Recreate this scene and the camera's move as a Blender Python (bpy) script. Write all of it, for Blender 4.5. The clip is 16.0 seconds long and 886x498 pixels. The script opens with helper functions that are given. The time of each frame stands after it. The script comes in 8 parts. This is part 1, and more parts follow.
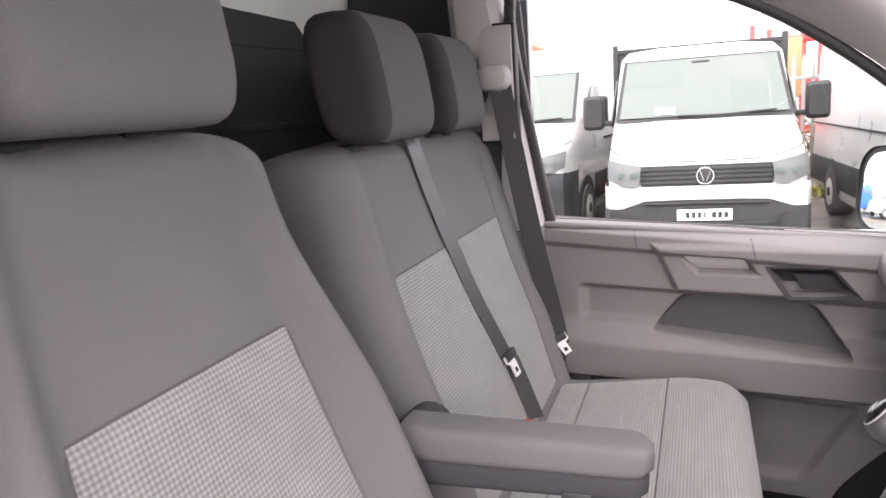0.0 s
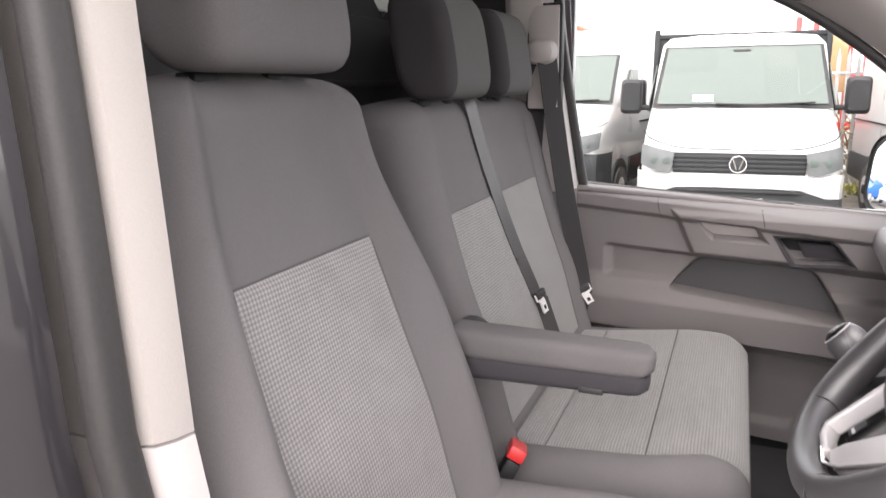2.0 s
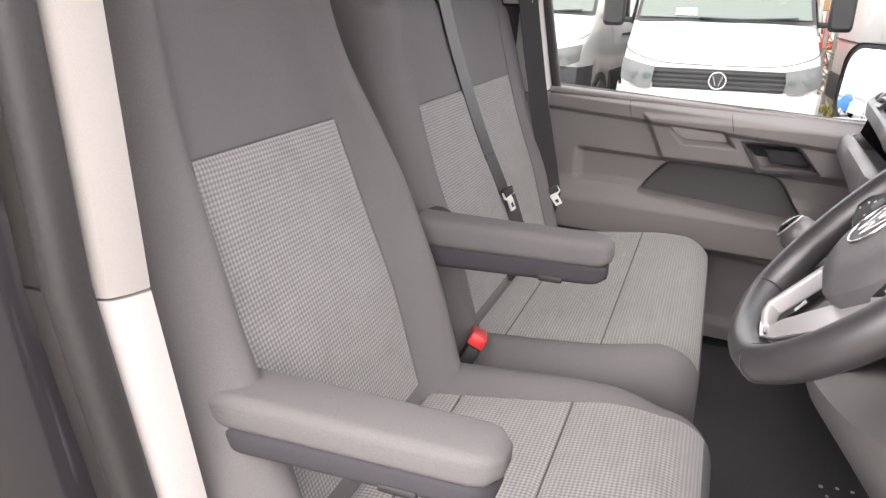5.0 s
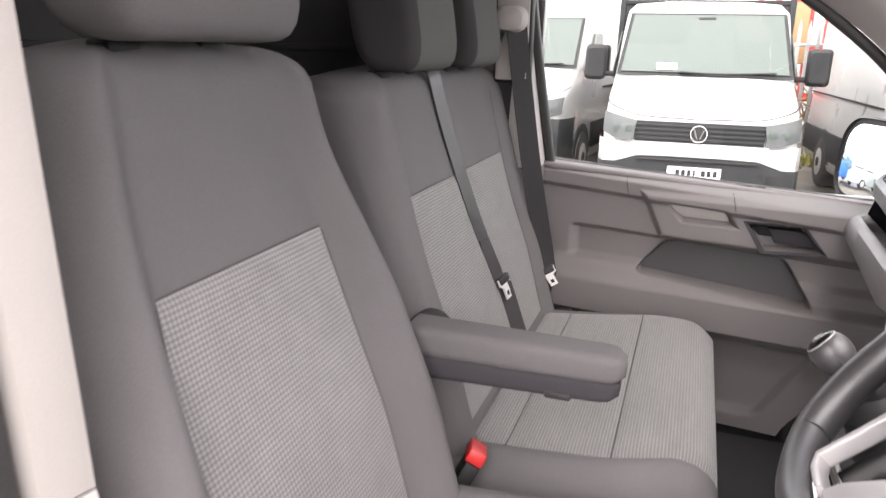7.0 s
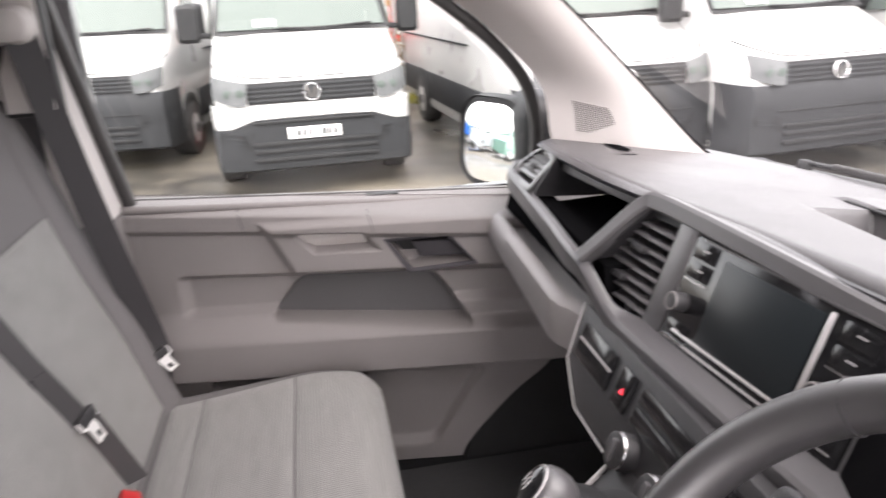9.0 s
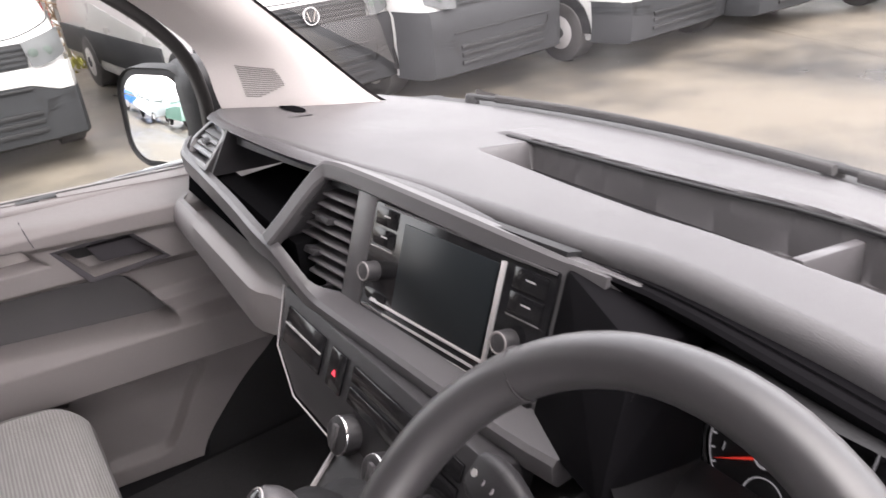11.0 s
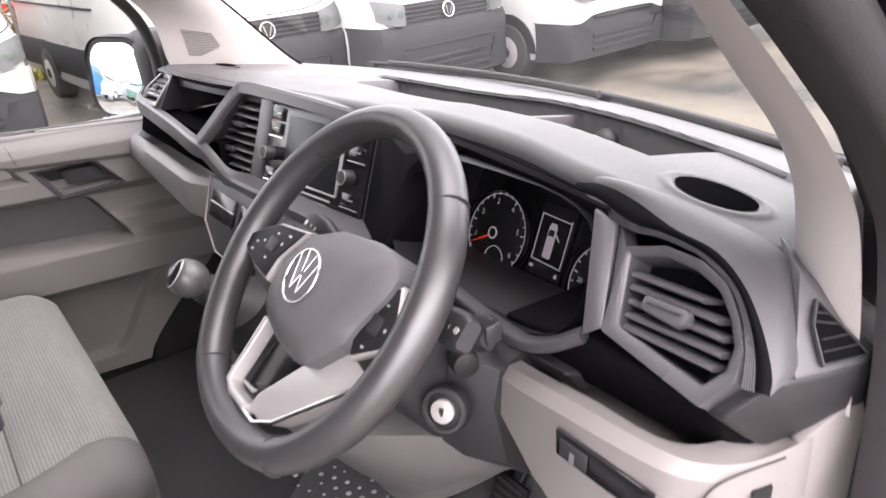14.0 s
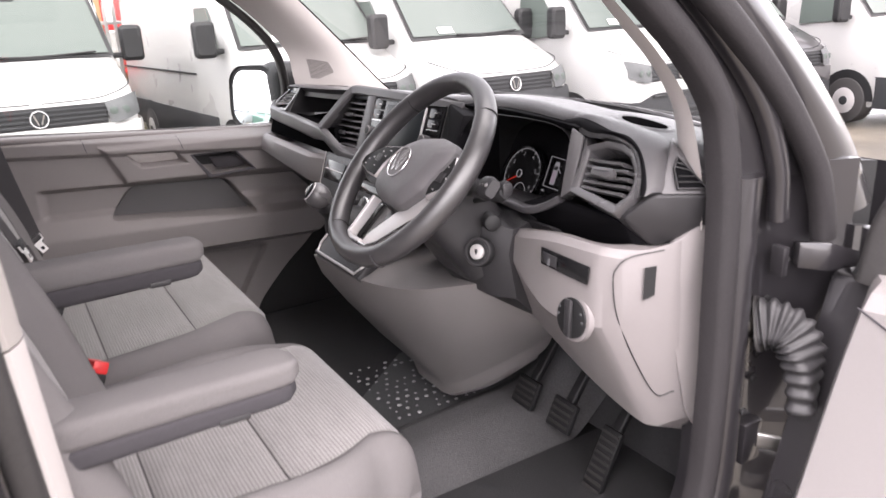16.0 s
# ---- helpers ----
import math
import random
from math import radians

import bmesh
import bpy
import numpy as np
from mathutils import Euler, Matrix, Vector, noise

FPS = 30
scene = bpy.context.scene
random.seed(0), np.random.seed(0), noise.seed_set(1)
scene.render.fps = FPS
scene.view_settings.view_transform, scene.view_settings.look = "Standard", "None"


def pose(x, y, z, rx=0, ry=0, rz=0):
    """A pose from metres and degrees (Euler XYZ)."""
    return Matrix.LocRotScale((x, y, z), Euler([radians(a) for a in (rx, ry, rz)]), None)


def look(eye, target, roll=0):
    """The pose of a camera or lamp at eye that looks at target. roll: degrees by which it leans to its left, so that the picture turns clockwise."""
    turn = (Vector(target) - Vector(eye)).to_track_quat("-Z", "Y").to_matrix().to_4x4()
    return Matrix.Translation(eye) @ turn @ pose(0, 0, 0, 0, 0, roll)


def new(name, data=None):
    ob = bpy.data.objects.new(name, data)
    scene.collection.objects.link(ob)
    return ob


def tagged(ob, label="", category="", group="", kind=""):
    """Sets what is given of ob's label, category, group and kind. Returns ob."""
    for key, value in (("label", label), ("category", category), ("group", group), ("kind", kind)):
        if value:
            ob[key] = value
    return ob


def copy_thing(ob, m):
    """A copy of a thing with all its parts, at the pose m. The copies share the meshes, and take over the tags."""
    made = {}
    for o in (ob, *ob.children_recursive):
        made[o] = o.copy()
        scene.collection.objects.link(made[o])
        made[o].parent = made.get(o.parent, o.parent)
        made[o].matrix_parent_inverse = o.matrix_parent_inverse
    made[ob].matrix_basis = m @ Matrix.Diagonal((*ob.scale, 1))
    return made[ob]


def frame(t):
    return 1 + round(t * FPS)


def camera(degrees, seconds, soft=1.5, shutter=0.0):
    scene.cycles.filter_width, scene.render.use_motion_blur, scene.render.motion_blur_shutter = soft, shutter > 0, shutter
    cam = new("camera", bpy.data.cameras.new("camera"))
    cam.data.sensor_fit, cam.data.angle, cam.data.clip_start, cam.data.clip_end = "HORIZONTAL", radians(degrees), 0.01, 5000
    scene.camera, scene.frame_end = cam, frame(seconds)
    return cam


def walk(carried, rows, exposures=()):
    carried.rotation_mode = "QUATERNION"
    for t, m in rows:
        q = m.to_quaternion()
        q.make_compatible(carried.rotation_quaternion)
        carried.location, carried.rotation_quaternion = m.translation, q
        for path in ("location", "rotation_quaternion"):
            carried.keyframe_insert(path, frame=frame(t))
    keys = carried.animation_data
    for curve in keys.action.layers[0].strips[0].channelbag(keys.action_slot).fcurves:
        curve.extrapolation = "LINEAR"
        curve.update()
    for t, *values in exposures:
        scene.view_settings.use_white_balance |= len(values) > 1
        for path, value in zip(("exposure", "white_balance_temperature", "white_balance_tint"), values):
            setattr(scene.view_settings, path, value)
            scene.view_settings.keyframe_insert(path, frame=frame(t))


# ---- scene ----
cam = camera(62.9, 16.0, shutter=0.5)
PATH = [
    (0, (0.305, 0.288, 1.84), (-0.365, 2.134, 1.46), -4.0),
    (0.5, (0.308, 0.253, 1.841), (-0.419, 2.079, 1.469), -3.5),
    (1, (0.312, 0.196, 1.836), (-0.448, 2.008, 1.464), -2.9),
    (1.5, (0.321, 0.128, 1.831), (-0.439, 1.936, 1.439), -1.9),
    (2, (0.342, 0.074, 1.823), (-0.394, 1.881, 1.381), -0.7),
    (2.5, (0.353, 0.062, 1.813), (-0.348, 1.863, 1.297), 0.3),
    (3, (0.362, 0.067, 1.795), (-0.3, 1.855, 1.191), 1.0),
    (3.5, (0.365, 0.07, 1.784), (-0.269, 1.84, 1.101), 1.5),
    (6, (0.358, 0.063, 1.797), (-0.303, 1.846, 1.177), 1.2),
    (6.5, (0.331, 0.091, 1.818), (-0.32, 1.892, 1.241), 1.3),
    (7, (0.305, 0.168, 1.843), (-0.315, 1.989, 1.294), 1.3),
    (7.5, (0.291, 0.255, 1.86), (-0.268, 2.095, 1.312), 0.7),
    (8, (0.283, 0.376, 1.875), (-0.073, 2.259, 1.301), -0.7),
    (8.5, (0.298, 0.497, 1.888), (0.256, 2.399, 1.269), -1.8),
    (9, (0.321, 0.582, 1.919), (0.639, 2.436, 1.238), -2.8),
    (9.5, (0.347, 0.628, 1.938), (0.942, 2.386, 1.193), -3.5),
    (10, (0.381, 0.653, 1.948), (1.176, 2.299, 1.136), -4.0),
    (10.2, (0.39, 0.652, 1.951), (1.233, 2.262, 1.117), -4.4),
    (12.3, (0.393, 0.472, 1.909), (1.428, 1.938, 1.027), -5.9),
    (12.5, (0.389, 0.439, 1.906), (1.434, 1.898, 1.025), -5.5),
    (13, (0.36, 0.347, 1.899), (1.415, 1.8, 1.018), -5.1),
    (13.5, (0.325, 0.268, 1.904), (1.386, 1.726, 1.04), -4.7),
    (14, (0.267, 0.206, 1.891), (1.329, 1.687, 1.066), -4.2),
    (14.5, (0.183, 0.118, 1.88), (1.239, 1.631, 1.109), -3.7),
    (15, (0.085, 0.009, 1.869), (1.124, 1.566, 1.163), -3.1),
    (15.5, (0.029, -0.09, 1.851), (1.042, 1.507, 1.202), -2.6),
    (16, (-0.017, -0.231, 1.821), (0.962, 1.401, 1.206), -2.5),
]
walk(cam, [(t, look(eye, target, roll)) for t, eye, target, roll in PATH], [(0, 2.75, 6650, 22), (0.5, 2.80, 6650, 22), (1.0, 2.86, 6660, 20), (1.6, 2.70, 6680, 18), (2.5, 2.48, 6700, 17), (3.5, 2.48, 6700, 16), (6.5, 2.60, 6700, 16), (7.0, 2.56, 6700, 18), (7.5, 2.72, 6700, 17), (8.0, 2.92, 6700, 17), (8.5, 3.0, 6700, 18), (9.2, 2.62, 6700, 18), (10, 2.55, 6700, 18), (12.5, 2.68, 6600, 20), (14, 2.66, 6630, 20), (15, 2.56, 6650, 20), (16, 2.40, 6650, 20)])
# ---- light ----
SKY_EL, SKY_AZ = 48.0, 250.0
world = bpy.data.worlds.new("overcast_sky")
scene.world = world
world.use_nodes = True
wn = world.node_tree.nodes
sky = wn.new("ShaderNodeTexSky")
sky.sky_type, sky.sun_disc = "NISHITA", False
sky.sun_elevation, sky.sun_rotation = radians(SKY_EL), radians(SKY_AZ)
pale = wn.new("ShaderNodeHueSaturation")
pale.inputs["Saturation"].default_value = 0.12
world.node_tree.links.new(sky.outputs[0], pale.inputs["Color"])
world.node_tree.links.new(pale.outputs[0], wn["Background"].inputs[0])
wn["Background"].inputs[1].default_value = 0.15
sun_data = bpy.data.lights.new("sun", "SUN")
sun_data.energy, sun_data.angle, sun_data.color = 1.9, radians(95), (1.0, 0.97, 0.93)
sun = new("sun", sun_data)
SUN_DIR = Vector((0.06, -0.50, 0.86))
sun.matrix_world = look(SUN_DIR * 20, (0, 0, 0))


# ---- materials ----
def material(name, base=(0.5, 0.5, 0.5), rough=0.6, metal=0.0, grain=0.0, grain_scale=200.0, bump=0.0, bump_scale=300.0, wear=0.0, wear_scale=6.0, spec=0.5, coat=0.0):
    """A plain surface with grain and wear at two scales."""
    m = bpy.data.materials.new(name)
    m.use_nodes = True
    nt = m.node_tree
    b = nt.nodes["Principled BSDF"]
    b.inputs["Roughness"].default_value, b.inputs["Metallic"].default_value = rough, metal
    b.inputs["Specular IOR Level"].default_value = spec
    b.inputs["Coat Weight"].default_value = coat
    b.inputs["Base Color"].default_value = (*base, 1)
    co = nt.nodes.new("ShaderNodeTexCoord")
    if grain or wear:
        n1, n2 = nt.nodes.new("ShaderNodeTexNoise"), nt.nodes.new("ShaderNodeTexNoise")
        n1.inputs["Scale"].default_value, n2.inputs["Scale"].default_value = grain_scale, wear_scale
        n1.inputs["Detail"].default_value, n2.inputs["Detail"].default_value = 3, 5
        for n in (n1, n2):
            nt.links.new(co.outputs["Object"], n.inputs["Vector"])
        a1, a2, mul = [nt.nodes.new("ShaderNodeMath") for _ in range(3)]
        for a, n, k in ((a1, n1, grain), (a2, n2, wear)):
            a.operation = "MULTIPLY_ADD"
            nt.links.new(n.outputs[0], a.inputs[0])
            a.inputs[1].default_value, a.inputs[2].default_value = 2 * k, 1 - k
        mul.operation = "MULTIPLY"
        nt.links.new(a1.outputs[0], mul.inputs[0]), nt.links.new(a2.outputs[0], mul.inputs[1])
        mix = nt.nodes.new("ShaderNodeVectorMath")
        mix.operation = "SCALE"
        mix.inputs[0].default_value = base
        nt.links.new(mul.outputs[0], mix.inputs["Scale"])
        nt.links.new(mix.outputs[0], b.inputs["Base Color"])
        r = nt.nodes.new("ShaderNodeMath")
        r.operation = "MULTIPLY_ADD"
        nt.links.new(n2.outputs[0], r.inputs[0])
        r.inputs[1].default_value, r.inputs[2].default_value = 0.25, rough - 0.12
        nt.links.new(r.outputs[0], b.inputs["Roughness"])
    if bump:
        n3, bp = nt.nodes.new("ShaderNodeTexNoise"), nt.nodes.new("ShaderNodeBump")
        n3.inputs["Scale"].default_value, n3.inputs["Detail"].default_value = bump_scale, 2
        nt.links.new(co.outputs["Object"], n3.inputs["Vector"])
        nt.links.new(n3.outputs[0], bp.inputs["Height"])
        bp.inputs["Strength"].default_value, bp.inputs["Distance"].default_value = bump, 0.002
        nt.links.new(bp.outputs[0], b.inputs["Normal"])
    return m


def check_fabric(name, dark, mid, light, period, weft=0.5):
    """Woven check: fine light squares between darker threads, on the UVs in metres."""
    m = bpy.data.materials.new(name)
    m.use_nodes = True
    nt = m.node_tree
    b = nt.nodes["Principled BSDF"]
    b.inputs["Roughness"].default_value = 0.9
    b.inputs["Sheen Weight"].default_value = 0.25
    uv, sep = nt.nodes.new("ShaderNodeUVMap"), nt.nodes.new("ShaderNodeSeparateXYZ")
    nt.links.new(uv.outputs[0], sep.inputs[0])
    waves = []
    for i in (0, 1):
        s, w = nt.nodes.new("ShaderNodeMath"), nt.nodes.new("ShaderNodeMath")
        s.operation, w.operation = "MULTIPLY", "SINE"
        s.inputs[1].default_value = 2 * math.pi / period[i]
        nt.links.new(sep.outputs[i], s.inputs[0]), nt.links.new(s.outputs[0], w.inputs[0])
        r = nt.nodes.new("ShaderNodeMapRange")
        r.inputs[1].default_value, r.inputs[2].default_value = -0.35, 0.35
        nt.links.new(w.outputs[0], r.inputs[0])
        waves.append(r)
    add, ramp = nt.nodes.new("ShaderNodeMath"), nt.nodes.new("ShaderNodeValToRGB")
    add.operation = "MULTIPLY_ADD"
    add.inputs[1].default_value = 1 - weft
    sm = nt.nodes.new("ShaderNodeMath")
    sm.operation = "MULTIPLY"
    sm.inputs[1].default_value = weft
    nt.links.new(waves[1].outputs[0], sm.inputs[0])
    nt.links.new(waves[0].outputs[0], add.inputs[0]), nt.links.new(sm.outputs[0], add.inputs[2])
    ramp.color_ramp.elements[0].color, ramp.color_ramp.elements[1].color = (*dark, 1), (*light, 1)
    e = ramp.color_ramp.elements.new(0.5)
    e.color = (*mid, 1)
    nt.links.new(add.outputs[0], ramp.inputs[0])
    noise_tex, mx = nt.nodes.new("ShaderNodeTexNoise"), nt.nodes.new("ShaderNodeMixRGB")
    noise_tex.inputs["Scale"].default_value = 9
    mx.blend_type = "MULTIPLY"
    mx.inputs[0].default_value = 0.3
    nt.links.new(ramp.outputs[0], mx.inputs[1]), nt.links.new(noise_tex.outputs[0], mx.inputs[2])
    nt.links.new(mx.outputs[0], b.inputs["Base Color"])
    bp = nt.nodes.new("ShaderNodeBump")
    bp.inputs["Strength"].default_value, bp.inputs["Distance"].default_value = 0.5, 0.001
    nt.links.new(add.outputs[0], bp.inputs["Height"]), nt.links.new(bp.outputs[0], b.inputs["Normal"])
    return m


def glass(name, tint, rough=0.0, alpha=0.12):
    """Thin window glass: mostly clear, with a mirror-like gloss."""
    m = bpy.data.materials.new(name)
    m.use_nodes = True
    nt = m.node_tree
    nt.nodes.remove(nt.nodes["Principled BSDF"])
    tr, gl, mx, lw = [nt.nodes.new("ShaderNode" + k) for k in ("BsdfTransparent", "BsdfGlossy", "MixShader", "LayerWeight")]
    tr.inputs[0].default_value = (*tint, 1)
    gl.inputs["Roughness"].default_value = rough
    pw = nt.nodes.new("ShaderNodeMath")
    pw.operation, pw.inputs[1].default_value = "POWER", 4.0
    sc = nt.nodes.new("ShaderNodeMath")
    sc.operation, sc.inputs[1].default_value, sc.inputs[2].default_value = "MULTIPLY_ADD", 0.42, 0.03
    nt.links.new(lw.outputs["Facing"], pw.inputs[0]), nt.links.new(pw.outputs[0], sc.inputs[0])
    nt.links.new(sc.outputs[0], mx.inputs[0])
    nt.links.new(tr.outputs[0], mx.inputs[1]), nt.links.new(gl.outputs[0], mx.inputs[2])
    nt.links.new(mx.outputs[0], nt.nodes["Material Output"].inputs[0])
    return m


def lit(name, colour, strength):
    m = bpy.data.materials.new(name)
    m.use_nodes = True
    b = m.node_tree.nodes["Principled BSDF"]
    b.inputs["Base Color"].default_value = (0.01, 0.01, 0.01, 1)
    b.inputs["Emission Color"].default_value, b.inputs["Emission Strength"].default_value = (*colour, 1), strength
    return m


FABRIC = material("plain_seat_fabric", (0.146, 0.138, 0.139), 0.92, grain=0.25, grain_scale=900, bump=0.5, bump_scale=1400, wear=0.12, spec=0.2)
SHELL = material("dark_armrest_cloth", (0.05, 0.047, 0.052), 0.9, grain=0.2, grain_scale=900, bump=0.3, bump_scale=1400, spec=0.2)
FABRIC_DARK = material("dark_seat_fabric", (0.048, 0.045, 0.048), 0.92, grain=0.2, grain_scale=900, bump=0.4, bump_scale=1400, wear=0.1, spec=0.2)
CHECK = check_fabric("checked_seat_fabric", (0.185, 0.173, 0.173), (0.262, 0.248, 0.246), (0.365, 0.346, 0.343), (0.0056, 0.0056))
RIB = check_fabric("ribbed_seat_fabric", (0.150, 0.145, 0.141), (0.215, 0.207, 0.201), (0.30, 0.289, 0.280), (0.0046, 0.0052), 0.55)
STITCH = material("seam_thread", (0.03, 0.028, 0.03), 0.9)
SEAM_GREY = material("grey_seam_thread", (0.10, 0.092, 0.094), 0.9)
STITCH_LIGHT = material("light_seam_thread", (0.13, 0.12, 0.118), 0.9)
PLASTIC_GREY = material("door_grey_plastic", (0.175, 0.16, 0.158), 0.55, grain=0.12, grain_scale=700, bump=0.35, bump_scale=900, wear=0.06)
PLASTIC_LIGHT = material("light_grey_plastic", (0.20, 0.186, 0.186), 0.5, grain=0.08, grain_scale=700, bump=0.3, bump_scale=900, wear=0.06)
PLASTIC_SILVER = material("silver_grey_plastic", (0.185, 0.170, 0.170), 0.45, grain=0.08, grain_scale=700, bump=0.2, bump_scale=900, wear=0.06)
PLASTIC_DARK = material("dash_dark_plastic", (0.026, 0.025, 0.027), 0.38, grain=0.2, grain_scale=700, bump=0.35, bump_scale=1100, wear=0.1)
PLASTIC_TOP = material("dash_top_plastic", (0.070, 0.067, 0.070), 0.34, grain=0.2, grain_scale=700, bump=0.35, bump_scale=1100, wear=0.1)
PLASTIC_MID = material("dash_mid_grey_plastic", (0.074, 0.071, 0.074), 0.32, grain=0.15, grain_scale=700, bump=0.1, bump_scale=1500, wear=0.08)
GLOSS_BLACK = material("gloss_black_plastic", (0.008, 0.008, 0.009), 0.12, spec=0.5, wear=0.05)
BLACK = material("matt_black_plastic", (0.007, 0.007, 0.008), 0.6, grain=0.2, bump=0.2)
RUBBER = material("black_rubber", (0.03, 0.028, 0.028), 0.55, grain=0.2, bump=0.2, wear=0.2)
SEAL = material("door_seal_rubber", (0.022, 0.020, 0.0215), 0.6, grain=0.2, bump=0.2, wear=0.2, spec=0.25)
CARPET = material("ribbed_grey_floor_lining", (0.085, 0.083, 0.086), 0.75, grain=0.4, grain_scale=260, bump=0.8, bump_scale=420, wear=0.25, wear_scale=7)
MAT_GREY = material("grey_rubber_mat", (0.095, 0.098, 0.10), 0.5, grain=0.3, bump=0.4, bump_scale=300, wear=0.35, wear_scale=12)
BELT_DARK = material("dark_belt_webbing", (0.028, 0.026, 0.028), 0.55, spec=0.3, grain=0.2, grain_scale=1500, bump=0.1, bump_scale=2500)
FABRIC_MID = material("headrest_fabric", (0.10, 0.096, 0.096), 0.92, grain=0.25, grain_scale=900, bump=0.5, bump_scale=1400, wear=0.12, spec=0.2)
MAT = material("rubber_floor_mat", (0.038, 0.038, 0.04), 0.7, grain=0.3, bump=0.6, bump_scale=500, wear=0.4, wear_scale=9)
LEATHER = material("wheel_leather", (0.038, 0.036, 0.038), 0.34, grain=0.15, grain_scale=1500, bump=0.12, bump_scale=2200, wear=0.15, spec=1.0)
CREAM = material("cream_pillar_trim", (0.30, 0.278, 0.262), 0.6, grain=0.06, grain_scale=500, bump=0.2, bump_scale=700, wear=0.04)
CREAM_GREY = material("pale_grey_pillar_trim", (0.44, 0.41, 0.398), 0.6, grain=0.06, grain_scale=500, bump=0.2, bump_scale=700, wear=0.04)
CHROME = material("satin_chrome", (0.72, 0.7, 0.7), 0.2, 1.0, wear=0.05)
SATIN = material("satin_silver_trim", (0.55, 0.53, 0.53), 0.38, 0.45, wear=0.08)
STEEL = material("steel", (0.5, 0.49, 0.48), 0.35, 1.0, wear=0.2)
# paler copy of BELT_DARK: sheen on the middle belt is in the base colour
BELT = material("belt_webbing_with_sheen", (0.05, 0.047, 0.049), 0.3, spec=0.8, grain=0.2, grain_scale=1500, bump=0.1, bump_scale=2500)
RED = material("red_plastic", (0.6, 0.03, 0.03), 0.4, wear=0.1)
RED_NEEDLE = lit("red_needle", (0.9, 0.05, 0.03), 0.10)
WHITE_INK = lit("white_dial_print", (0.85, 0.85, 0.9), 0.042)
SCREEN_PALE = lit("lit_display_mauve", (0.72, 0.6, 0.72), 0.055)
# near black without gloss: the shade inside openings and recesses, as a colour
VOID = material("recess_shade_black", (0.005, 0.005, 0.0055), 0.9, grain=0.2, spec=0.0)
AIRBAG = material("airbag_plastic", (0.108, 0.103, 0.107), 0.42, grain=0.15, grain_scale=700, bump=0.3, bump_scale=1300, wear=0.08)
VENT = material("vent_gloss_plastic", (0.070, 0.067, 0.070), 0.27, grain=0.2, grain_scale=700, bump=0.2, bump_scale=1300, wear=0.1, spec=0.75)
# hardly any gloss: on the dash band this colour holds the overhang's shade
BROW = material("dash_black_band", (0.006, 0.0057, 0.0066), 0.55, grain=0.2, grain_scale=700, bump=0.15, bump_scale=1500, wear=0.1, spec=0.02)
DASH_EDGE = material("dash_edge_plastic", (0.042, 0.040, 0.043), 0.36, grain=0.2, grain_scale=700, bump=0.3, bump_scale=1100, wear=0.1)
BRIGHT = material("bright_plated_steel", (0.9, 0.89, 0.88), 0.4, 0.45)
SCREEN = material("switched_off_screen", (0.012, 0.015, 0.017), 0.3, spec=0.3, wear=0.05)
VAN_WHITE = material("white_van_paint", (0.40, 0.397, 0.39), 0.3, coat=0.4, wear=0.05, wear_scale=2)
VAN_DARK = material("dark_grey_van_paint", (0.045, 0.043, 0.045), 0.3, coat=0.5, wear=0.06, wear_scale=3)
BODY_PAINT = material("grey_metallic_paint", (0.026, 0.024, 0.027), 0.30, 0.3, coat=1.0, wear=0.06, wear_scale=4)
VAN_CLAD = material("van_black_cladding", (0.024, 0.025, 0.027), 0.65, grain=0.1, wear=0.2, spec=0.25)
VAN_GLASS = material("van_tinted_glass", (0.085, 0.102, 0.093), 0.2, spec=0.28)
LAMP_GLASS = material("headlamp_glass", (0.085, 0.088, 0.09), 0.4, spec=0.2, wear=0.5, wear_scale=9)
GLASS = glass("window_glass", (0.93, 0.95, 0.94))
MIRROR = material("mirror_glass", (0.9, 0.92, 0.93), 0.01, 1.0)
LINER = material("headliner_felt", (0.5, 0.47, 0.45), 0.9, grain=0.1, bump=0.3)
BULK = material("bulkhead_black_board", (0.022, 0.021, 0.023), 0.7, grain=0.2, wear=0.2)
CARGO = material("white_load_wall", (0.7, 0.74, 0.7), 0.5, wear=0.1)
PLATE_WHITE = material("number_plate_white", (0.75, 0.75, 0.74), 0.4)
INK = material("black_ink", (0.02, 0.02, 0.022), 0.5)


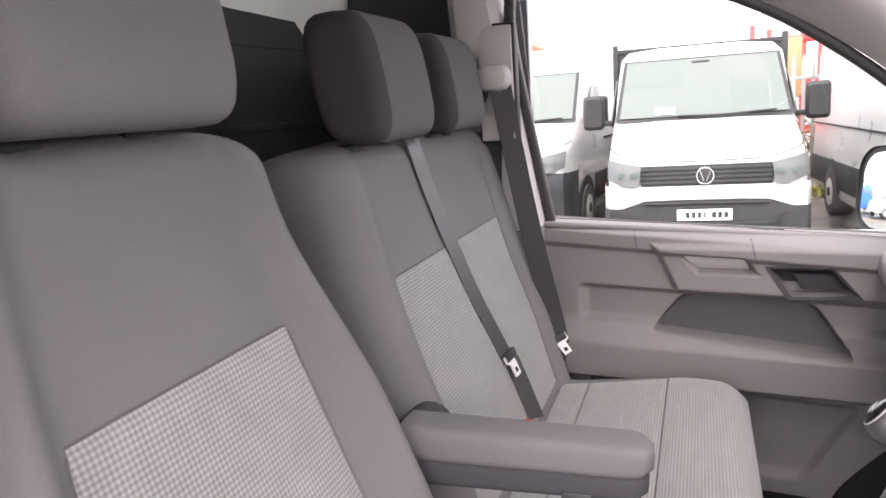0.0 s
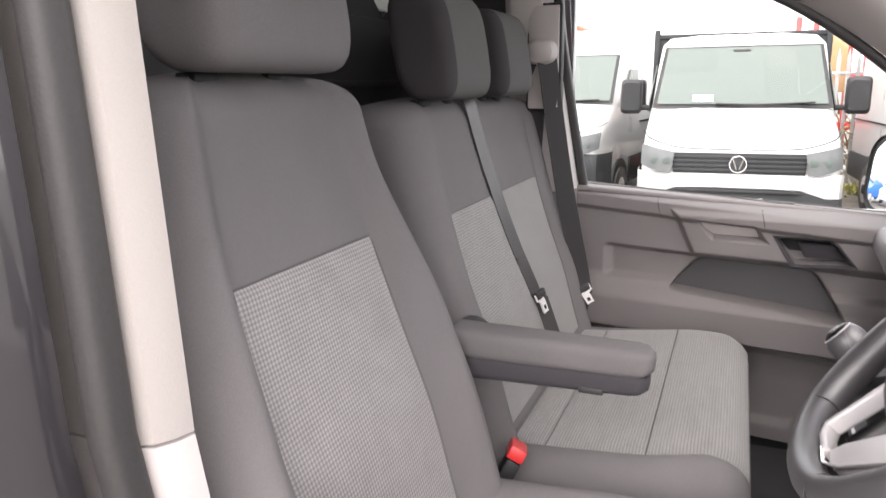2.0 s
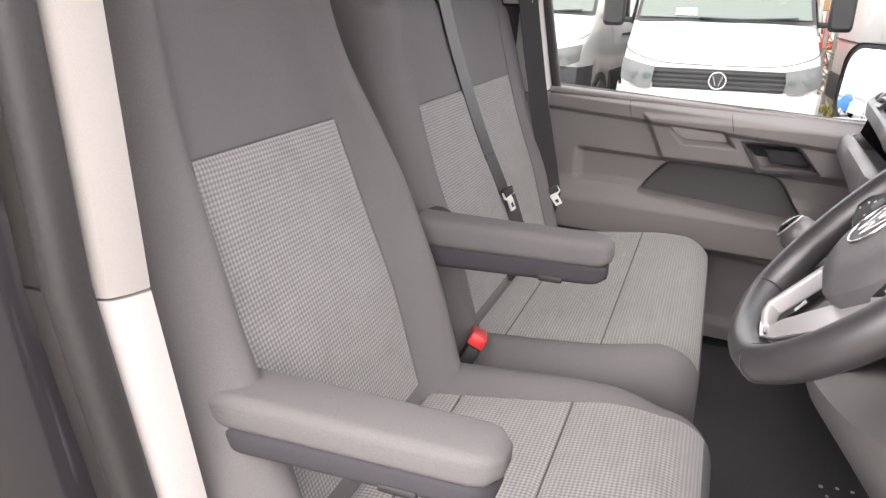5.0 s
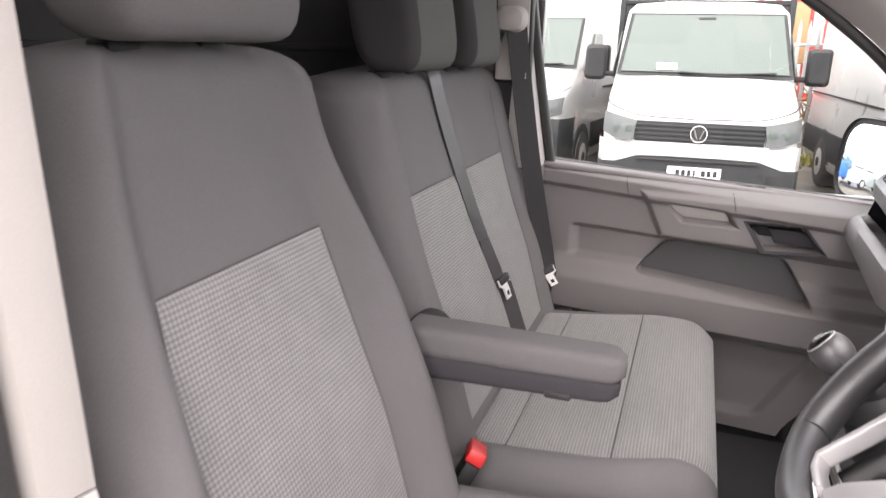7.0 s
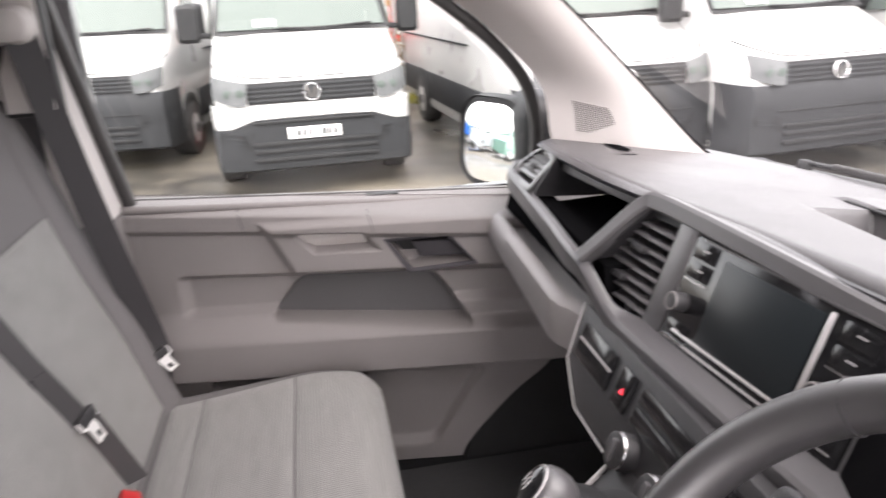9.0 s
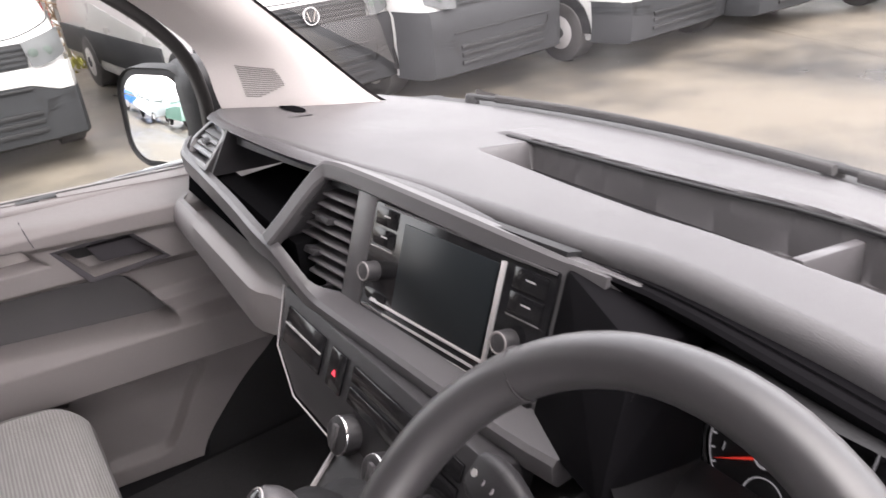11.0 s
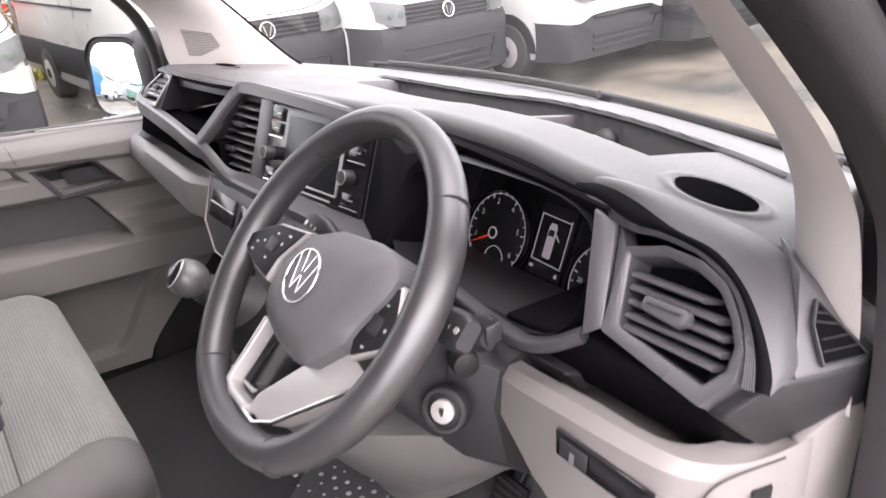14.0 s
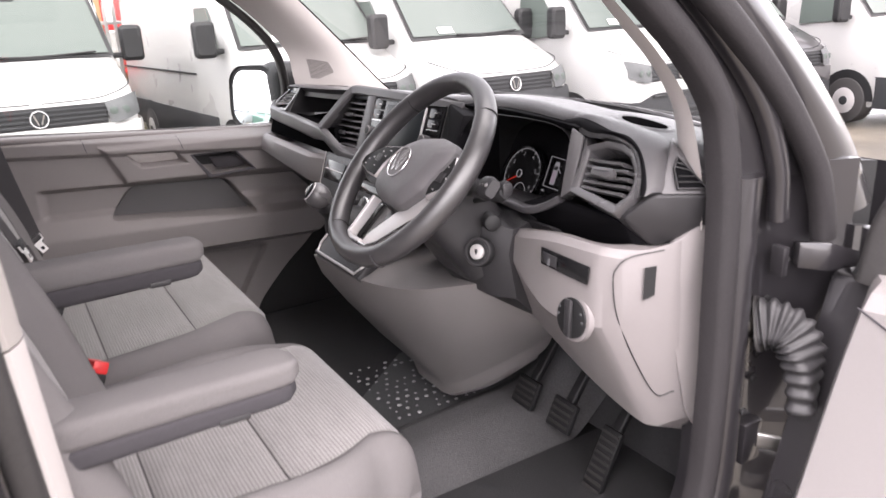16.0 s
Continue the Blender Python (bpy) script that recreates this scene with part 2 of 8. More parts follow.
def tarmac():
    m = material("wet_worn_tarmac", (0.2, 0.18, 0.155), 0.55)
    nt = m.node_tree
    b = nt.nodes["Principled BSDF"]
    co = nt.nodes.new("ShaderNodeTexCoord")
    ns = []
    for sc, d in ((0.35, 6), (2.2, 6), (90, 3)):
        n = nt.nodes.new("ShaderNodeTexNoise")
        n.inputs["Scale"].default_value, n.inputs["Detail"].default_value = sc, d
        nt.links.new(co.outputs["Object"], n.inputs["Vector"])
        ns.append(n)
    ramp = nt.nodes.new("ShaderNodeValToRGB")
    ramp.color_ramp.elements[0].position, ramp.color_ramp.elements[1].position = 0.36, 0.62
    ramp.color_ramp.elements[0].color, ramp.color_ramp.elements[1].color = (0.045, 0.042, 0.038, 1), (0.17, 0.147, 0.115, 1)
    ad = nt.nodes.new("ShaderNodeMath")
    ad.operation = "MULTIPLY_ADD"
    ad.inputs[1].default_value = 0.35
    nt.links.new(ns[1].outputs[0], ad.inputs[0]), nt.links.new(ns[0].outputs[0], ad.inputs[2])
    sb = nt.nodes.new("ShaderNodeMath")
    sb.operation = "SUBTRACT"
    sb.inputs[1].default_value = 0.17
    nt.links.new(ad.outputs[0], sb.inputs[0]), nt.links.new(sb.outputs[0], ramp.inputs[0])
    mx = nt.nodes.new("ShaderNodeMixRGB")
    mx.blend_type, mx.inputs[0].default_value = "MULTIPLY", 0.5
    nt.links.new(ramp.outputs[0], mx.inputs[1]), nt.links.new(ns[2].outputs[0], mx.inputs[2])
    nt.links.new(mx.outputs[0], b.inputs["Base Color"])
    rr = nt.nodes.new("ShaderNodeMapRange")
    rr.inputs[1].default_value, rr.inputs[2].default_value, rr.inputs[3].default_value, rr.inputs[4].default_value = 0.35, 0.65, 0.25, 0.7
    nt.links.new(ns[0].outputs[0], rr.inputs[0]), nt.links.new(rr.outputs[0], b.inputs["Roughness"])
    bp = nt.nodes.new("ShaderNodeBump")
    bp.inputs["Strength"].default_value, bp.inputs["Distance"].default_value = 0.3, 0.01
    nt.links.new(ns[2].outputs[0], bp.inputs["Height"]), nt.links.new(bp.outputs[0], b.inputs["Normal"])
    return m


TARMAC = tarmac()
ROOT = {}


# ---- mesh helpers ----
def thing(name, loc, label, category, group="", kind=""):
    e = new(name)
    e.location = loc
    ROOT[e.name] = Vector(loc)
    return tagged(e, label, category, group, kind)


def finish(name, bm, mat, sharp=35):
    bmesh.ops.recalc_face_normals(bm, faces=bm.faces[:])
    me = bpy.data.meshes.new(name)
    for f in bm.faces:
        f.smooth = True
    bm.to_mesh(me)
    bm.free()
    me.set_sharp_from_angle(angle=radians(sharp))
    for m in (mat if isinstance(mat, (list, tuple)) else [mat]):
        me.materials.append(m)
    return me


def part(name, bm, mat, parent, label="", sharp=35):
    """One mesh, given in world metres, under a thing or a part."""
    base = ROOT[parent.name]
    bm.transform(Matrix.Translation(-base))
    ob = new(name, finish(name, bm, mat, sharp))
    ob.parent = parent
    ROOT[ob.name] = base
    return tagged(ob, label)


def solo(name, bm, mat, label, category, kind="", sharp=35):
    """A thing or a piece of the setting that is one mesh."""
    vs = [v.co for v in bm.verts]
    c = Vector((sum(v.x for v in vs) / len(vs), sum(v.y for v in vs) / len(vs), min(v.z for v in vs)))
    bm.transform(Matrix.Translation(-c))
    ob = new(name, finish(name, bm, mat, sharp))
    ob.location = c
    ROOT[ob.name] = c
    return tagged(ob, label, category, kind=kind)


def box(lo, hi, bevel=0.0, seg=2, bm=None):
    bm = bm or bmesh.new()
    made = bmesh.ops.create_cube(bm, size=1.0)["verts"]
    for v in made:
        v.co = Vector([(lo[i] + hi[i]) / 2 + v.co[i] * (hi[i] - lo[i]) for i in range(3)])
    if bevel:
        es = list({e for v in made for e in v.link_edges})
        bmesh.ops.bevel(bm, geom=es, offset=bevel, segments=seg, affect="EDGES", profile=0.5)
    return bm


def loft(rings, closed=True, caps=True, bm=None):
    """Skin through rings of equally many points."""
    bm = bm or bmesh.new()
    vs = [[bm.verts.new(p) for p in r] for r in rings]
    n = len(vs[0])
    for a, b in zip(vs, vs[1:]):
        for i in range(n if closed else n - 1):
            j = (i + 1) % n
            try:
                bm.faces.new((a[i], a[j], b[j], b[i]))
            except ValueError:
                pass
    if caps and closed:
        bm.faces.new(list(reversed(vs[0])))
        bm.faces.new(vs[-1])
    return bm


def prism(outline, offset, bm=None, bevel=0.0, seg=2):
    """A flat outline (3D points in one plane) given the depth of the vector offset."""
    bm = bm or bmesh.new()
    off = Vector(offset)
    a = [bm.verts.new(Vector(p)) for p in outline]
    b = [bm.verts.new(Vector(p) + off) for p in outline]
    n = len(a)
    fs = [bm.faces.new(a), bm.faces.new(list(reversed(b)))]
    for i in range(n):
        fs.append(bm.faces.new((a[i], b[i], b[(i + 1) % n], a[(i + 1) % n])))
    if bevel:
        es = list({e for f in fs for e in f.edges})
        bmesh.ops.recalc_face_normals(bm, faces=fs)
        bmesh.ops.bevel(bm, geom=es, offset=bevel, segments=seg, affect="EDGES", profile=0.5)
    return bm


def frame_ring(outer, inner, offset, bm=None, bevel=0.0):
    """A frame between two outlines of equally many points, with depth."""
    bm = bm or bmesh.new()
    off = Vector(offset)
    o0, i0 = [bm.verts.new(Vector(p)) for p in outer], [bm.verts.new(Vector(p)) for p in inner]
    o1, i1 = [bm.verts.new(Vector(p) + off) for p in outer], [bm.verts.new(Vector(p) + off) for p in inner]
    n = len(o0)
    es = []
    for k in range(n):
        j = (k + 1) % n
        for q in ((o0[k], o0[j], i0[j], i0[k]), (o1[j], o1[k], i1[k], i1[j]), (o0[j], o0[k], o1[k], o1[j]), (i0[k], i0[j], i1[j], i1[k])):
            es += list(bm.faces.new(q).edges)
    if bevel:
        bmesh.ops.bevel(bm, geom=list(set(es)), offset=bevel, segments=2, affect="EDGES", profile=0.5)
    return bm


def smooth_path(points, n):
    """n points along a Catmull-Rom curve through the points."""
    p = [Vector(q) for q in points]
    p = [2 * p[0] - p[1]] + p + [2 * p[-1] - p[-2]]
    out = []
    m = len(p) - 3
    for k in range(n):
        s = min(k / (n - 1) * m, m - 1e-6)
        i = int(s)
        t = s - i
        a, b, c, d = p[i:i + 4]
        out.append(0.5 * ((2 * b) + (c - a) * t + (2 * a - 5 * b + 4 * c - d) * t * t + (3 * b - a - 3 * c + d) * t ** 3))
    return out


def sweep(path, profile, up=(0, 0, 1), scale=None, bm=None, caps=True):
    """A closed profile (side, up) carried along a path."""
    rings = []
    for k, p in enumerate(path):
        t = (path[min(k + 1, len(path) - 1)] - path[max(k - 1, 0)]).normalized()
        s = t.cross(Vector(up)).normalized()
        u = s.cross(t)
        f = scale[k] if scale else 1.0
        rings.append([p + s * a * f + u * b * f for a, b in profile])
    return loft(rings, True, caps, bm)


def circle(r, n=12, rz=None):
    rz = rz or r
    return [(r * math.cos(2 * math.pi * k / n), rz * math.sin(2 * math.pi * k / n)) for k in range(n)]


def rounded(w, h, r, n=4):
    """Outline of a rounded rectangle round (0, 0)."""
    out = []
    for cx, cy, a0 in ((w / 2 - r, h / 2 - r, 0), (-w / 2 + r, h / 2 - r, 90), (-w / 2 + r, -h / 2 + r, 180), (w / 2 - r, -h / 2 + r, 270)):
        for k in range(n + 1):
            a = radians(a0 + 90 * k / n)
            out.append((cx + r * math.cos(a), cy + r * math.sin(a)))
    return out


def disc(centre, axis, r, depth, n=24, bevel=0.0, bm=None, seg=2):
    """A round plate or knob along an axis."""
    a = Vector(axis).normalized()
    m = Matrix.Translation(Vector(centre)) @ a.to_track_quat("Z", "Y").to_matrix().to_4x4()
    prof = [(0.0, 0.0), (r, 0.0), (r, depth - bevel), (r - bevel * 0.3, depth - bevel * 0.3), (r - bevel, depth), (0.0, depth)] if bevel else [(r, 0.0), (r, depth)]
    bm = bm or bmesh.new()
    rings = []
    for pr, pz in prof:
        rr = max(pr, 1e-4)
        rings.append([m @ Vector((rr * math.cos(2 * math.pi * k / n), rr * math.sin(2 * math.pi * k / n), pz)) for k in range(n)])
    return loft(rings, True, True, bm)


def ring(centre, axis, r, t, n=32, m=8, bm=None, arc=(0, 360)):
    """A torus or part of one."""
    a = Vector(axis).normalized()
    mt = Matrix.Translation(Vector(centre)) @ a.to_track_quat("Z", "Y").to_matrix().to_4x4()
    bm = bm or bmesh.new()
    full = arc[1] - arc[0] >= 360
    rings = []
    for k in range(n if full else n + 1):
        p = radians(arc[0] + (arc[1] - arc[0]) * k / n)
        rings.append([mt @ Vector(((r + t * math.cos(q)) * math.cos(p), (r + t * math.cos(q)) * math.sin(p), t * math.sin(q))) for q in [2 * math.pi * j / m for j in range(m)]])
    if full:
        rings.append(rings[0])
        loft(rings, True, False, bm)
        bmesh.ops.remove_doubles(bm, verts=bm.verts[:], dist=1e-6)
        return bm
    return loft(rings, True, True, bm)


def sheet(fn, us, vs, thick=0.0, uv=True):
    """A grid surface p = fn(u, v); UVs in metres along the surface."""
    bm = bmesh.new()
    g = [[bm.verts.new(fn(u, v)) for u in us] for v in vs]
    lay = bm.loops.layers.uv.new("UVMap") if uv else None
    mid = len(us) // 2
    lv = [0.0]
    for a, b in zip(g, g[1:]):
        lv.append(lv[-1] + (b[mid].co - a[mid].co).length)
    for j in range(len(vs) - 1):
        lu0, lu1 = [0.0], [0.0]
        for i in range(len(us) - 1):
            lu0.append(lu0[-1] + (g[j][i + 1].co - g[j][i].co).length)
            lu1.append(lu1[-1] + (g[j + 1][i + 1].co - g[j + 1][i].co).length)
        for i in range(len(us) - 1):
            f = bm.faces.new((g[j][i], g[j][i + 1], g[j + 1][i + 1], g[j + 1][i]))
            if uv:
                h0, h1 = lu0[mid], lu1[mid]
                for loop, (a, b) in zip(f.loops, ((lu0[i] - h0, lv[j]), (lu0[i + 1] - h0, lv[j]), (lu1[i + 1] - h1, lv[j + 1]), (lu1[i] - h1, lv[j + 1]))):
                    loop[lay].uv = (a, b)
    if thick:
        bmesh.ops.recalc_face_normals(bm, faces=bm.faces[:])
        bmesh.ops.solidify(bm, geom=bm.faces[:], thickness=thick)
    return bm


def lin(a, b, n):
    return [a + (b - a) * k / (n - 1) for k in range(n)]


def step01(a, b, x):
    t = min(max((x - a) / (b - a), 0.0), 1.0)
    return t * t * (3 - 2 * t)


def curve_of(xs, ys):
    """Smooth interpolation through a few values."""
    def f(x):
        if x <= xs[0]:
            return ys[0]
        if x >= xs[-1]:
            return ys[-1]
        i = max(k for k in range(len(xs) - 1) if xs[k] <= x)
        def slope(k):
            if k == 0 or k == len(xs) - 1:
                j = min(k, len(xs) - 2)
                return (ys[j + 1] - ys[j]) / (xs[j + 1] - xs[j])
            d0, d1 = (ys[k] - ys[k - 1]) / (xs[k] - xs[k - 1]), (ys[k + 1] - ys[k]) / (xs[k + 1] - xs[k])
            return 0.0 if d0 * d1 <= 0 else 2 * d0 * d1 / (d0 + d1)
        h = xs[i + 1] - xs[i]
        t = (x - xs[i]) / h
        return ((2 * t ** 3 - 3 * t * t + 1) * ys[i] + (t ** 3 - 2 * t * t + t) * h * slope(i)
                + (-2 * t ** 3 + 3 * t * t) * ys[i + 1] + (t ** 3 - t * t) * h * slope(i + 1))
    return f


# ---- the yard ----
YARD = -0.06


def ground():
    bm = bmesh.new()
    def gz(x, y):
        return YARD + 0.012 * noise.noise(Vector((x * 0.25, y * 0.25, 0)))
    xs = [-600, -200, -80, -40] + lin(-20, 30, 41) + [50, 90, 200, 600]
    ys = [-600, -200, -80, -40] + lin(-15, 35, 41) + [50, 90, 200, 600]
    g = [[bm.verts.new((x, y, gz(x, y))) for x in xs] for y in ys]
    for a, b in zip(g, g[1:]):
        for i in range(len(xs) - 1):
            bm.faces.new((a[i], a[i + 1], b[i + 1], b[i]))
    ob = new("ground", finish("ground", bm, TARMAC, 80))
    return tagged(ob, "wet worn tarmac of a dealer's yard with pale puddle marks", "ground", kind="structure")


ground()


def van(name, label, high_roof, bumper_white, paint, tipper=False, plate=False):
    """A large delivery van that faces -y, with the middle of its bumper at the origin."""
    root = thing(name, (0, 0, 0), label, "van", "vans parked in a row")
    top = 2.68 if high_roof else 2.44
    length = 6.0 if not tipper else 2.15
    stations = [(0.0, 0.88, 0.30, 0.90), (0.04, 0.93, 0.28, 1.12), (0.11, 0.96, 0.27, 1.225), (0.30, 0.98, 0.27, 1.36), (0.62, 0.99, 0.27, 1.52), (0.82, 0.995, 0.27, 1.61),
                (0.92, 1.0, 0.27, 1.70), (1.20, 1.005, 0.27, 2.02), (1.42, 1.01, 0.27, 2.27), (1.58, 1.01, 0.27, 2.38), (1.85, 1.015, 0.27, 2.43)]
    if tipper:
        stations.append((2.15, 1.01, 0.3, 2.42))
    else:
        stations += [(2.3, 1.02, 0.27, top - 0.03), (2.6, 1.02, 0.27, top + 0.03), (4.2, 1.02, 0.27, top + 0.03), (5.9, 1.0, 0.3, top), (6.0, 0.96, 0.35, top - 0.06)]
    rings_ = []
    for y, hw, zb, zt in stations:
        t = step01(1.3, 2.3, zt)
        r = []
        half = [(hw - 0.03, zb), (hw, zb + 0.08), (hw, min(1.0, zt * 0.72)), (hw - 0.015, min(1.28, zt * 0.86)), (hw - 0.02 - 0.04 * t, zt - 0.32 * t - 0.08), (hw - 0.04 - 0.07 * t, zt - 0.06 - 0.03 * t),
                (hw - 0.09 - 0.10 * t, zt - 0.02), (hw * 0.45, zt + 0.012)]
        r = [(x, y, z) for x, z in half] + [(-x, y, z) for x, z in reversed(half)]
        rings_.append(r)
    part("body", loft(rings_), paint, root, sharp=50)

    def front_y(z):
        return float(np.interp(z, [0.30, 0.90, 1.12, 1.225], [0.0, 0.0, 0.04, 0.11]))
    # windscreen
    def ws(u, v):
        y, z = 0.83 + 0.575 * v, 1.625 + 0.63 * v
        return (u * (0.885 - 0.07 * v), y - 0.025 - 0.03 * (1 - u * u), z + 0.014)
    part("windscreen", sheet(ws, lin(-1, 1, 11), lin(0, 1, 7), uv=False), VAN_GLASS, root, "tinted windscreen")
    part("screen_surround", sheet(lambda u, v: Vector(ws(u * 1.05, -0.06 + 1.1 * v)) + Vector((0, 0.012, -0.006)), lin(-1, 1, 11), lin(0, 1, 7), uv=False), BLACK, root)
    bm = sweep(smooth_path([(0.75, 0.77, 1.655), (0.2, 0.75, 1.632), (-0.25, 0.765, 1.642)], 10), circle(0.012, 6))
    part("wiper", bm, BLACK, root)
    part("rain_sensor", box((-0.10, 1.30, 2.19), (0.10, 1.37, 2.245), 0.02), BLACK, root)
    part("paper_sheet", prism([(-0.50, 0.79, 1.665), (-0.28, 0.785, 1.665), (-0.28, 0.848, 1.735), (-0.50, 0.853, 1.735)], (0, 0.004, -0.003)), PLATE_WHITE, root, "white paper behind the glass")
    for s in (1, -1):
        # side window and door line
        pts = [(s * 1.008, 1.18, 1.55), (s * 1.012, 2.0, 1.50), (s * 0.965, 2.02, 2.08), (s * 0.955, 1.62, 2.08)]
        part("side_window", prism(pts, (s * 0.012, 0, 0)), VAN_GLASS, root, "dark cab side window")
        # mirror
        m = loft([[(s * (1.20 + a), 1.02 + dy, 1.72 + b) for a, b in rounded(0.24 * k, 0.40 * k, 0.05 * k)] for dy, k in ((0.0, 0.8), (0.03, 1.0), (0.11, 1.0), (0.14, 0.9))])
        mir = part("door_mirror", m, BLACK, root, "black plastic door mirror")
        part("mirror_arm", box((min(s * 0.98, s * 1.12), 1.07, 1.56), (max(s * 0.98, s * 1.12), 1.13, 1.62), 0.015), BLACK, mir)
        # headlamp
        def bump_y(x, z):
            return front_y(z) + 0.10 * max(0.0, (abs(x) - 0.74) / 0.22) ** 2
        def glass_at(u, v, lift=0.062):
            x = 0.655 + 0.315 * u - 0.03 * v * (1 - u)
            z = (0.955 + 0.075 * u ** 2) * (1 - v) + (1.165 + 0.075 * u) * v
            return (s * x, bump_y(x, z) - lift, z)
        bm = sheet(glass_at, lin(0, 1, 9), lin(0, 1, 6), uv=False)
        lamp = part("headlight", bm, LAMP_GLASS, root, "clear headlight with dark inner housing")
        for k in (0.70, 0.82):
            part("reflector", disc((s * k, bump_y(k, 1.07) - 0.062, 1.075), (0, -1, 0), 0.042, 0.006, 16, 0.002), VAN_GLASS, lamp)
        # fog panel in the bumper corner
        part("bumper_vent", prism([(s * 0.60, -0.048, 0.68), (s * 0.90, 0.0, 0.72), (s * 0.90, 0.0, 0.58), (s * 0.68, -0.042, 0.55)], (0, 0.03, 0)), BLACK, root)
        # cladding and sill along the side
        part("side_cladding", box((min(s * 1.0, s * 1.035), 1.5, 0.42), (max(s * 1.0, s * 1.035), length - 0.1, 0.80), 0.01), VAN_CLAD, root)
        part("side_crease", box((min(s * 1.0, s * 1.026), 2.15, 1.285), (max(s * 1.0, s * 1.026), max(length - 0.1, 2.16), 1.305), 0.004), VAN_CLAD, root)
        for wy in ((1.0, 4.6) if not tipper else (1.0, 4.3)):
            if wy < length:
                arch = [(s * 1.005, wy + 0.46 * math.cos(a), max(0.30, 0.36 + 0.46 * math.sin(a))) for a in [math.pi * k / 14 for k in range(15)]]
                part("wheel_arch", prism(arch, (s * 0.02, 0, 0)), BLACK, root)
            wheel = part("wheel", disc((s * 0.80, wy, 0.35), (s, 0, 0), 0.35, 0.25, 28, 0.04), RUBBER, root, "black tyre on a steel wheel")
            part("rim", disc((s * 1.02, wy, 0.35), (s, 0, 0), 0.205, 0.035, 20, 0.02), SATIN, wheel, "silver steel rim")
            part("hub", disc((s * 1.05, wy, 0.35), (s, 0, 0), 0.07, 0.02, 12, 0.01), VAN_CLAD, wheel)
    # grille, badge, bumper
    grille = part("grille", prism([(-0.65, 0.02, 1.16), (0.65, 0.02, 1.16), (0.63, -0.012, 0.955), (-0.63, -0.012, 0.955)], (0, 0.06, 0)), BLACK, root, "black slatted grille")
    for k, z in enumerate((0.985, 1.03, 1.075, 1.12)):
        w = 0.632 + 0.005 * k
        part("slat", box((-w, -0.024 + 0.008 * k, z - 0.013), (w, 0.02 + 0.008 * k, z + 0.013), 0.005), VAN_CLAD if k % 2 else SATIN if k == 3 else VAN_CLAD, grille)
    badge = part("badge", disc((0, -0.004, 1.05), (0, -1, 0.12), 0.088, 0.02, 28, 0.006), VAN_CLAD, root, "round chrome badge")
    part("badge_rim", ring((0, -0.026, 1.053), (0, -1, 0.12), 0.081, 0.008, 28, 6), CHROME, badge)
    for s in (1, -1):
        part("badge_bar", prism([(s * 0.008, -0.024, 1.0), (s * 0.02, -0.024, 1.0), (s * 0.055, -0.03, 1.10), (s * 0.04, -0.03, 1.10)], (0, -0.008, 0)), CHROME, badge)
    plan = [(-1.03, 0.52), (-1.022, 0.25), (-1.0, 0.10), (-0.955, 0.005), (-0.83, -0.03), (-0.6, -0.038), (-0.3, -0.04), (0.0, -0.042)]
    plan = plan + [(-x, y) for x, y in reversed(plan[:-1])]
    prof = [(0.06, 0.27), (0.006, 0.30), (-0.012, 0.46), (-0.006, 0.62), (0.0, 0.80), (0.03, 0.815)] if bumper_white else [(0.06, 0.27), (0.006, 0.30), (-0.012, 0.46), (-0.004, 0.62), (-0.014, 0.72), (-0.004, 0.90), (0.03, 0.955)]
    part("lower_bumper", loft([[(x, y + dy, z - (0.085 * step01(0.55, 0.80, abs(x)) if bumper_white and z > 0.70 else 0)) for x, y in plan] for dy, z in prof], False, False), VAN_CLAD, root, "dark grey plastic bumper")
    if bumper_white:
        part("upper_bumper", loft([[(x * 0.995, y + dy, z - (0.085 * step01(0.55, 0.80, abs(x)) if z < 0.86 else 0)) for x, y in plan] for dy, z in ((0.02, 0.80), (-0.004, 0.815), (-0.004, 0.85), (0.004, 0.93), (0.04, 0.96))], False, False), paint, root, "body-coloured upper bumper")
    part("intake_line", box((-0.60, -0.066, 0.765), (0.60, -0.03, 0.79), 0.004) if bumper_white else box((-0.7, -0.06, 0.70), (0.7, -0.03, 0.716), 0.004), BLACK, root)
    for z in (0.56, 0.485, 0.40):
        part("intake", box((-0.62, -0.066, z - 0.022), (0.62, -0.03, z + 0.022), 0.006), BLACK, root)
    for s in (1, -1):
        fog = part("fog_recess", prism([(s * 0.64, -0.052, 0.50), (s * 0.70, -0.050, 0.66), (s * 0.93, -0.012, 0.70), (s * 0.93, -0.010, 0.56)], (0, 0.03, 0)), BLACK, root, "dark recess in the bumper corner")
        for z in (0.565, 0.61, 0.655):
            part("fog_slat", prism([(s * 0.69, -0.058, z), (s * 0.91, -0.024, z + 0.02), (s * 0.91, -0.024, z + 0.032), (s * 0.69, -0.058, z + 0.012)], (0, 0.012, 0)), VAN_CLAD, fog)
        # bonnet crease and gap above the lamps
        part("bonnet_gap", sweep(smooth_path([(s * 0.05, 0.055, 1.195), (s * 0.5, 0.062, 1.205), (s * 0.70, 0.085, 1.235), (s * 0.90, 0.20, 1.30), (s * 0.975, 0.42, 1.36)], 16), circle(0.006, 6)), VAN_CLAD, root)
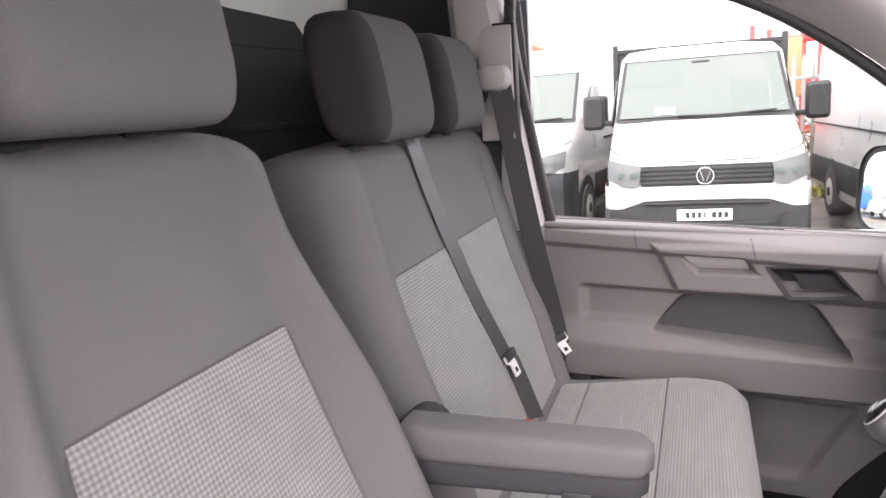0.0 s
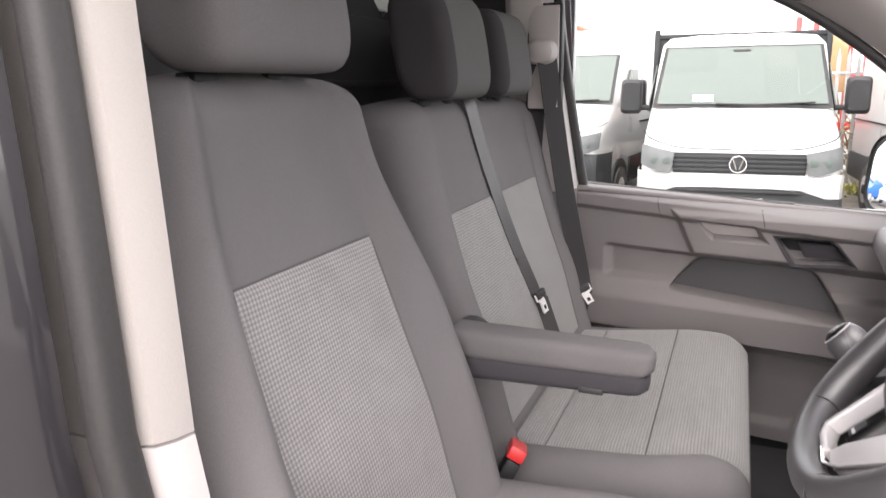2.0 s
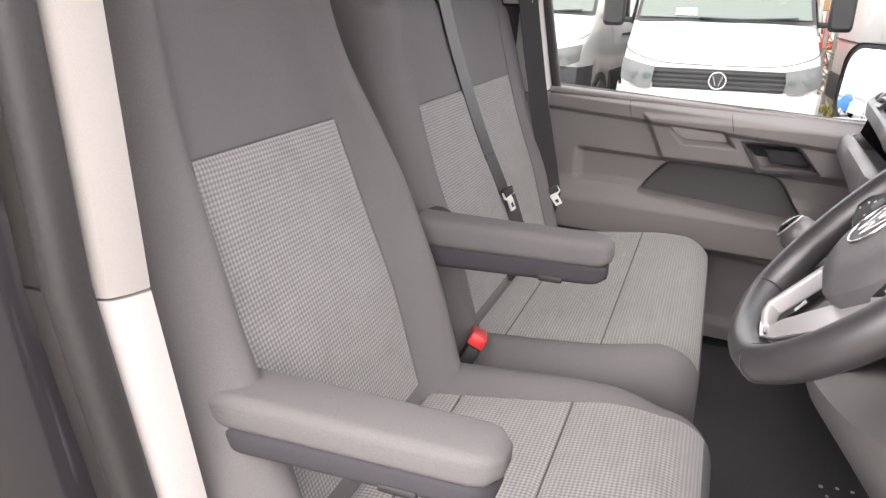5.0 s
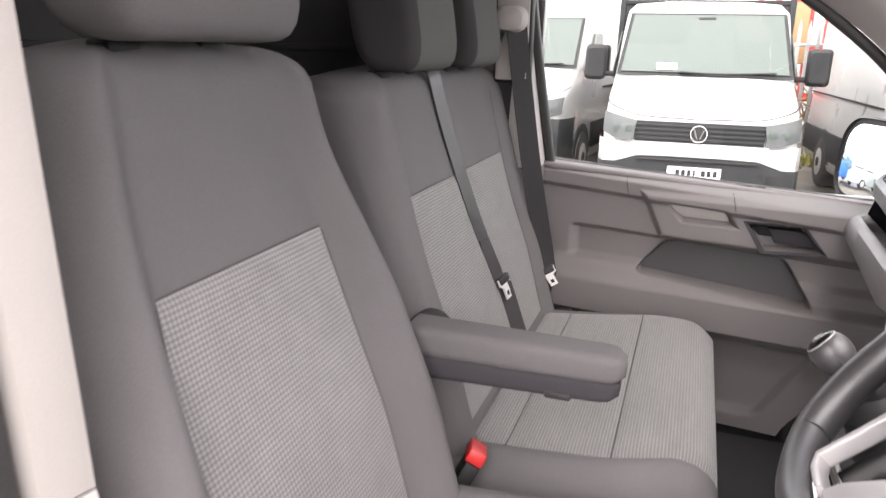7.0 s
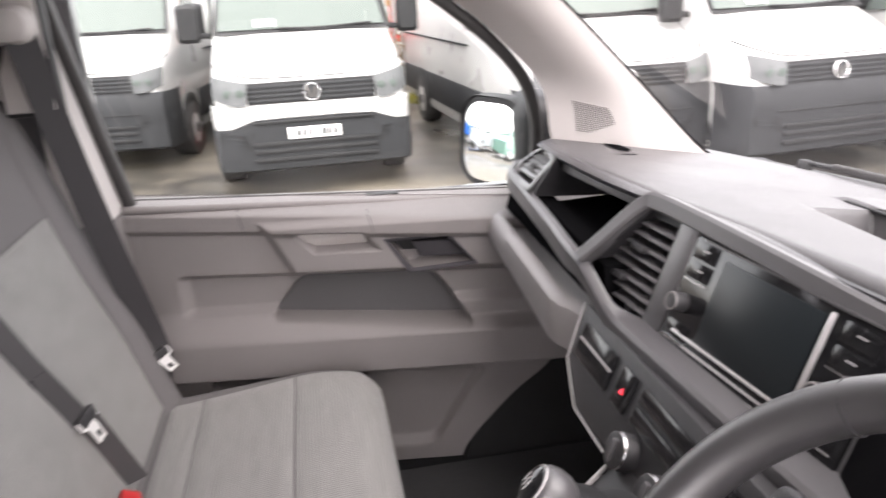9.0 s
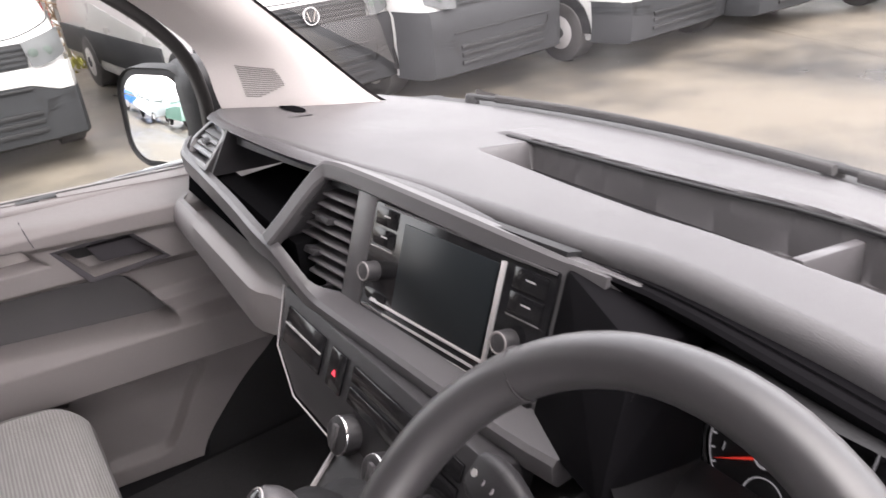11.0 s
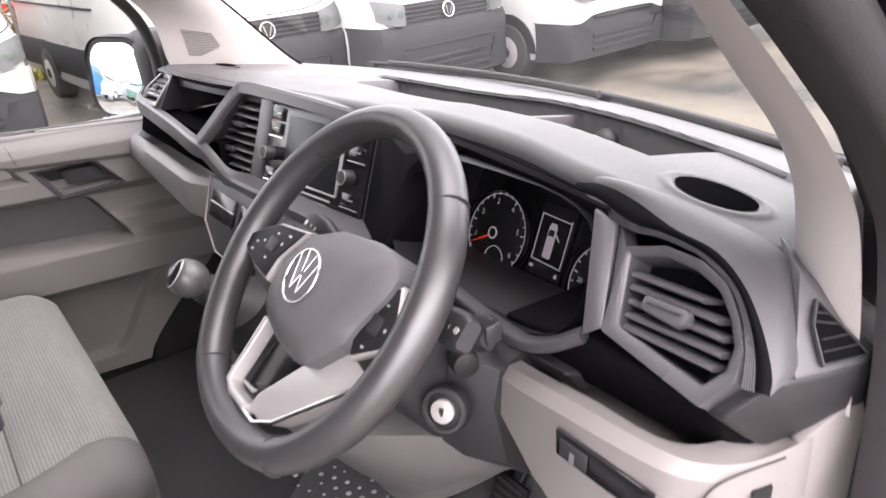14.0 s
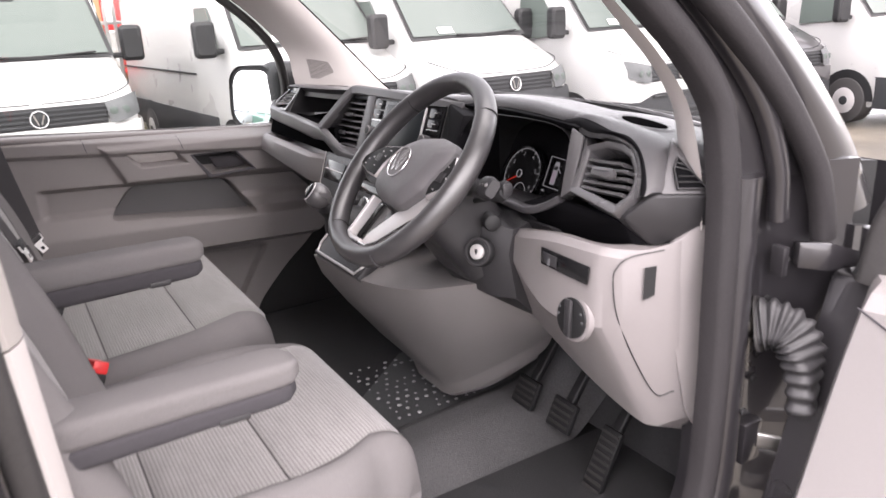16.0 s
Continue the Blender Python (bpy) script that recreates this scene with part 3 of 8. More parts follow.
    if plate:
        p = part("number_plate", box((-0.275, -0.075, 0.60), (0.255, -0.06, 0.715), 0.003), PLATE_WHITE, root, "white plate with dark bars")
        for k, w in enumerate((0.055, 0.055, 0.05, 0.03, 0.06, 0.055, 0.055)):
            x = -0.19 + k * 0.058 + (0.02 if k > 3 else 0)
            part("plate_bar", box((x, -0.078, 0.628), (x + w * 0.7, -0.074, 0.688)), VAN_CLAD, p)
    if tipper:
        deck = part("drop_side_body", box((-1.03, 2.35, 0.95), (1.03, 5.6, 1.45), 0.02), VAN_CLAD, root, "grey drop-side load body")
        for s in (1, -1):
            part("headboard_post", box((s * 1.02 - 0.035, 2.28, 0.9), (s * 1.02 + 0.035, 2.36, 2.55), 0.01), VAN_CLAD, root)
        part("headboard_bar", box((-1.02, 2.285, 2.43), (1.02, 2.345, 2.49), 0.01), VAN_CLAD, root)
        part("headboard_mesh", box((-1.0, 2.31, 1.45), (1.0, 2.33, 2.43)), BULK, root)
        for s in (1, -1):
            w = part("wheel", disc((s * 0.80, 4.3, 0.35), (s, 0, 0), 0.35, 0.25, 28, 0.04), RUBBER, root)
            part("rim", disc((s * 1.02, 4.3, 0.35), (s, 0, 0), 0.205, 0.035, 20, 0.02), SATIN, w)
    return root


def place(root, x, y, turn):
    root.matrix_basis = pose(x, y, YARD, 0, 0, turn)


tipper_van = van("tipper_van", "white cab tipper van facing the camera, black slatted grille", False, True, VAN_WHITE, tipper=True, plate=True)
place(tipper_van, 0.35, 8.10, 2)
panel_van = van("panel_van", "white high-roof panel van with dark grey bumper", True, False, VAN_WHITE)
place(panel_van, 3.42, 7.40, 4)
copy_thing(panel_van, pose(-2.35, 9.9, YARD, 0, 0, -6))
copy_thing(panel_van, pose(5.40, 6.95, YARD, 0, 0, 6))
van_light = van("panel_van", "white high-roof panel van with a body-coloured bumper", True, True, VAN_WHITE)
place(van_light, 7.75, 6.45, 5)
van_dark = van("panel_van", "dark grey panel van", False, True, VAN_DARK)
place(van_dark, 9.75, 6.15, 2)
copy_thing(van_light, pose(12.2, 5.15, YARD, 0, 0, -8))


def fence():
    root = thing("palisade_fence", (2, 14.5, 0), "grey galvanised steel palisade fence behind the vans", "fence")
    bm = prism([(-0.03, 0, 0.05), (0.03, 0, 0.05), (0.03, 0, 2.2), (0.0, 0, 2.35), (-0.03, 0, 2.2)], (0, 0.012, 0))
    me = finish("pale", bm, STEEL)
    for k in range(96):
        o = new("pale", me)
        o.parent, o.location = root, (-9 + k * 0.155, 0, 0)
    for z in (0.5, 1.9):
        part("rail", box((-7, 14.52, z), (8, 14.57, z + 0.06), 0.005), STEEL, root)
    return root


fence()


def red_machine():
    root = thing("red_machine", (2.0, 16.0, 0), "red steel machine frame standing behind the fence", "machine")
    for k in range(7):
        part("upright", box((1.2 + 0.3 * k, 15.9, 0.0), (1.3 + 0.3 * k, 16.1, 3.0 - 0.1 * (k % 3)), 0.02), RED, root)
    for z in (0.9, 1.8, 2.6):
        part("cross_bar", box((1.1, 15.86, z), (3.2, 15.96, z + 0.14), 0.02), RED, root)
    part("timber", box((1.5, 15.7, 1.6), (2.1, 15.85, 2.7), 0.02), material("raw_timber", (0.35, 0.2, 0.1), 0.7, grain=0.3, grain_scale=30), root)


red_machine()


def far_shed():
    root = thing("far_shed", (-8.0, 30, 0), "far low shed with a red tiled gable", "building")
    part("wall", box((-11.0, 30, 0), (-5.4, 36, 3.7)), CREAM_GREY, root)
    part("roof", prism([(-11.2, 29.8, 3.7), (-5.2, 29.8, 3.7), (-8.2, 29.8, 5.0)], (0, 6.4, 0)), material("red_roof_tile", (0.45, 0.1, 0.06), 0.7, wear=0.2), root)


far_shed()


def lamp_post():
    root = thing("street_lamp", (2.0, 24, 0), "tall grey steel street lamp pole", "street lamp")
    part("pole", sweep([Vector((2.0, 24, 0)), Vector((2.0, 24, 4)), Vector((2.0, 24, 8))], circle(0.05, 10), (1, 0, 0)), STEEL, root)
    part("arm", sweep(smooth_path([(2.0, 24, 8), (2.05, 24, 8.3), (2.7, 24, 8.45)], 8), circle(0.03, 8), (0, 1, 0)), STEEL, root)


lamp_post()


def bush_row():
    """Dry winter hedge along the fence."""
    rnd = random.Random(4)
    vs, fs = [], []
    for _ in range(2600):
        x, y = rnd.uniform(-9, 12), 15.2 + rnd.gauss(0, 0.5)
        h = rnd.uniform(0.2, 2.6) * (0.6 + 0.4 * noise.noise(Vector((x * 0.6, 0, 0))))
        a, l = rnd.uniform(0, 6.28), rnd.uniform(0.15, 0.5)
        p, q = Vector((x, y, h)), Vector((x + l * math.cos(a), y + l * math.sin(a) * 0.4, h + rnd.uniform(0.1, 0.4)))
        n = len(vs)
        w = rnd.uniform(0.008, 0.03)
        vs += [p + Vector((w, 0, 0)), p - Vector((w, 0, 0)), q, q + Vector((0, w, w))]
        fs += [(n, n + 1, n + 2), (n, n + 2, n + 3)]
    me = bpy.data.meshes.new("winter_hedge")
    me.from_pydata(vs, [], fs)
    me.materials.append(material("dry_twigs", (0.16, 0.1, 0.055), 0.9, wear=0.4, wear_scale=3))
    return tagged(new("winter_hedge", me), "bare brown winter hedge along the fence", "hedge", kind="stuff")


bush_row()


def verge():
    """Yellow-green weeds at the foot of the fence."""
    rnd = random.Random(8)
    vs, fs = [], []
    for _ in range(5000):
        x, y = rnd.uniform(-8, 14), 13.9 + rnd.gauss(0, 0.35)
        h, a = rnd.uniform(0.03, 0.14), rnd.uniform(0, 6.28)
        n = len(vs)
        dx, dy = 0.03 * math.cos(a), 0.03 * math.sin(a)
        vs += [(x - dx, y - dy, 0), (x + dx, y + dy, 0), (x + dy, y - dx, h)]
        fs.append((n, n + 1, n + 2))
    me = bpy.data.meshes.new("weeds")
    me.from_pydata(vs, [], fs)
    me.materials.append(material("yellow_green_weeds", (0.26, 0.24, 0.05), 0.9, wear=0.4, wear_scale=3))
    return tagged(new("weeds", me), "yellow-green weeds at the foot of the fence", "grass", kind="stuff")


verge()


def reflected_car(x, y, turn, paint, label):
    root = thing("car", (0, 0, 0), label, "car", "cars parked behind")
    prof = [(-2.1, 0.3), (-2.15, 0.7), (-1.9, 0.92), (-1.1, 1.0), (-0.4, 1.45), (0.9, 1.5), (1.6, 1.1), (2.05, 0.95), (2.1, 0.35)]
    rings_ = [[(px, w * (0.86 if pz > 1.2 else 1.0), pz) for px, pz in prof] for w in (-0.88, -0.84, 0.84, 0.88)]
    part("body", loft(rings_), paint, root)
    part("windows", box((-0.75, -0.83, 1.02), (1.3, 0.83, 1.36), 0.1), VAN_GLASS, root)
    for s in (1, -1):
        for wx in (-1.3, 1.3):
            w = part("wheel", disc((wx, s * 0.7, 0.32), (0, s, 0), 0.32, 0.2, 20, 0.03), RUBBER, root)
            part("rim", disc((wx, s * 0.89, 0.32), (0, s, 0), 0.2, 0.02, 14, 0.01), SATIN, w)
    root.matrix_basis = pose(x, y, 0, 0, 0, turn)


BLUE = material("blue_car_paint", (0.03, 0.14, 0.5), 0.25, coat=0.6)
SILVER = material("silver_car_paint", (0.5, 0.52, 0.54), 0.3, 0.4, coat=0.6)
reflected_car(-15.0, 12.0, 15, BLUE, "blue hatchback parked across the yard")
reflected_car(-15.5, 9.0, 15, SILVER, "silver hatchback parked across the yard")
reflected_car(-14.0, 15.2, 15, VAN_WHITE, "white hatchback parked across the yard")
reflected_car(-16.5, 6.0, 15, material("green_car_paint", (0.10, 0.22, 0.17), 0.3, coat=0.6), "pale green hatchback parked across the yard")
reflected_car(-22.0, 12.5, 15, BLUE, "blue hatchback parked across the yard")
reflected_car(-22.5, 9.3, 15, VAN_WHITE, "white hatchback parked across the yard")


# ---- the cab: shell ----
FLOOR = 0.93
solo("floor", box((-0.55, 0.36, FLOOR - 0.03), (1.25, 2.0, FLOOR), 0.0), BLACK, "black cab floor under the rubber mat", "floor", "structure")
solo("roof", box((-0.62, 0.52, 2.20), (0.55, 1.78, 2.24), 0.01), LINER, "pale felt headliner of the cab", "ceiling", "structure")


def bulkhead():
    root = thing("bulkhead", (-0.47, 1.15, FLOOR), "black bulkhead behind the seats with a window", "partition", kind="structure")
    part("panel", box((-0.49, 0.40, FLOOR), (-0.46, 1.95, 1.975), 0.004), BULK, root)
    part("panel", prism([(-0.49, 0.45, 1.975), (-0.49, 1.69, 1.975), (-0.49, 1.62, 2.03), (-0.49, 1.40, 2.035), (-0.49, 1.15, 2.05), (-0.49, 1.15, 2.2), (-0.49, 0.45, 2.2)], (0.03, 0, 0)), BULK, root)
    part("panel", prism([(-0.49, 1.71, 1.975), (-0.49, 1.93, 1.975), (-0.49, 1.93, 2.2), (-0.49, 1.90, 2.2), (-0.49, 1.90, 2.07)], (0.03, 0, 0)), BULK, root)
    part("rib", box((-0.462, 0.42, 1.82), (-0.452, 1.93, 1.835), 0.003), BULK, root)
    # white board added in place of the bright load space seen over the bulkhead
    part("lit_load_space_panel", box((-0.488, 1.16, 2.0), (-0.475, 1.92, 2.2)), CARGO, root, "pale panel standing in for the lit load space")
    part("load_space_lining", box((-3.0, 0.30, 2.19), (-0.60, 2.0, 2.198)), CARGO, root, "white lining of the load space roof")


bulkhead()


def glass_y(z):
    return 2.005 - 0.26 * (z - 1.555)


# passenger door -----------------------------------------------------------
def inside(poly, x, z):
    """Depth of (x, z) inside a convex outline, metres; negative outside."""
    d = 9.0
    n = len(poly)
    for i in range(n):
        (x0, z0), (x1, z1) = poly[i], poly[(i + 1) % n]
        ex, ez = x1 - x0, z1 - z0
        d = min(d, ((x - x0) * ez - (z - z0) * ex) / math.hypot(ex, ez))
    return d


def round_poly(poly, r, n=4):
    """Corners of a convex outline cut round."""
    out = []
    for k, p in enumerate(poly):
        p, a, b = Vector(p), Vector(poly[k - 1]), Vector(poly[(k + 1) % len(poly)])
        p0, p1 = p + (a - p).normalized() * r, p + (b - p).normalized() * r
        out += [tuple(p0 * (1 - t) ** 2 + p * 2 * t * (1 - t) + p1 * t * t) for t in lin(0, 1, n)]
    return out


POCKET = [(0.198, 1.312), (0.268, 1.400), (0.53, 1.390), (0.602, 1.280)]
POCKET_ROUND = round_poly(POCKET, 0.022)
HANDLE = [(0.480, 1.408), (0.438, 1.468), (0.552, 1.471), (0.600, 1.416)]
PULL = [(0.300, 1.452), (0.262, 1.494), (0.392, 1.490), (0.422, 1.452)]
RAISED = [(0.255, 1.408), (0.205, 1.515), (0.90, 1.515), (0.90, 1.398)]
BIN = round_poly([(0.24, 0.99), (0.26, 1.185), (0.625, 1.175), (0.52, 0.99)], 0.03)
LOWER = [(0.06, 1.16), (0.06, 1.195), (0.36, 1.195), (0.38, 1.16)]


def belt_z(x):
    return 1.556 - 0.06 * (x + 0.04)


def door_y(x, z):
    y = 1.955 - 0.13 * max(x, -0.02)
    zr = z - (belt_z(x) - 1.53)
    y -= 0.012 * step01(1.478, 1.492, zr) * (1 - step01(1.520, 1.535, zr))
    y += 0.075 * step01(1.515, 1.538, zr) ** 2
    y += 0.018 * (1 - step01(1.405, 1.42, z + 0.03 * x)) * step01(0.03, 0.06, x) * step01(1.325, 1.345, z)
    y -= 0.034 * (1 - step01(1.275, max(1.30, 1.345 - 0.08 * max(x, 0)), z)) * step01(1.185, 1.205, z)
    y -= 0.014 * step01(-0.006, 0.010, inside(RAISED, x, z))
    y += 0.060 * step01(-0.001, 0.006, inside(POCKET_ROUND, x, z))
    y += 0.045 * step01(-0.001, 0.005, inside(HANDLE, x, z))
    y += 0.026 * step01(-0.004, 0.014, inside(PULL, x, z))
    y += 0.05 * step01(-0.003, 0.008, inside(LOWER, x, z))
    y += 0.022 * step01(-0.003, 0.010, inside(BIN, x, z))
    y += 0.02 * (1 - step01(1.10, 1.20, z))
    return y


def passenger_door():
    root = thing("door_1", (0.3, 1.95, FLOOR), "closed passenger door with grey moulded plastic panel", "door", kind="structure")
    zs = lin(FLOOR + 0.02, 1.18, 30) + lin(1.185, 1.54, 200)
    fn = lambda x, z: (x, door_y(x, z + (belt_z(x) - 1.53) * step01(1.2, 1.5, z)), z + (belt_z(x) - 1.53) * step01(1.2, 1.5, z))
    front = curve_of([0.94, 0.976, 1.063, 1.155, 1.206, 1.25, 1.29], [0.565, 0.580, 0.648, 0.735, 0.775, 0.83, 0.90])
    clip = lambda u, z: fn(-0.055 + u * (front(z) + 0.055), z)
    part("door_panel", sheet(clip, lin(0, 1, 400), zs, uv=False), PLASTIC_GREY, root, sharp=60)
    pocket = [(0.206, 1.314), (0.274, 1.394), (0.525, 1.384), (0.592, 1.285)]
    # sheet darker than the panel, across the back of the pocket
    part("pocket_back", prism([(x, 1.955 - 0.13 * x + 0.046, z) for x, z in round_poly(pocket, 0.020)], (0, 0.004, 0)), PLASTIC_MID, root, "darker sheet at the back of the door pocket")
    part("door_shell", box((-0.06, 2.035, 0.72), (0.80, 2.06, 1.52), 0.01), BODY_PAINT, root)
    part("sill_strip", sweep([Vector((x, 1.985, belt_z(x) + 0.0)) for x in lin(-0.05, 0.74, 12)], rounded(0.075, 0.016, 0.007)), PLASTIC_GREY, root, "pale plastic window sill strip")
    part("glass_seal", sweep([Vector((x, 2.0, belt_z(x) + 0.004)) for x in lin(-0.05, 0.72, 12)], rounded(0.008, 0.012, 0.003)), RUBBER, root)
    # pull cup and handle
    # paler plastic than the panel: the light caught by the cup is in the colour
    part("pull_cup", sheet(lambda u, v: ((1 - v) * (0.304 + 0.112 * u) + v * (0.270 + 0.116 * u), 1.955 - 0.13 * (0.30 + 0.1 * u) - 0.004 + 0.016 * (1 - v) ** 2, 1.456 + 0.034 * v), lin(0, 1, 6), lin(0, 1, 7), uv=False), CREAM_GREY, root, "grab cup, paler for the light it catches")
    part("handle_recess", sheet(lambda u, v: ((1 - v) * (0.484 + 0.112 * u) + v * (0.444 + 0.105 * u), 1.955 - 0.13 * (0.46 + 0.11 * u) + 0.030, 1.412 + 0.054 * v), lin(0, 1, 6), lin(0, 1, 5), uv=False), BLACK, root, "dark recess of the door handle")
    part("handle_bezel", frame_ring([(x, 1.955 - 0.13 * x - 0.016, z) for x, z in ((0.474, 1.402), (0.430, 1.473), (0.556, 1.476), (0.609, 1.412))], [(x, 1.955 - 0.13 * x - 0.013, z) for x, z in ((0.483, 1.409), (0.441, 1.467), (0.551, 1.470), (0.598, 1.418))], (0, 0.006, 0), bevel=0.0015), SHELL, root)
    lever = prism([(0.486, 1.902, 1.456), (0.502, 1.899, 1.424), (0.588, 1.884, 1.424), (0.562, 1.888, 1.457)], (0, 0.014, 0), bevel=0.004)
    part("door_handle", lever, SHELL, root, "dark grey door release lever")
    for xa in (0.165, 0.405):
        part("cap_joint", sweep([Vector((xa + 0.01 * t, door_y(xa, belt_z(xa) - 0.003 - 0.045 * t) - 0.0008, belt_z(xa) - 0.003 - 0.045 * t)) for t in lin(0, 1, 8)], circle(0.0009, 5), (1, 0, 0)), SHELL, root)
    part("lock_slot", box((0.405, 1.972, 1.532), (0.475, 1.995, 1.537), 0.001), BLACK, root)
    # pane, leaning in
    pane = [(-0.05, glass_y(1.54), 1.54), (0.78, glass_y(1.50), 1.50), (0.74, glass_y(1.72), 1.72), (0.40, glass_y(2.02), 2.02), (0.15, glass_y(2.10), 2.10), (-0.06, glass_y(2.10), 2.10)]
    g = part("window_pane", prism(pane, (0, 0.005, 0.0012)), GLASS, root, "clear side window")
    g.visible_shadow = False
    rim = smooth_path([(-0.028, glass_y(1.55) - 0.03, 1.55), (-0.046, glass_y(1.69) - 0.03, 1.69), (-0.062, glass_y(1.82) - 0.03, 1.82), (-0.076, glass_y(1.96) - 0.03, 1.96), (-0.074, glass_y(2.04) - 0.03, 2.04), (-0.045, glass_y(2.085) - 0.03, 2.085), (0.15, glass_y(2.09) - 0.012, 2.09), (0.40, glass_y(2.0) - 0.015, 2.0), (0.60, glass_y(1.87) - 0.02, 1.87), (0.715, glass_y(1.76) - 0.02, 1.76), (0.755, glass_y(1.66) - 0.02, 1.66), (0.76, glass_y(1.54) - 0.02, 1.54)], 60)
    part("window_seal", sweep(rim, rounded(0.022, 0.03, 0.008), (0, 1, 0)), RUBBER, root, "black rubber window seal")
    return root


passenger_door()


def door_mirror():
    root = thing("door_mirror", (0.68, 2.12, 1.5), "black door mirror outside the passenger window", "mirror")
    ang = pose(0.715, 2.125, 1.590, 0, 4.5, 27)
    def rg(dx, k, j):
        return [ang @ Vector((dx, a, b)) for a, b in rounded(0.205 * k, 0.20 * j, 0.06 * k, 6)]
    part("housing", loft([rg(-0.012, 0.97, 0.97), rg(-0.018, 1.0, 1.0), rg(0.02, 1.04, 1.04), rg(0.08, 0.95, 0.92), rg(0.12, 0.7, 0.7)]), BLACK, root)
    def convex(r, a):
        y, z = rim[int(round(a)) % len(rim)]
        y, z = y * r, z * r
        return ang @ Vector((-0.0225 + (y * y + z * z) / 2.4 + 0.030 * z, y, z))
    rim = rounded(0.165, 0.172, 0.048, 6)
    part("mirror_glass", sheet(convex, lin(0.001, 1, 10), lin(0, len(rim), len(rim) + 1), uv=False), MIRROR, root, "convex mirror glass reflecting parked cars", sharp=80)
    part("arm", box((0.735, 1.985, 1.485), (0.870, 2.17, 1.70), 0.045, 4), BLACK, root, "black plastic mirror foot")


door_mirror()


# pillars -------------------------------------------------------------------
def strip_between(edge_a, edge_b, bulge, n=40, m=9, inward=(0, -1, 0)):
    """A swelling strip between two edge curves."""
    a, b = smooth_path(edge_a, n), smooth_path(edge_b, n)
    w = Vector(inward)
    return loft([[a[k].lerp(b[k], t) + w * bulge * math.sin(math.pi * t) for t in lin(0, 1, m)] for k in range(n)], False, False)


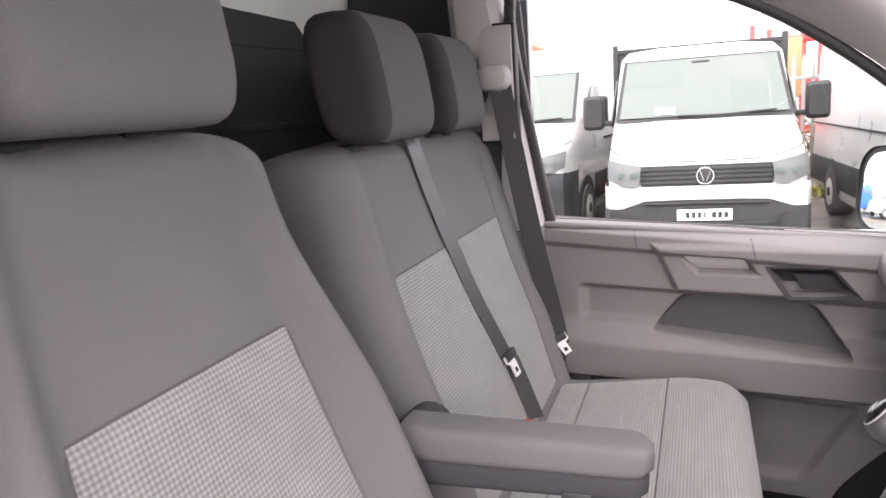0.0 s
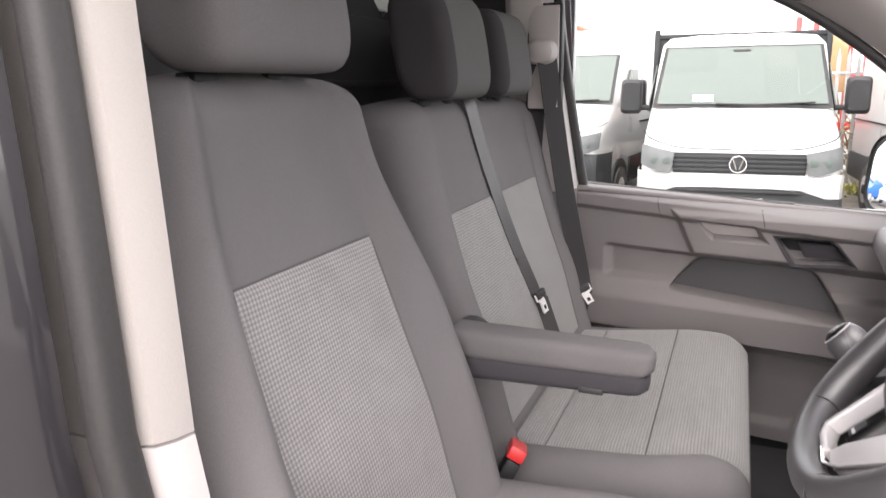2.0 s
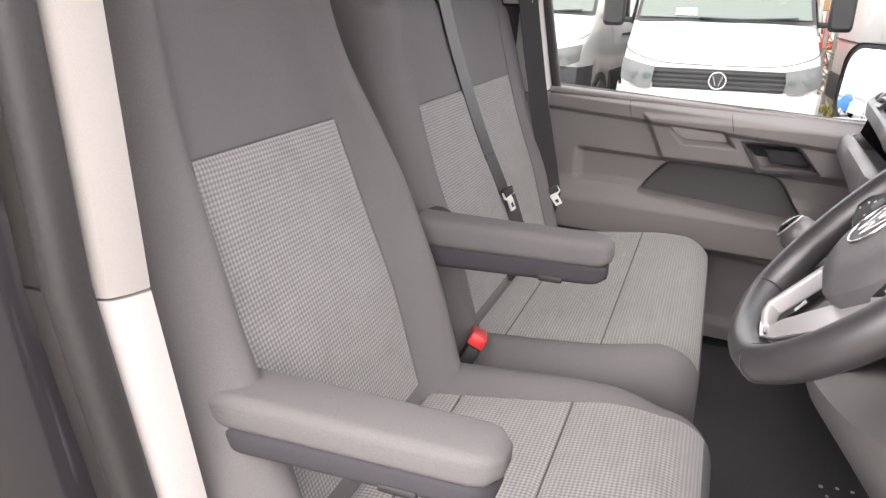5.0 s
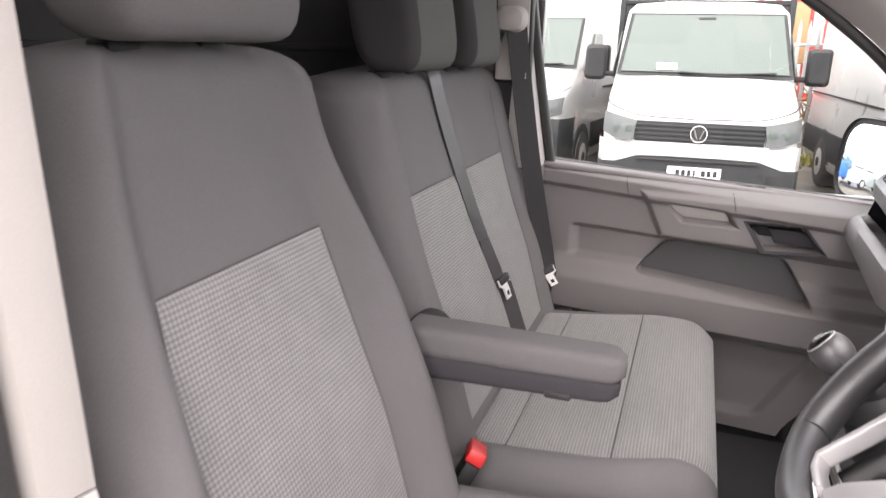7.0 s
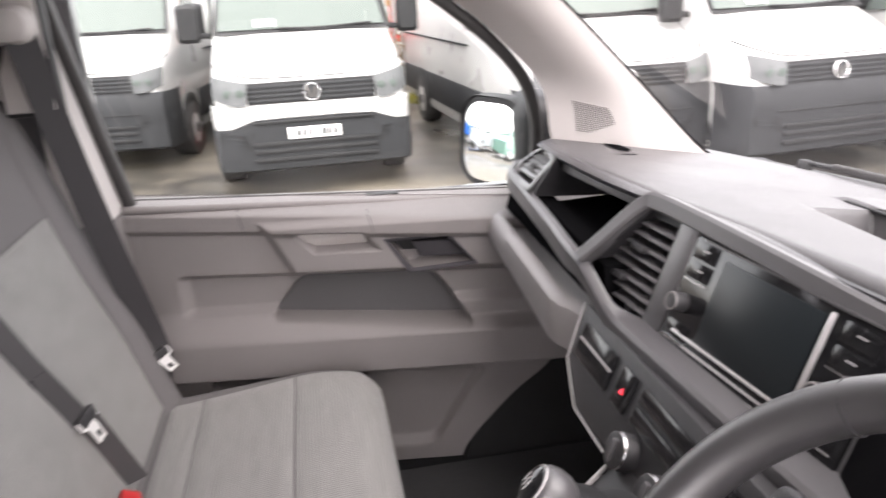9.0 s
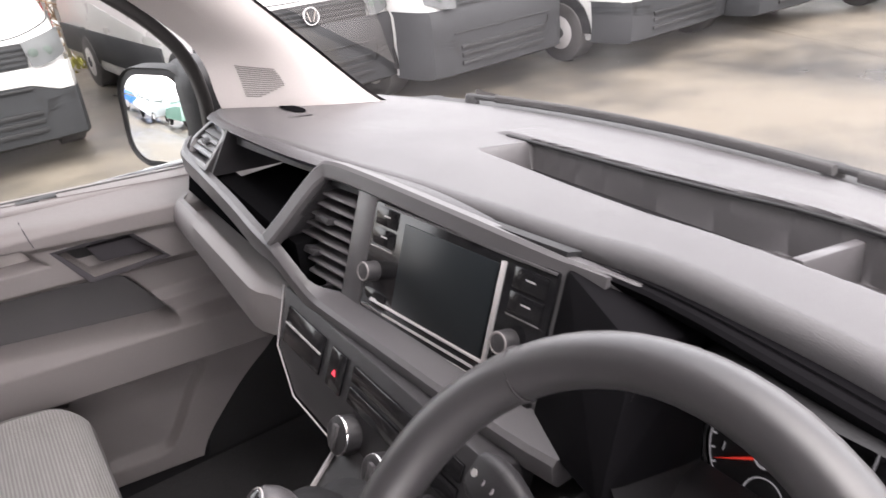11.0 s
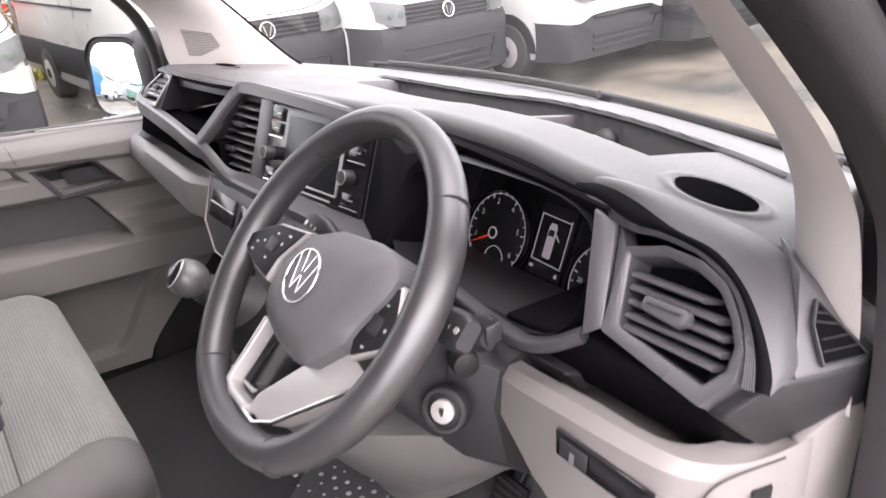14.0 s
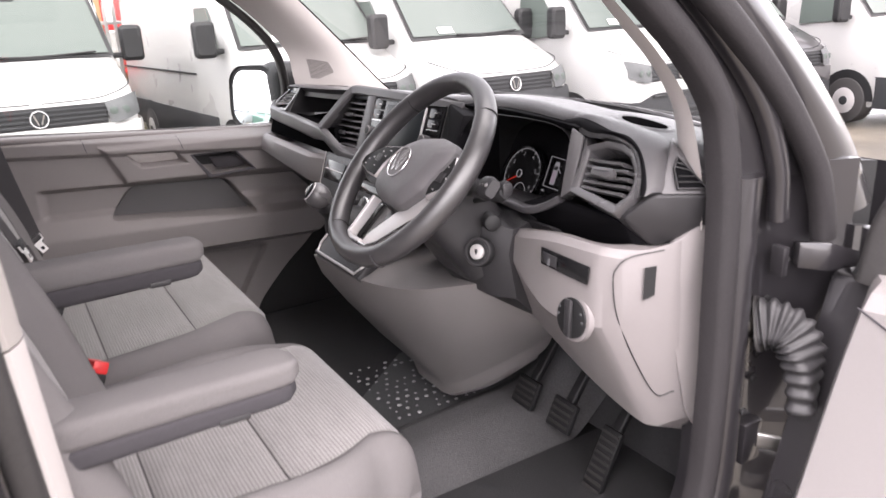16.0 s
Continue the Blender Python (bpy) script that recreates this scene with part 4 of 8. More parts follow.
def pillars():
    w_edge = [(0.765, 1.860, 1.60), (0.752, 1.862, 1.66), (0.742, 1.868, 1.73), (0.70, 1.875, 1.79), (0.585, 1.875, 1.893), (0.40, 1.865, 2.005), (0.2, 1.86, 2.06), (-0.06, 1.86, 2.075)]
    s_edge = [(1.07, 1.78, 1.575), (1.006, 1.78, 1.624), (0.95, 1.78, 1.68), (0.883, 1.78, 1.75), (0.745, 1.775, 1.885), (0.52, 1.755, 2.08), (0.30, 1.72, 2.18), (-0.06, 1.70, 2.2)]
    c2 = 2 * 1.155
    mir = lambda e: [(x, c2 - y, z) for x, y, z in e]
    ob = solo("trim_pillar_passenger", strip_between(w_edge, s_edge, 0.03), CREAM_GREY, "pale grey plastic windscreen pillar trim", "pillar trim", "structure")
    a, b = smooth_path(w_edge, 40), smooth_path(s_edge, 40)
    for k in range(15):
        h = k / 14
        i = (1.12 + 0.80 * h) * 39 / 7
        lo, hi = a[int(i)].lerp(a[int(i) + 1], i % 1), b[int(i)].lerp(b[int(i) + 1], i % 1)
        line = [lo.lerp(hi, t) + Vector((0, -1, 0)) * (0.03 * math.sin(math.pi * t) + 0.0004) for t in lin(0.17 + 0.02 * h, 0.26 + 0.19 * min(1.0, 2.2 * h), 8)]
        part("grille_line", sweep(line, circle(0.0010, 5), (0, 0, 1)), PLASTIC_GREY, ob)
    d_out = [(0.762, 0.388, 1.53), (0.756, 0.389, 1.60), (0.732, 0.390, 1.68), (0.710, 0.391, 1.72), (0.675, 0.393, 1.76), (0.632, 0.396, 1.80), (0.54, 0.402, 1.875), (0.40, 0.415, 1.975), (0.2, 0.43, 2.05), (-0.06, 0.44, 2.07)]
    d_in = [(0.805, 0.46, 1.53), (0.795, 0.46, 1.60), (0.778, 0.46, 1.68), (0.756, 0.46, 1.72), (0.724, 0.462, 1.76), (0.682, 0.465, 1.80), (0.595, 0.47, 1.885), (0.44, 0.49, 2.01), (0.22, 0.52, 2.12), (-0.06, 0.56, 2.18)]
    solo("trim_pillar_driver", strip_between(d_out, d_in, 0.012, inward=(-0.6, 0.3, -0.3)), CREAM_GREY, "cream plastic windscreen pillar trim", "pillar trim", "structure")
    # outer skins close the pillars
    for f, nm in ((lambda e: e, "wall_pillar_passenger"), (mir, "wall_pillar_driver")):
        sgn = 1 if nm.endswith("passenger") else -1
        wo = [(x + 0.03, y + sgn * 0.06, z + 0.01) for x, y, z in f(w_edge)]
        so = [(x + 0.006, y + sgn * 0.010, z + 0.004) for x, y, z in f(s_edge)]
        solo(nm, strip_between(wo, so, 0.02, inward=(0, sgn, 0)), BODY_PAINT, "dark grey painted windscreen pillar", "pillar", "structure")
    # B pillars
    def b_trim(sgn, name, mat, z0, z1, label):
        def sec(z):
            yi = 1.868 - 0.17 * (z - 1.555) if z > 1.555 else 1.868
            lean = -0.11 * max(0.0, z - 1.557)
            pts = [(-0.20, yi + 0.03), (-0.178, yi), (-0.085 + lean, yi - 0.002), (-0.055 + lean, yi + 0.006), (-0.042 + lean, yi + 0.03), (-0.040 + lean, yi + 0.10), (-0.10 + lean, yi + 0.11), (-0.20, yi + 0.11)]
            if sgn < 0:
                yd = 0.481 + 0.12 * max(0.0, 1.562 - z)
                xo = -0.05 * (z - 1.557)
                pts = [(-0.26, yd + 0.03), (-0.10, yd + 0.02), (-0.05, yd + 0.010), (-0.034, yd), (-0.038, yd - 0.016), (-0.046, yd - 0.030), (-0.064, yd - 0.036), (-0.26, yd - 0.036)]
                return [(x + xo, y, z) for x, y in pts]
            return [(x, y, z) for x, y in pts]
        solo(name, loft([sec(z) for z in lin(z0, z1, 16)]), mat, label, "pillar trim", "structure", 30)
    solo("wall_rear_side", box((-0.46, 1.88, 1.30), (-0.19, 1.90, 2.2), 0.004), BULK, "black side panel behind the seats", "side panel", "structure")
    b_trim(1, "trim_b_pillar_passenger", CREAM_GREY, 1.557, 2.2, "pale plastic trim of the door pillar")
    b_trim(1, "trim_b_pillar_passenger_low", PLASTIC_GREY, FLOOR, 1.553, "grey lower trim of the door pillar")
    b_trim(-1, "trim_b_pillar_driver", CREAM, 1.563, 2.2, "cream plastic trim of the door pillar")
    b_trim(-1, "trim_b_pillar_driver_low", CREAM_GREY, FLOOR, 1.560, "pale grey lower trim of the door pillar")
    # rubber seal and painted post outside the trim
    def up(dx, dy):
        return [Vector((dx - 0.05 * (z - 1.557), dy + 0.12 * max(0.0, 1.575 - z), z)) for z in lin(FLOOR + 0.02, 2.15, 24)]
    solo("trim_b_post_seal", sweep(up(-0.064, 0.431), rounded(0.028, 0.032, 0.011), (0, 1, 0)), RUBBER, "black rubber door seal", "door seal", "structure", 60)
    solo("wall_b_post", loft([[(p.x + a, p.y + b, p.z) for a, b in ((-0.25, 0.0), (-0.02, 0.0), (0.006, -0.012), (-0.004, -0.045), (-0.03, -0.075), (-0.25, -0.095))] for p in up(-0.085, 0.421)]), BODY_PAINT, "dark grey painted door post", "door post", "structure")


pillars()


# ---- seats ----
BACK_X = curve_of([1.18, 1.26, 1.384, 1.50, 1.60, 1.70, 1.80, 1.90], [0.02, -0.005, -0.040, -0.082, -0.112, -0.138, -0.158, -0.172])


def backrest(root, yc, width, z0, z1, bolster, depth, insert, seam_z, mat, mat_in, corner=0.07, u_in=0.60, shoulder=0.80):
    """Backrest with rounded shoulders and side bolsters; insert: patterned panel below seam_z."""
    wf = curve_of(*width)

    def front(u, z):
        w = wf(z)
        a = abs(u)
        bol = bolster(z) * (step01(u_in - 0.02, 0.84, a)) - 0.055 * max(0.0, (a - shoulder) / (1 - shoulder)) ** 2.2
        return Vector((BACK_X(z) + bol, yc + w * u, z))

    us = lin(-1, 1, 41)
    rings_ = []
    zs = lin(z0, z1 - 0.05, 26)
    for z in zs:
        r = [front(u, z) for u in us]
        xb = BACK_X(z) - depth
        r += [Vector((xb + 0.02 * u * u, yc + wf(z) * u * 0.97, z)) for u in reversed(lin(-1, 1, 9))]
        rings_.append(r)
    zb = z1 - 0.05
    for k in range(1, 9):
        a = radians(90 * k / 8)
        z = zb + 0.05 * math.sin(a)
        sh = 1 - (1 - math.cos(a)) * corner / wf(zb)
        pull = 0.045 * (1 - math.cos(a))
        r = []
        for u in us:
            p = front(u, zb)
            r.append(Vector((p.x - pull + BACK_X(z) - BACK_X(zb), yc + (p.y - yc) * sh, z - 0.012 * u * u * math.sin(a))))
        xb = BACK_X(zb) - depth + pull * 0.8
        r += [Vector((xb + 0.02 * u * u, yc + wf(zb) * u * 0.97 * sh, z - 0.012 * u * u * math.sin(a))) for u in reversed(lin(-1, 1, 9))]
        rings_.append(r)
    part("backrest", loft(rings_), mat, root, sharp=60)
    off = Vector((1, 0, 0.25)).normalized()

    def panel(u, v, lift=0.0035):
        z = insert[0] + (insert[1] - insert[0]) * v
        e = min((1 - abs(u)) * wf(z) * u_in / 0.012, (1 - v) * (insert[1] - insert[0]) / 0.010, 1.0)
        return front(u * u_in, z) + off * (lift * (0.2 + 0.8 * max(e, 0.0) ** 0.5))
    part("backrest_insert", sheet(panel, lin(-1, 1, 29), lin(0, 1, 41)), mat_in, root, "grey checked woven fabric panel", sharp=80)
    # seams that run up the bolsters and across
    for s in (1, -1):
        path = [front(s * (u_in + 0.005), z) + off * 0.0015 for z in lin(insert[0], z1 - 0.06 if u_in > 0.7 else insert[1] - 0.004, 24)]
        part("seam", sweep(path, circle(0.0009, 5), (1, 0, 0)), SEAM_GREY, root)
    path = [front(u * u_in, seam_z) + off * 0.0015 for u in lin(-1, 1, 15)]
    part("seam", sweep(path, circle(0.0009, 5), (0, 0, 1)), SEAM_GREY, root)
    return front


def cushion(root, yc, hw, x0, x1, ztop, zbot, bolster, mat, mat_in, splits, u_in=0.66, roll=0.07, taper=0.05, flare=0.0):
    """Seat cushion with rolled front edge; patterned panels between the splits along x."""
    zt = curve_of(*ztop)

    def edge(x):
        return u_in + flare * min(max((x - x0) / (x1 - x0), 0.0), 1.0)

    def top(u, x):
        a = abs(u)
        z = zt(x) + bolster * (1 - 0.6 * step01(x1 - 0.25, x1, x)) * step01(edge(x) - 0.04, edge(x) + 0.14, a) - 0.06 * max(0.0, (a - 0.80) / 0.20) ** 2.4
        w = hw - taper * step01(x1 - 0.22, x1, x) ** 2
        return Vector((x, yc + w * u, z))

    def over(u, s):
        """s: metres from the back along the top, over the front roll and down."""
        flat = x1 - roll - x0
        if s <= flat:
            return top(u, x0 + s)
        a = min((s - flat) / roll, math.pi / 2)
        p = top(u, x1 - roll)
        w = 1 - 0.10 * math.sin(a) ** 2 * abs(u) ** 3
        p = Vector((x1 - roll + roll * math.sin(a), yc + (p.y - yc) * w, p.z - roll * (1 - math.cos(a))))
        rest = (s - flat) - roll * math.pi / 2
        if rest > 0:
            p.z -= rest
            p.x -= 0.15 * rest
        return p

    us = lin(-1, 1, 41)
    total = x1 - roll - x0 + roll * math.pi / 2 + 0.05
    rings_ = []
    for s in lin(0, total, 40):
        r = [over(u, s) for u in us]
        zb = min(zbot, min(p.z for p in r) - 0.012)
        xx = min(r[20].x, x1 - 0.03)
        r += [Vector((min(p.x, x1 - 0.03), yc + (p.y - yc) * 0.98, zb)) for p in reversed(r[::5])]
        rings_.append(r)
    part("cushion", loft(rings_), mat, root, sharp=60)
    up = Vector((0.1, 0, 1)).normalized()
    for k, (a, b) in enumerate(zip(splits, splits[1:])):
        def panel(u, v, a=a, b=b):
            s = a + 0.0015 + (b - a - 0.003) * v
            e = min((1 - abs(u)) / 0.03, (1 - v) * (b - a) / 0.012, v * (b - a) / 0.012, 1.0)
            ue = u * edge(x0 + s)
            p, q = over(ue, s), over(ue, s + 0.004)
            nrm = Vector((-(q.z - p.z), 0, q.x - p.x))
            nrm = nrm.normalized() if nrm.length > 1e-6 else up
            return p + nrm * (0.001 + 0.004 * max(e, 0.0) ** 0.5)
        part("cushion_panel", sheet(panel, lin(-1, 1, 29), lin(0, 1, max(10, int((b - a) / 0.01)))), mat_in, root, "grey checked woven fabric panel", sharp=80)
    for s0 in splits[1:-1]:
        part("seam", sweep([over(u * edge(x0 + s0), s0) + up * 0.001 for u in lin(-1, 1, 17)], circle(0.0012, 5), (0, 0, 1)), SEAM_GREY, root)
    return over


def headrest(root, yc, width, z0, z1, x_front, depth, mat):
    def sec(y, k):
        cx, cz = x_front - depth / 2 - 0.008, (z0 + z1) / 2
        h, d = (z1 - z0) * (0.55 + 0.45 * k) / 2, depth * (0.5 + 0.5 * k) / 2
        out = []
        for j in range(24):
            a = 2 * math.pi * j / 24
            cc, ss = math.cos(a), math.sin(a)
            q = 0.55
            px, pz = d * math.copysign(abs(cc) ** q, cc), h * math.copysign(abs(ss) ** q, ss)
            out.append(Vector((cx + px - 0.16 * pz, y, cz + pz)))
        return out
    w = width / 2
    rings_ = []
    for k in range(7):
        a = radians(90 * k / 6)
        rings_.append(sec(yc - w + 0.032 * (1 - math.cos(a)) * 1.0, math.sin(a) ** 0.7))
    rings_ += [sec(yc + w * t, 1.0) for t in (-0.5, 0, 0.5)]
    for k in range(6, -1, -1):
        a = radians(90 * k / 6)
        rings_.append(sec(yc + w - 0.032 * (1 - math.cos(a)) * 1.0, math.sin(a) ** 0.7))
    bm = loft(rings_)
    bm.faces.index_update()
    for f in bm.faces:
        k, i = f.index // 24, f.index % 24
        f.material_index = 1 if 5 <= k <= len(rings_) - 7 and (i < 6 or i >= 17) else 0
    hr = part("headrest", bm, [mat, FABRIC if root.name.startswith("driver") else FABRIC_MID], root, "padded cloth headrest on chrome posts", sharp=60)
    for s in (1, -1):
        y = yc + s * width * 0.24
        part("post", sweep([Vector((x_front - depth / 2 - 0.03, y, z0 - 0.04)), Vector((x_front - depth / 2 - 0.03, y, z0 - 0.01)), Vector((x_front - depth / 2 - 0.032, y, z0 + 0.04))], circle(0.0065, 10), (1, 0, 0)), BRIGHT, hr, "chrome headrest post")
        part("guide", box((x_front - depth / 2 - 0.044, y - 0.02, z0 - 0.014), (x_front - depth / 2 - 0.016, y + 0.02, z0 + 0.002), 0.004), BLACK, hr)
    return hr


def armrest(root, yc, x0, x1, ztop, hw, h, drop, mat, mat_low):
    """Fold-down armrest: padded top on a darker shell."""
    def body(top, low, wide, end):
        rings_ = []
        for k in range(26):
            t = k / 25
            x = x0 + (x1 - end - x0) * t
            e = min(1.0, (1 - t) * (x1 - x0) / 0.030)
            f = math.sqrt(max(0.0, 1 - (1 - e) ** 2))
            hh = (low - top) * h * (1 - 0.15 * t) * (0.55 + 0.45 * f)
            ww = hw * wide * (1 - 0.06 * t) * (0.5 + 0.5 * f)
            zc = ztop + drop * t - h * (1 - 0.15 * t) * (top + low) / 2
            rings_.append([Vector((x, yc + a, zc + b2)) for a, b2 in rounded(2 * ww, hh, min(hh, 2 * ww) * 0.30, 4)])
        return loft(rings_)
    arm = part("armrest", body(0.0, 0.60, 1.0, 0.0), mat, root, "padded fold-down armrest", sharp=60)
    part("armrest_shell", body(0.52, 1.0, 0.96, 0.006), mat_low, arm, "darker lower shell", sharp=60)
    for s in (1, -1):
        path = [Vector((x0 + (x1 - x0) * t, yc + s * (hw * (1 - 0.06 * t) + 0.0003), ztop + drop * t - h * 0.22 * (1 - 0.15 * t))) for t in lin(0.04, 0.93, 60)]
        for k in range(0, 59, 2):
            if s < 0 and root.name.startswith("driver"):
                part("stitch", sweep(path[k:k + 2], circle(0.0007, 4), (0, 0, 1)), STITCH_LIGHT, arm)
    part("release_tab", box((x0 + (x1 - x0) * 0.66, yc - hw * 0.98, ztop - h * 0.94), (x0 + (x1 - x0) * 0.78, yc - hw * 0.5, ztop - h * 0.80), 0.003), PLASTIC_DARK, arm)
    return arm


def driver_seat():
    root = thing("driver_seat", (0.1, 0.79, FLOOR), "grey cloth driver's seat with checked panels and one armrest", "seat")
    backrest(root, 0.788, ([1.2, 1.35, 1.48, 1.62, 1.75, 1.9], [0.255, 0.262, 0.258, 0.235, 0.205, 0.185]), 1.19, 1.842, lambda z: 0.055 - 0.03 * step01(1.5, 1.75, z), 0.13, (1.235, 1.622), 1.624, FABRIC, CHECK, u_in=0.625)
    cushion(root, 0.80, 0.268, -0.06, 0.425, ([-0.06, 0.05, 0.2, 0.3, 0.36], [1.205, 1.212, 1.222, 1.236, 1.243]), 1.12, 0.030, FABRIC, CHECK, [0.075, 0.125, 0.288, 0.480], u_in=0.56, taper=0.08, flare=0.28)
    headrest(root, 0.772, 0.266, 1.838, 2.05, -0.105, 0.12, FABRIC)
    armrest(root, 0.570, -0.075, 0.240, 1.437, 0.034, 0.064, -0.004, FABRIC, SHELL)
    part("armrest_pivot", disc((-0.075, 0.54, 1.40), (0, 1, 0), 0.035, 0.06, 18, 0.006), FABRIC_DARK, root)
    part("seat_base", box((-0.05, 0.57, FLOOR), (0.36, 1.01, 1.13), 0.02), BLACK, root, "black seat box")
    part("side_shield", box((-0.08, 0.505, 1.06), (0.33, 0.53, 1.16), 0.012), BLACK, root)


driver_seat()


def bench_seat():
    root = thing("passenger_bench_seat", (0.1, 1.5, FLOOR), "double passenger bench in grey cloth with ribbed panels", "seat")
    backrest(root, 1.497, ([1.2, 1.9], [0.375, 0.372]), 1.19, 1.802, lambda z: 0.022, 0.15, (1.235, 1.603), 1.605, FABRIC, RIB, corner=0.03, u_in=0.762, shoulder=0.90)
    cushion(root, 1.49, 0.385, -0.06, 0.400, ([-0.06, 0.05, 0.2, 0.3, 0.36], [1.215, 1.222, 1.238, 1.252, 1.256]), 1.10, 0.012, FABRIC, RIB, [0.075, 0.135, 0.300, 0.475], u_in=0.80, flare=0.06)
    headrest(root, 1.322, 0.220, 1.796, 1.985, -0.098, 0.115, FABRIC_DARK)
    headrest(root, 1.622, 0.215, 1.796, 1.975, -0.098, 0.112, FABRIC_DARK)
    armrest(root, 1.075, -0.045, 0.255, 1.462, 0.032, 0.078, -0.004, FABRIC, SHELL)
    part("armrest_pivot", disc((-0.04, 1.10, 1.42), (0, 1, 0), 0.034, 0.05, 18, 0.006), FABRIC_DARK, root)
    part("seat_base", box((-0.05, 1.14, FLOOR), (0.33, 1.84, 1.10), 0.02), BLACK, root, "black bench base")


bench_seat()


# belts -----------------------------------------------------------------------
def webbing(path, wide, width=0.046, thick=0.0016):
    """A flat strap along a path; wide: the strap's sideways direction."""
    rings_ = []
    w = Vector(wide).normalized()
    for k, p in enumerate(path):
        t = (path[min(k + 1, len(path) - 1)] - path[max(k - 1, 0)]).normalized()
        nn = t.cross(w).normalized()
        rings_.append([p + w * width / 2 + nn * thick, p - w * width / 2 + nn * thick, p - w * width / 2 - nn * thick, p + w * width / 2 - nn * thick])
    return loft(rings_)


def belt_tongue(root, at, down, wide):
    d, w = Vector(down).normalized(), Vector(wide).normalized()
    n = d.cross(w).normalized()
    at = Vector(at)
    outline = [at + w * a + d * b for a, b in ((-0.021, -0.010), (0.021, -0.010), (0.020, 0.005), (0.010, 0.010), (0.009, 0.036), (-0.009, 0.036), (-0.010, 0.010), (-0.020, 0.005))]
    t = part("tongue", prism([p - n * 0.002 for p in outline], n * 0.004), BRIGHT, root, "bright metal belt tongue")
    part("slot", prism([at + w * a + d * b - n * 0.0026 for a, b in ((-0.004, 0.020), (0.004, 0.020), (0.004, 0.029), (-0.004, 0.029))], n * 0.0052), BLACK, t)
    part("grip", prism([at + w * a + d * b - n * 0.005 for a, b in ((-0.020, -0.013), (0.020, -0.013), (0.017, 0.003), (-0.017, 0.003))], n * 0.010, bevel=0.002), PLASTIC_DARK, t)


def belts():
    root = thing("outer_seat_belt", (-0.12, 1.86, 1.2), "black seat belt hanging from the door pillar", "seat belt")
    p = smooth_path([(-0.086, 1.782, 1.878), (-0.068, 1.795, 1.74), (-0.040, 1.815, 1.55), (-0.008, 1.832, 1.38), (0.006, 1.83, 1.31)], 24)
    part("webbing", webbing(p, (0.85, 0.5, 0.1)), BELT_DARK, root)
    p = smooth_path([(0.006, 1.83, 1.31), (-0.01, 1.845, 1.24), (-0.03, 1.85, 1.17)], 8)
    part("webbing", webbing(p, (0.85, 0.5, 0.1)), BELT_DARK, root)
    p = [Vector((-0.108, 1.795, 1.885)), Vector((-0.122, 1.815, 1.75)), Vector((-0.135, 1.835, 1.6))]
    part("webbing", webbing(p, (0.9, 0.42, 0)), BELT_DARK, root)
    belt_tongue(root, (0.008, 1.826, 1.315), (0.45, 0.15, -0.75), (0.75, 0.3, 0.45))
    part("height_adjuster", loft([[(-0.100 + a, 1.790 + dy, 1.895 + b) for a, b in rounded(0.072 * k, 0.056 * k, 0.024 * k, 5)] for dy, k in ((0.02, 1.0), (-0.012, 1.0), (-0.026, 0.8), (-0.03, 0.5))]), CREAM_GREY, root, "grey belt height adjuster cover")
    rail = part("adjuster_rail", box((-0.135, 1.794, 1.765), (-0.062, 1.83, 2.0), 0.004), CREAM_GREY, root, "pale adjuster plate")
    part("rail_gap", box((-0.139, 1.800, 1.758), (-0.056, 1.828, 2.006), 0.004), BLACK, rail)
    mid = thing("middle_seat_belt", (-0.1, 1.45, 1.2), "black middle seat belt lying on the bench backrest", "seat belt")
    def on_back(y, z, lift=0.006):
        return Vector((BACK_X(z) + lift, y, z))
    p = [Vector((-0.20, 1.415, 1.808)), Vector((-0.17, 1.416, 1.808)), Vector((-0.15, 1.42, 1.795))] + [on_back(1.42 + 0.09 * t, 1.78 - 0.39 * t, 0.010) for t in lin(0, 1, 16)]
    part("webbing", webbing(p, (0.30, 1, 0.35), 0.032), BELT, mid)
    p = [on_back(1.515 + 0.03 * t, 1.385 - 0.13 * t, 0.014) for t in lin(0, 1, 8)]
    part("webbing", webbing(p, (0.8, 0.6, 0), 0.036), BELT, mid)
    belt_tongue(mid, on_back(1.512, 1.385, 0.018), (0.35, 0.1, -1), (0.2, 1, 0.15))
    for loc, lab in (((0.045, 1.096, 1.240), "black belt buckle with a red button"), ((0.014, 1.474, 1.254), "black belt buckle with a red button"), ((0.004, 1.010, 1.262), "black belt buckle beside the driver's seat")):
        b = thing("belt_buckle", loc, lab, "belt buckle", "buckles between the seats")
        tilt = Matrix.Translation(loc) @ Euler((radians(-12), radians(28), radians(10))).to_matrix().to_4x4()
        bm = box((-0.012, -0.026, -0.09), (0.012, 0.026, 0.0), 0.004)
        bm.transform(tilt)
        part("buckle_body", bm, BLACK, b)
        bm = box((-0.016, -0.026, 0.0), (0.012, 0.026, 0.022), 0.004)
        bm.transform(tilt)
        part("release_button", bm, RED, b, "red release button")


belts()


# ---- dashboard ----
def hull(points, bevel=0.0, seg=2):
    bm = bmesh.new()
    vs = [bm.verts.new(p) for p in points]
    bmesh.ops.convex_hull(bm, input=vs)
    bmesh.ops.delete(bm, geom=[v for v in bm.verts if not v.link_faces], context="VERTS")
    bmesh.ops.dissolve_limit(bm, angle_limit=radians(4), verts=bm.verts[:], edges=bm.edges[:])
    bmesh.ops.recalc_face_normals(bm, faces=bm.faces[:])
    if bevel:
        bmesh.ops.bevel(bm, geom=bm.edges[:], offset=bevel, segments=seg, affect="EDGES", profile=0.5, clamp_overlap=True)
    return bm


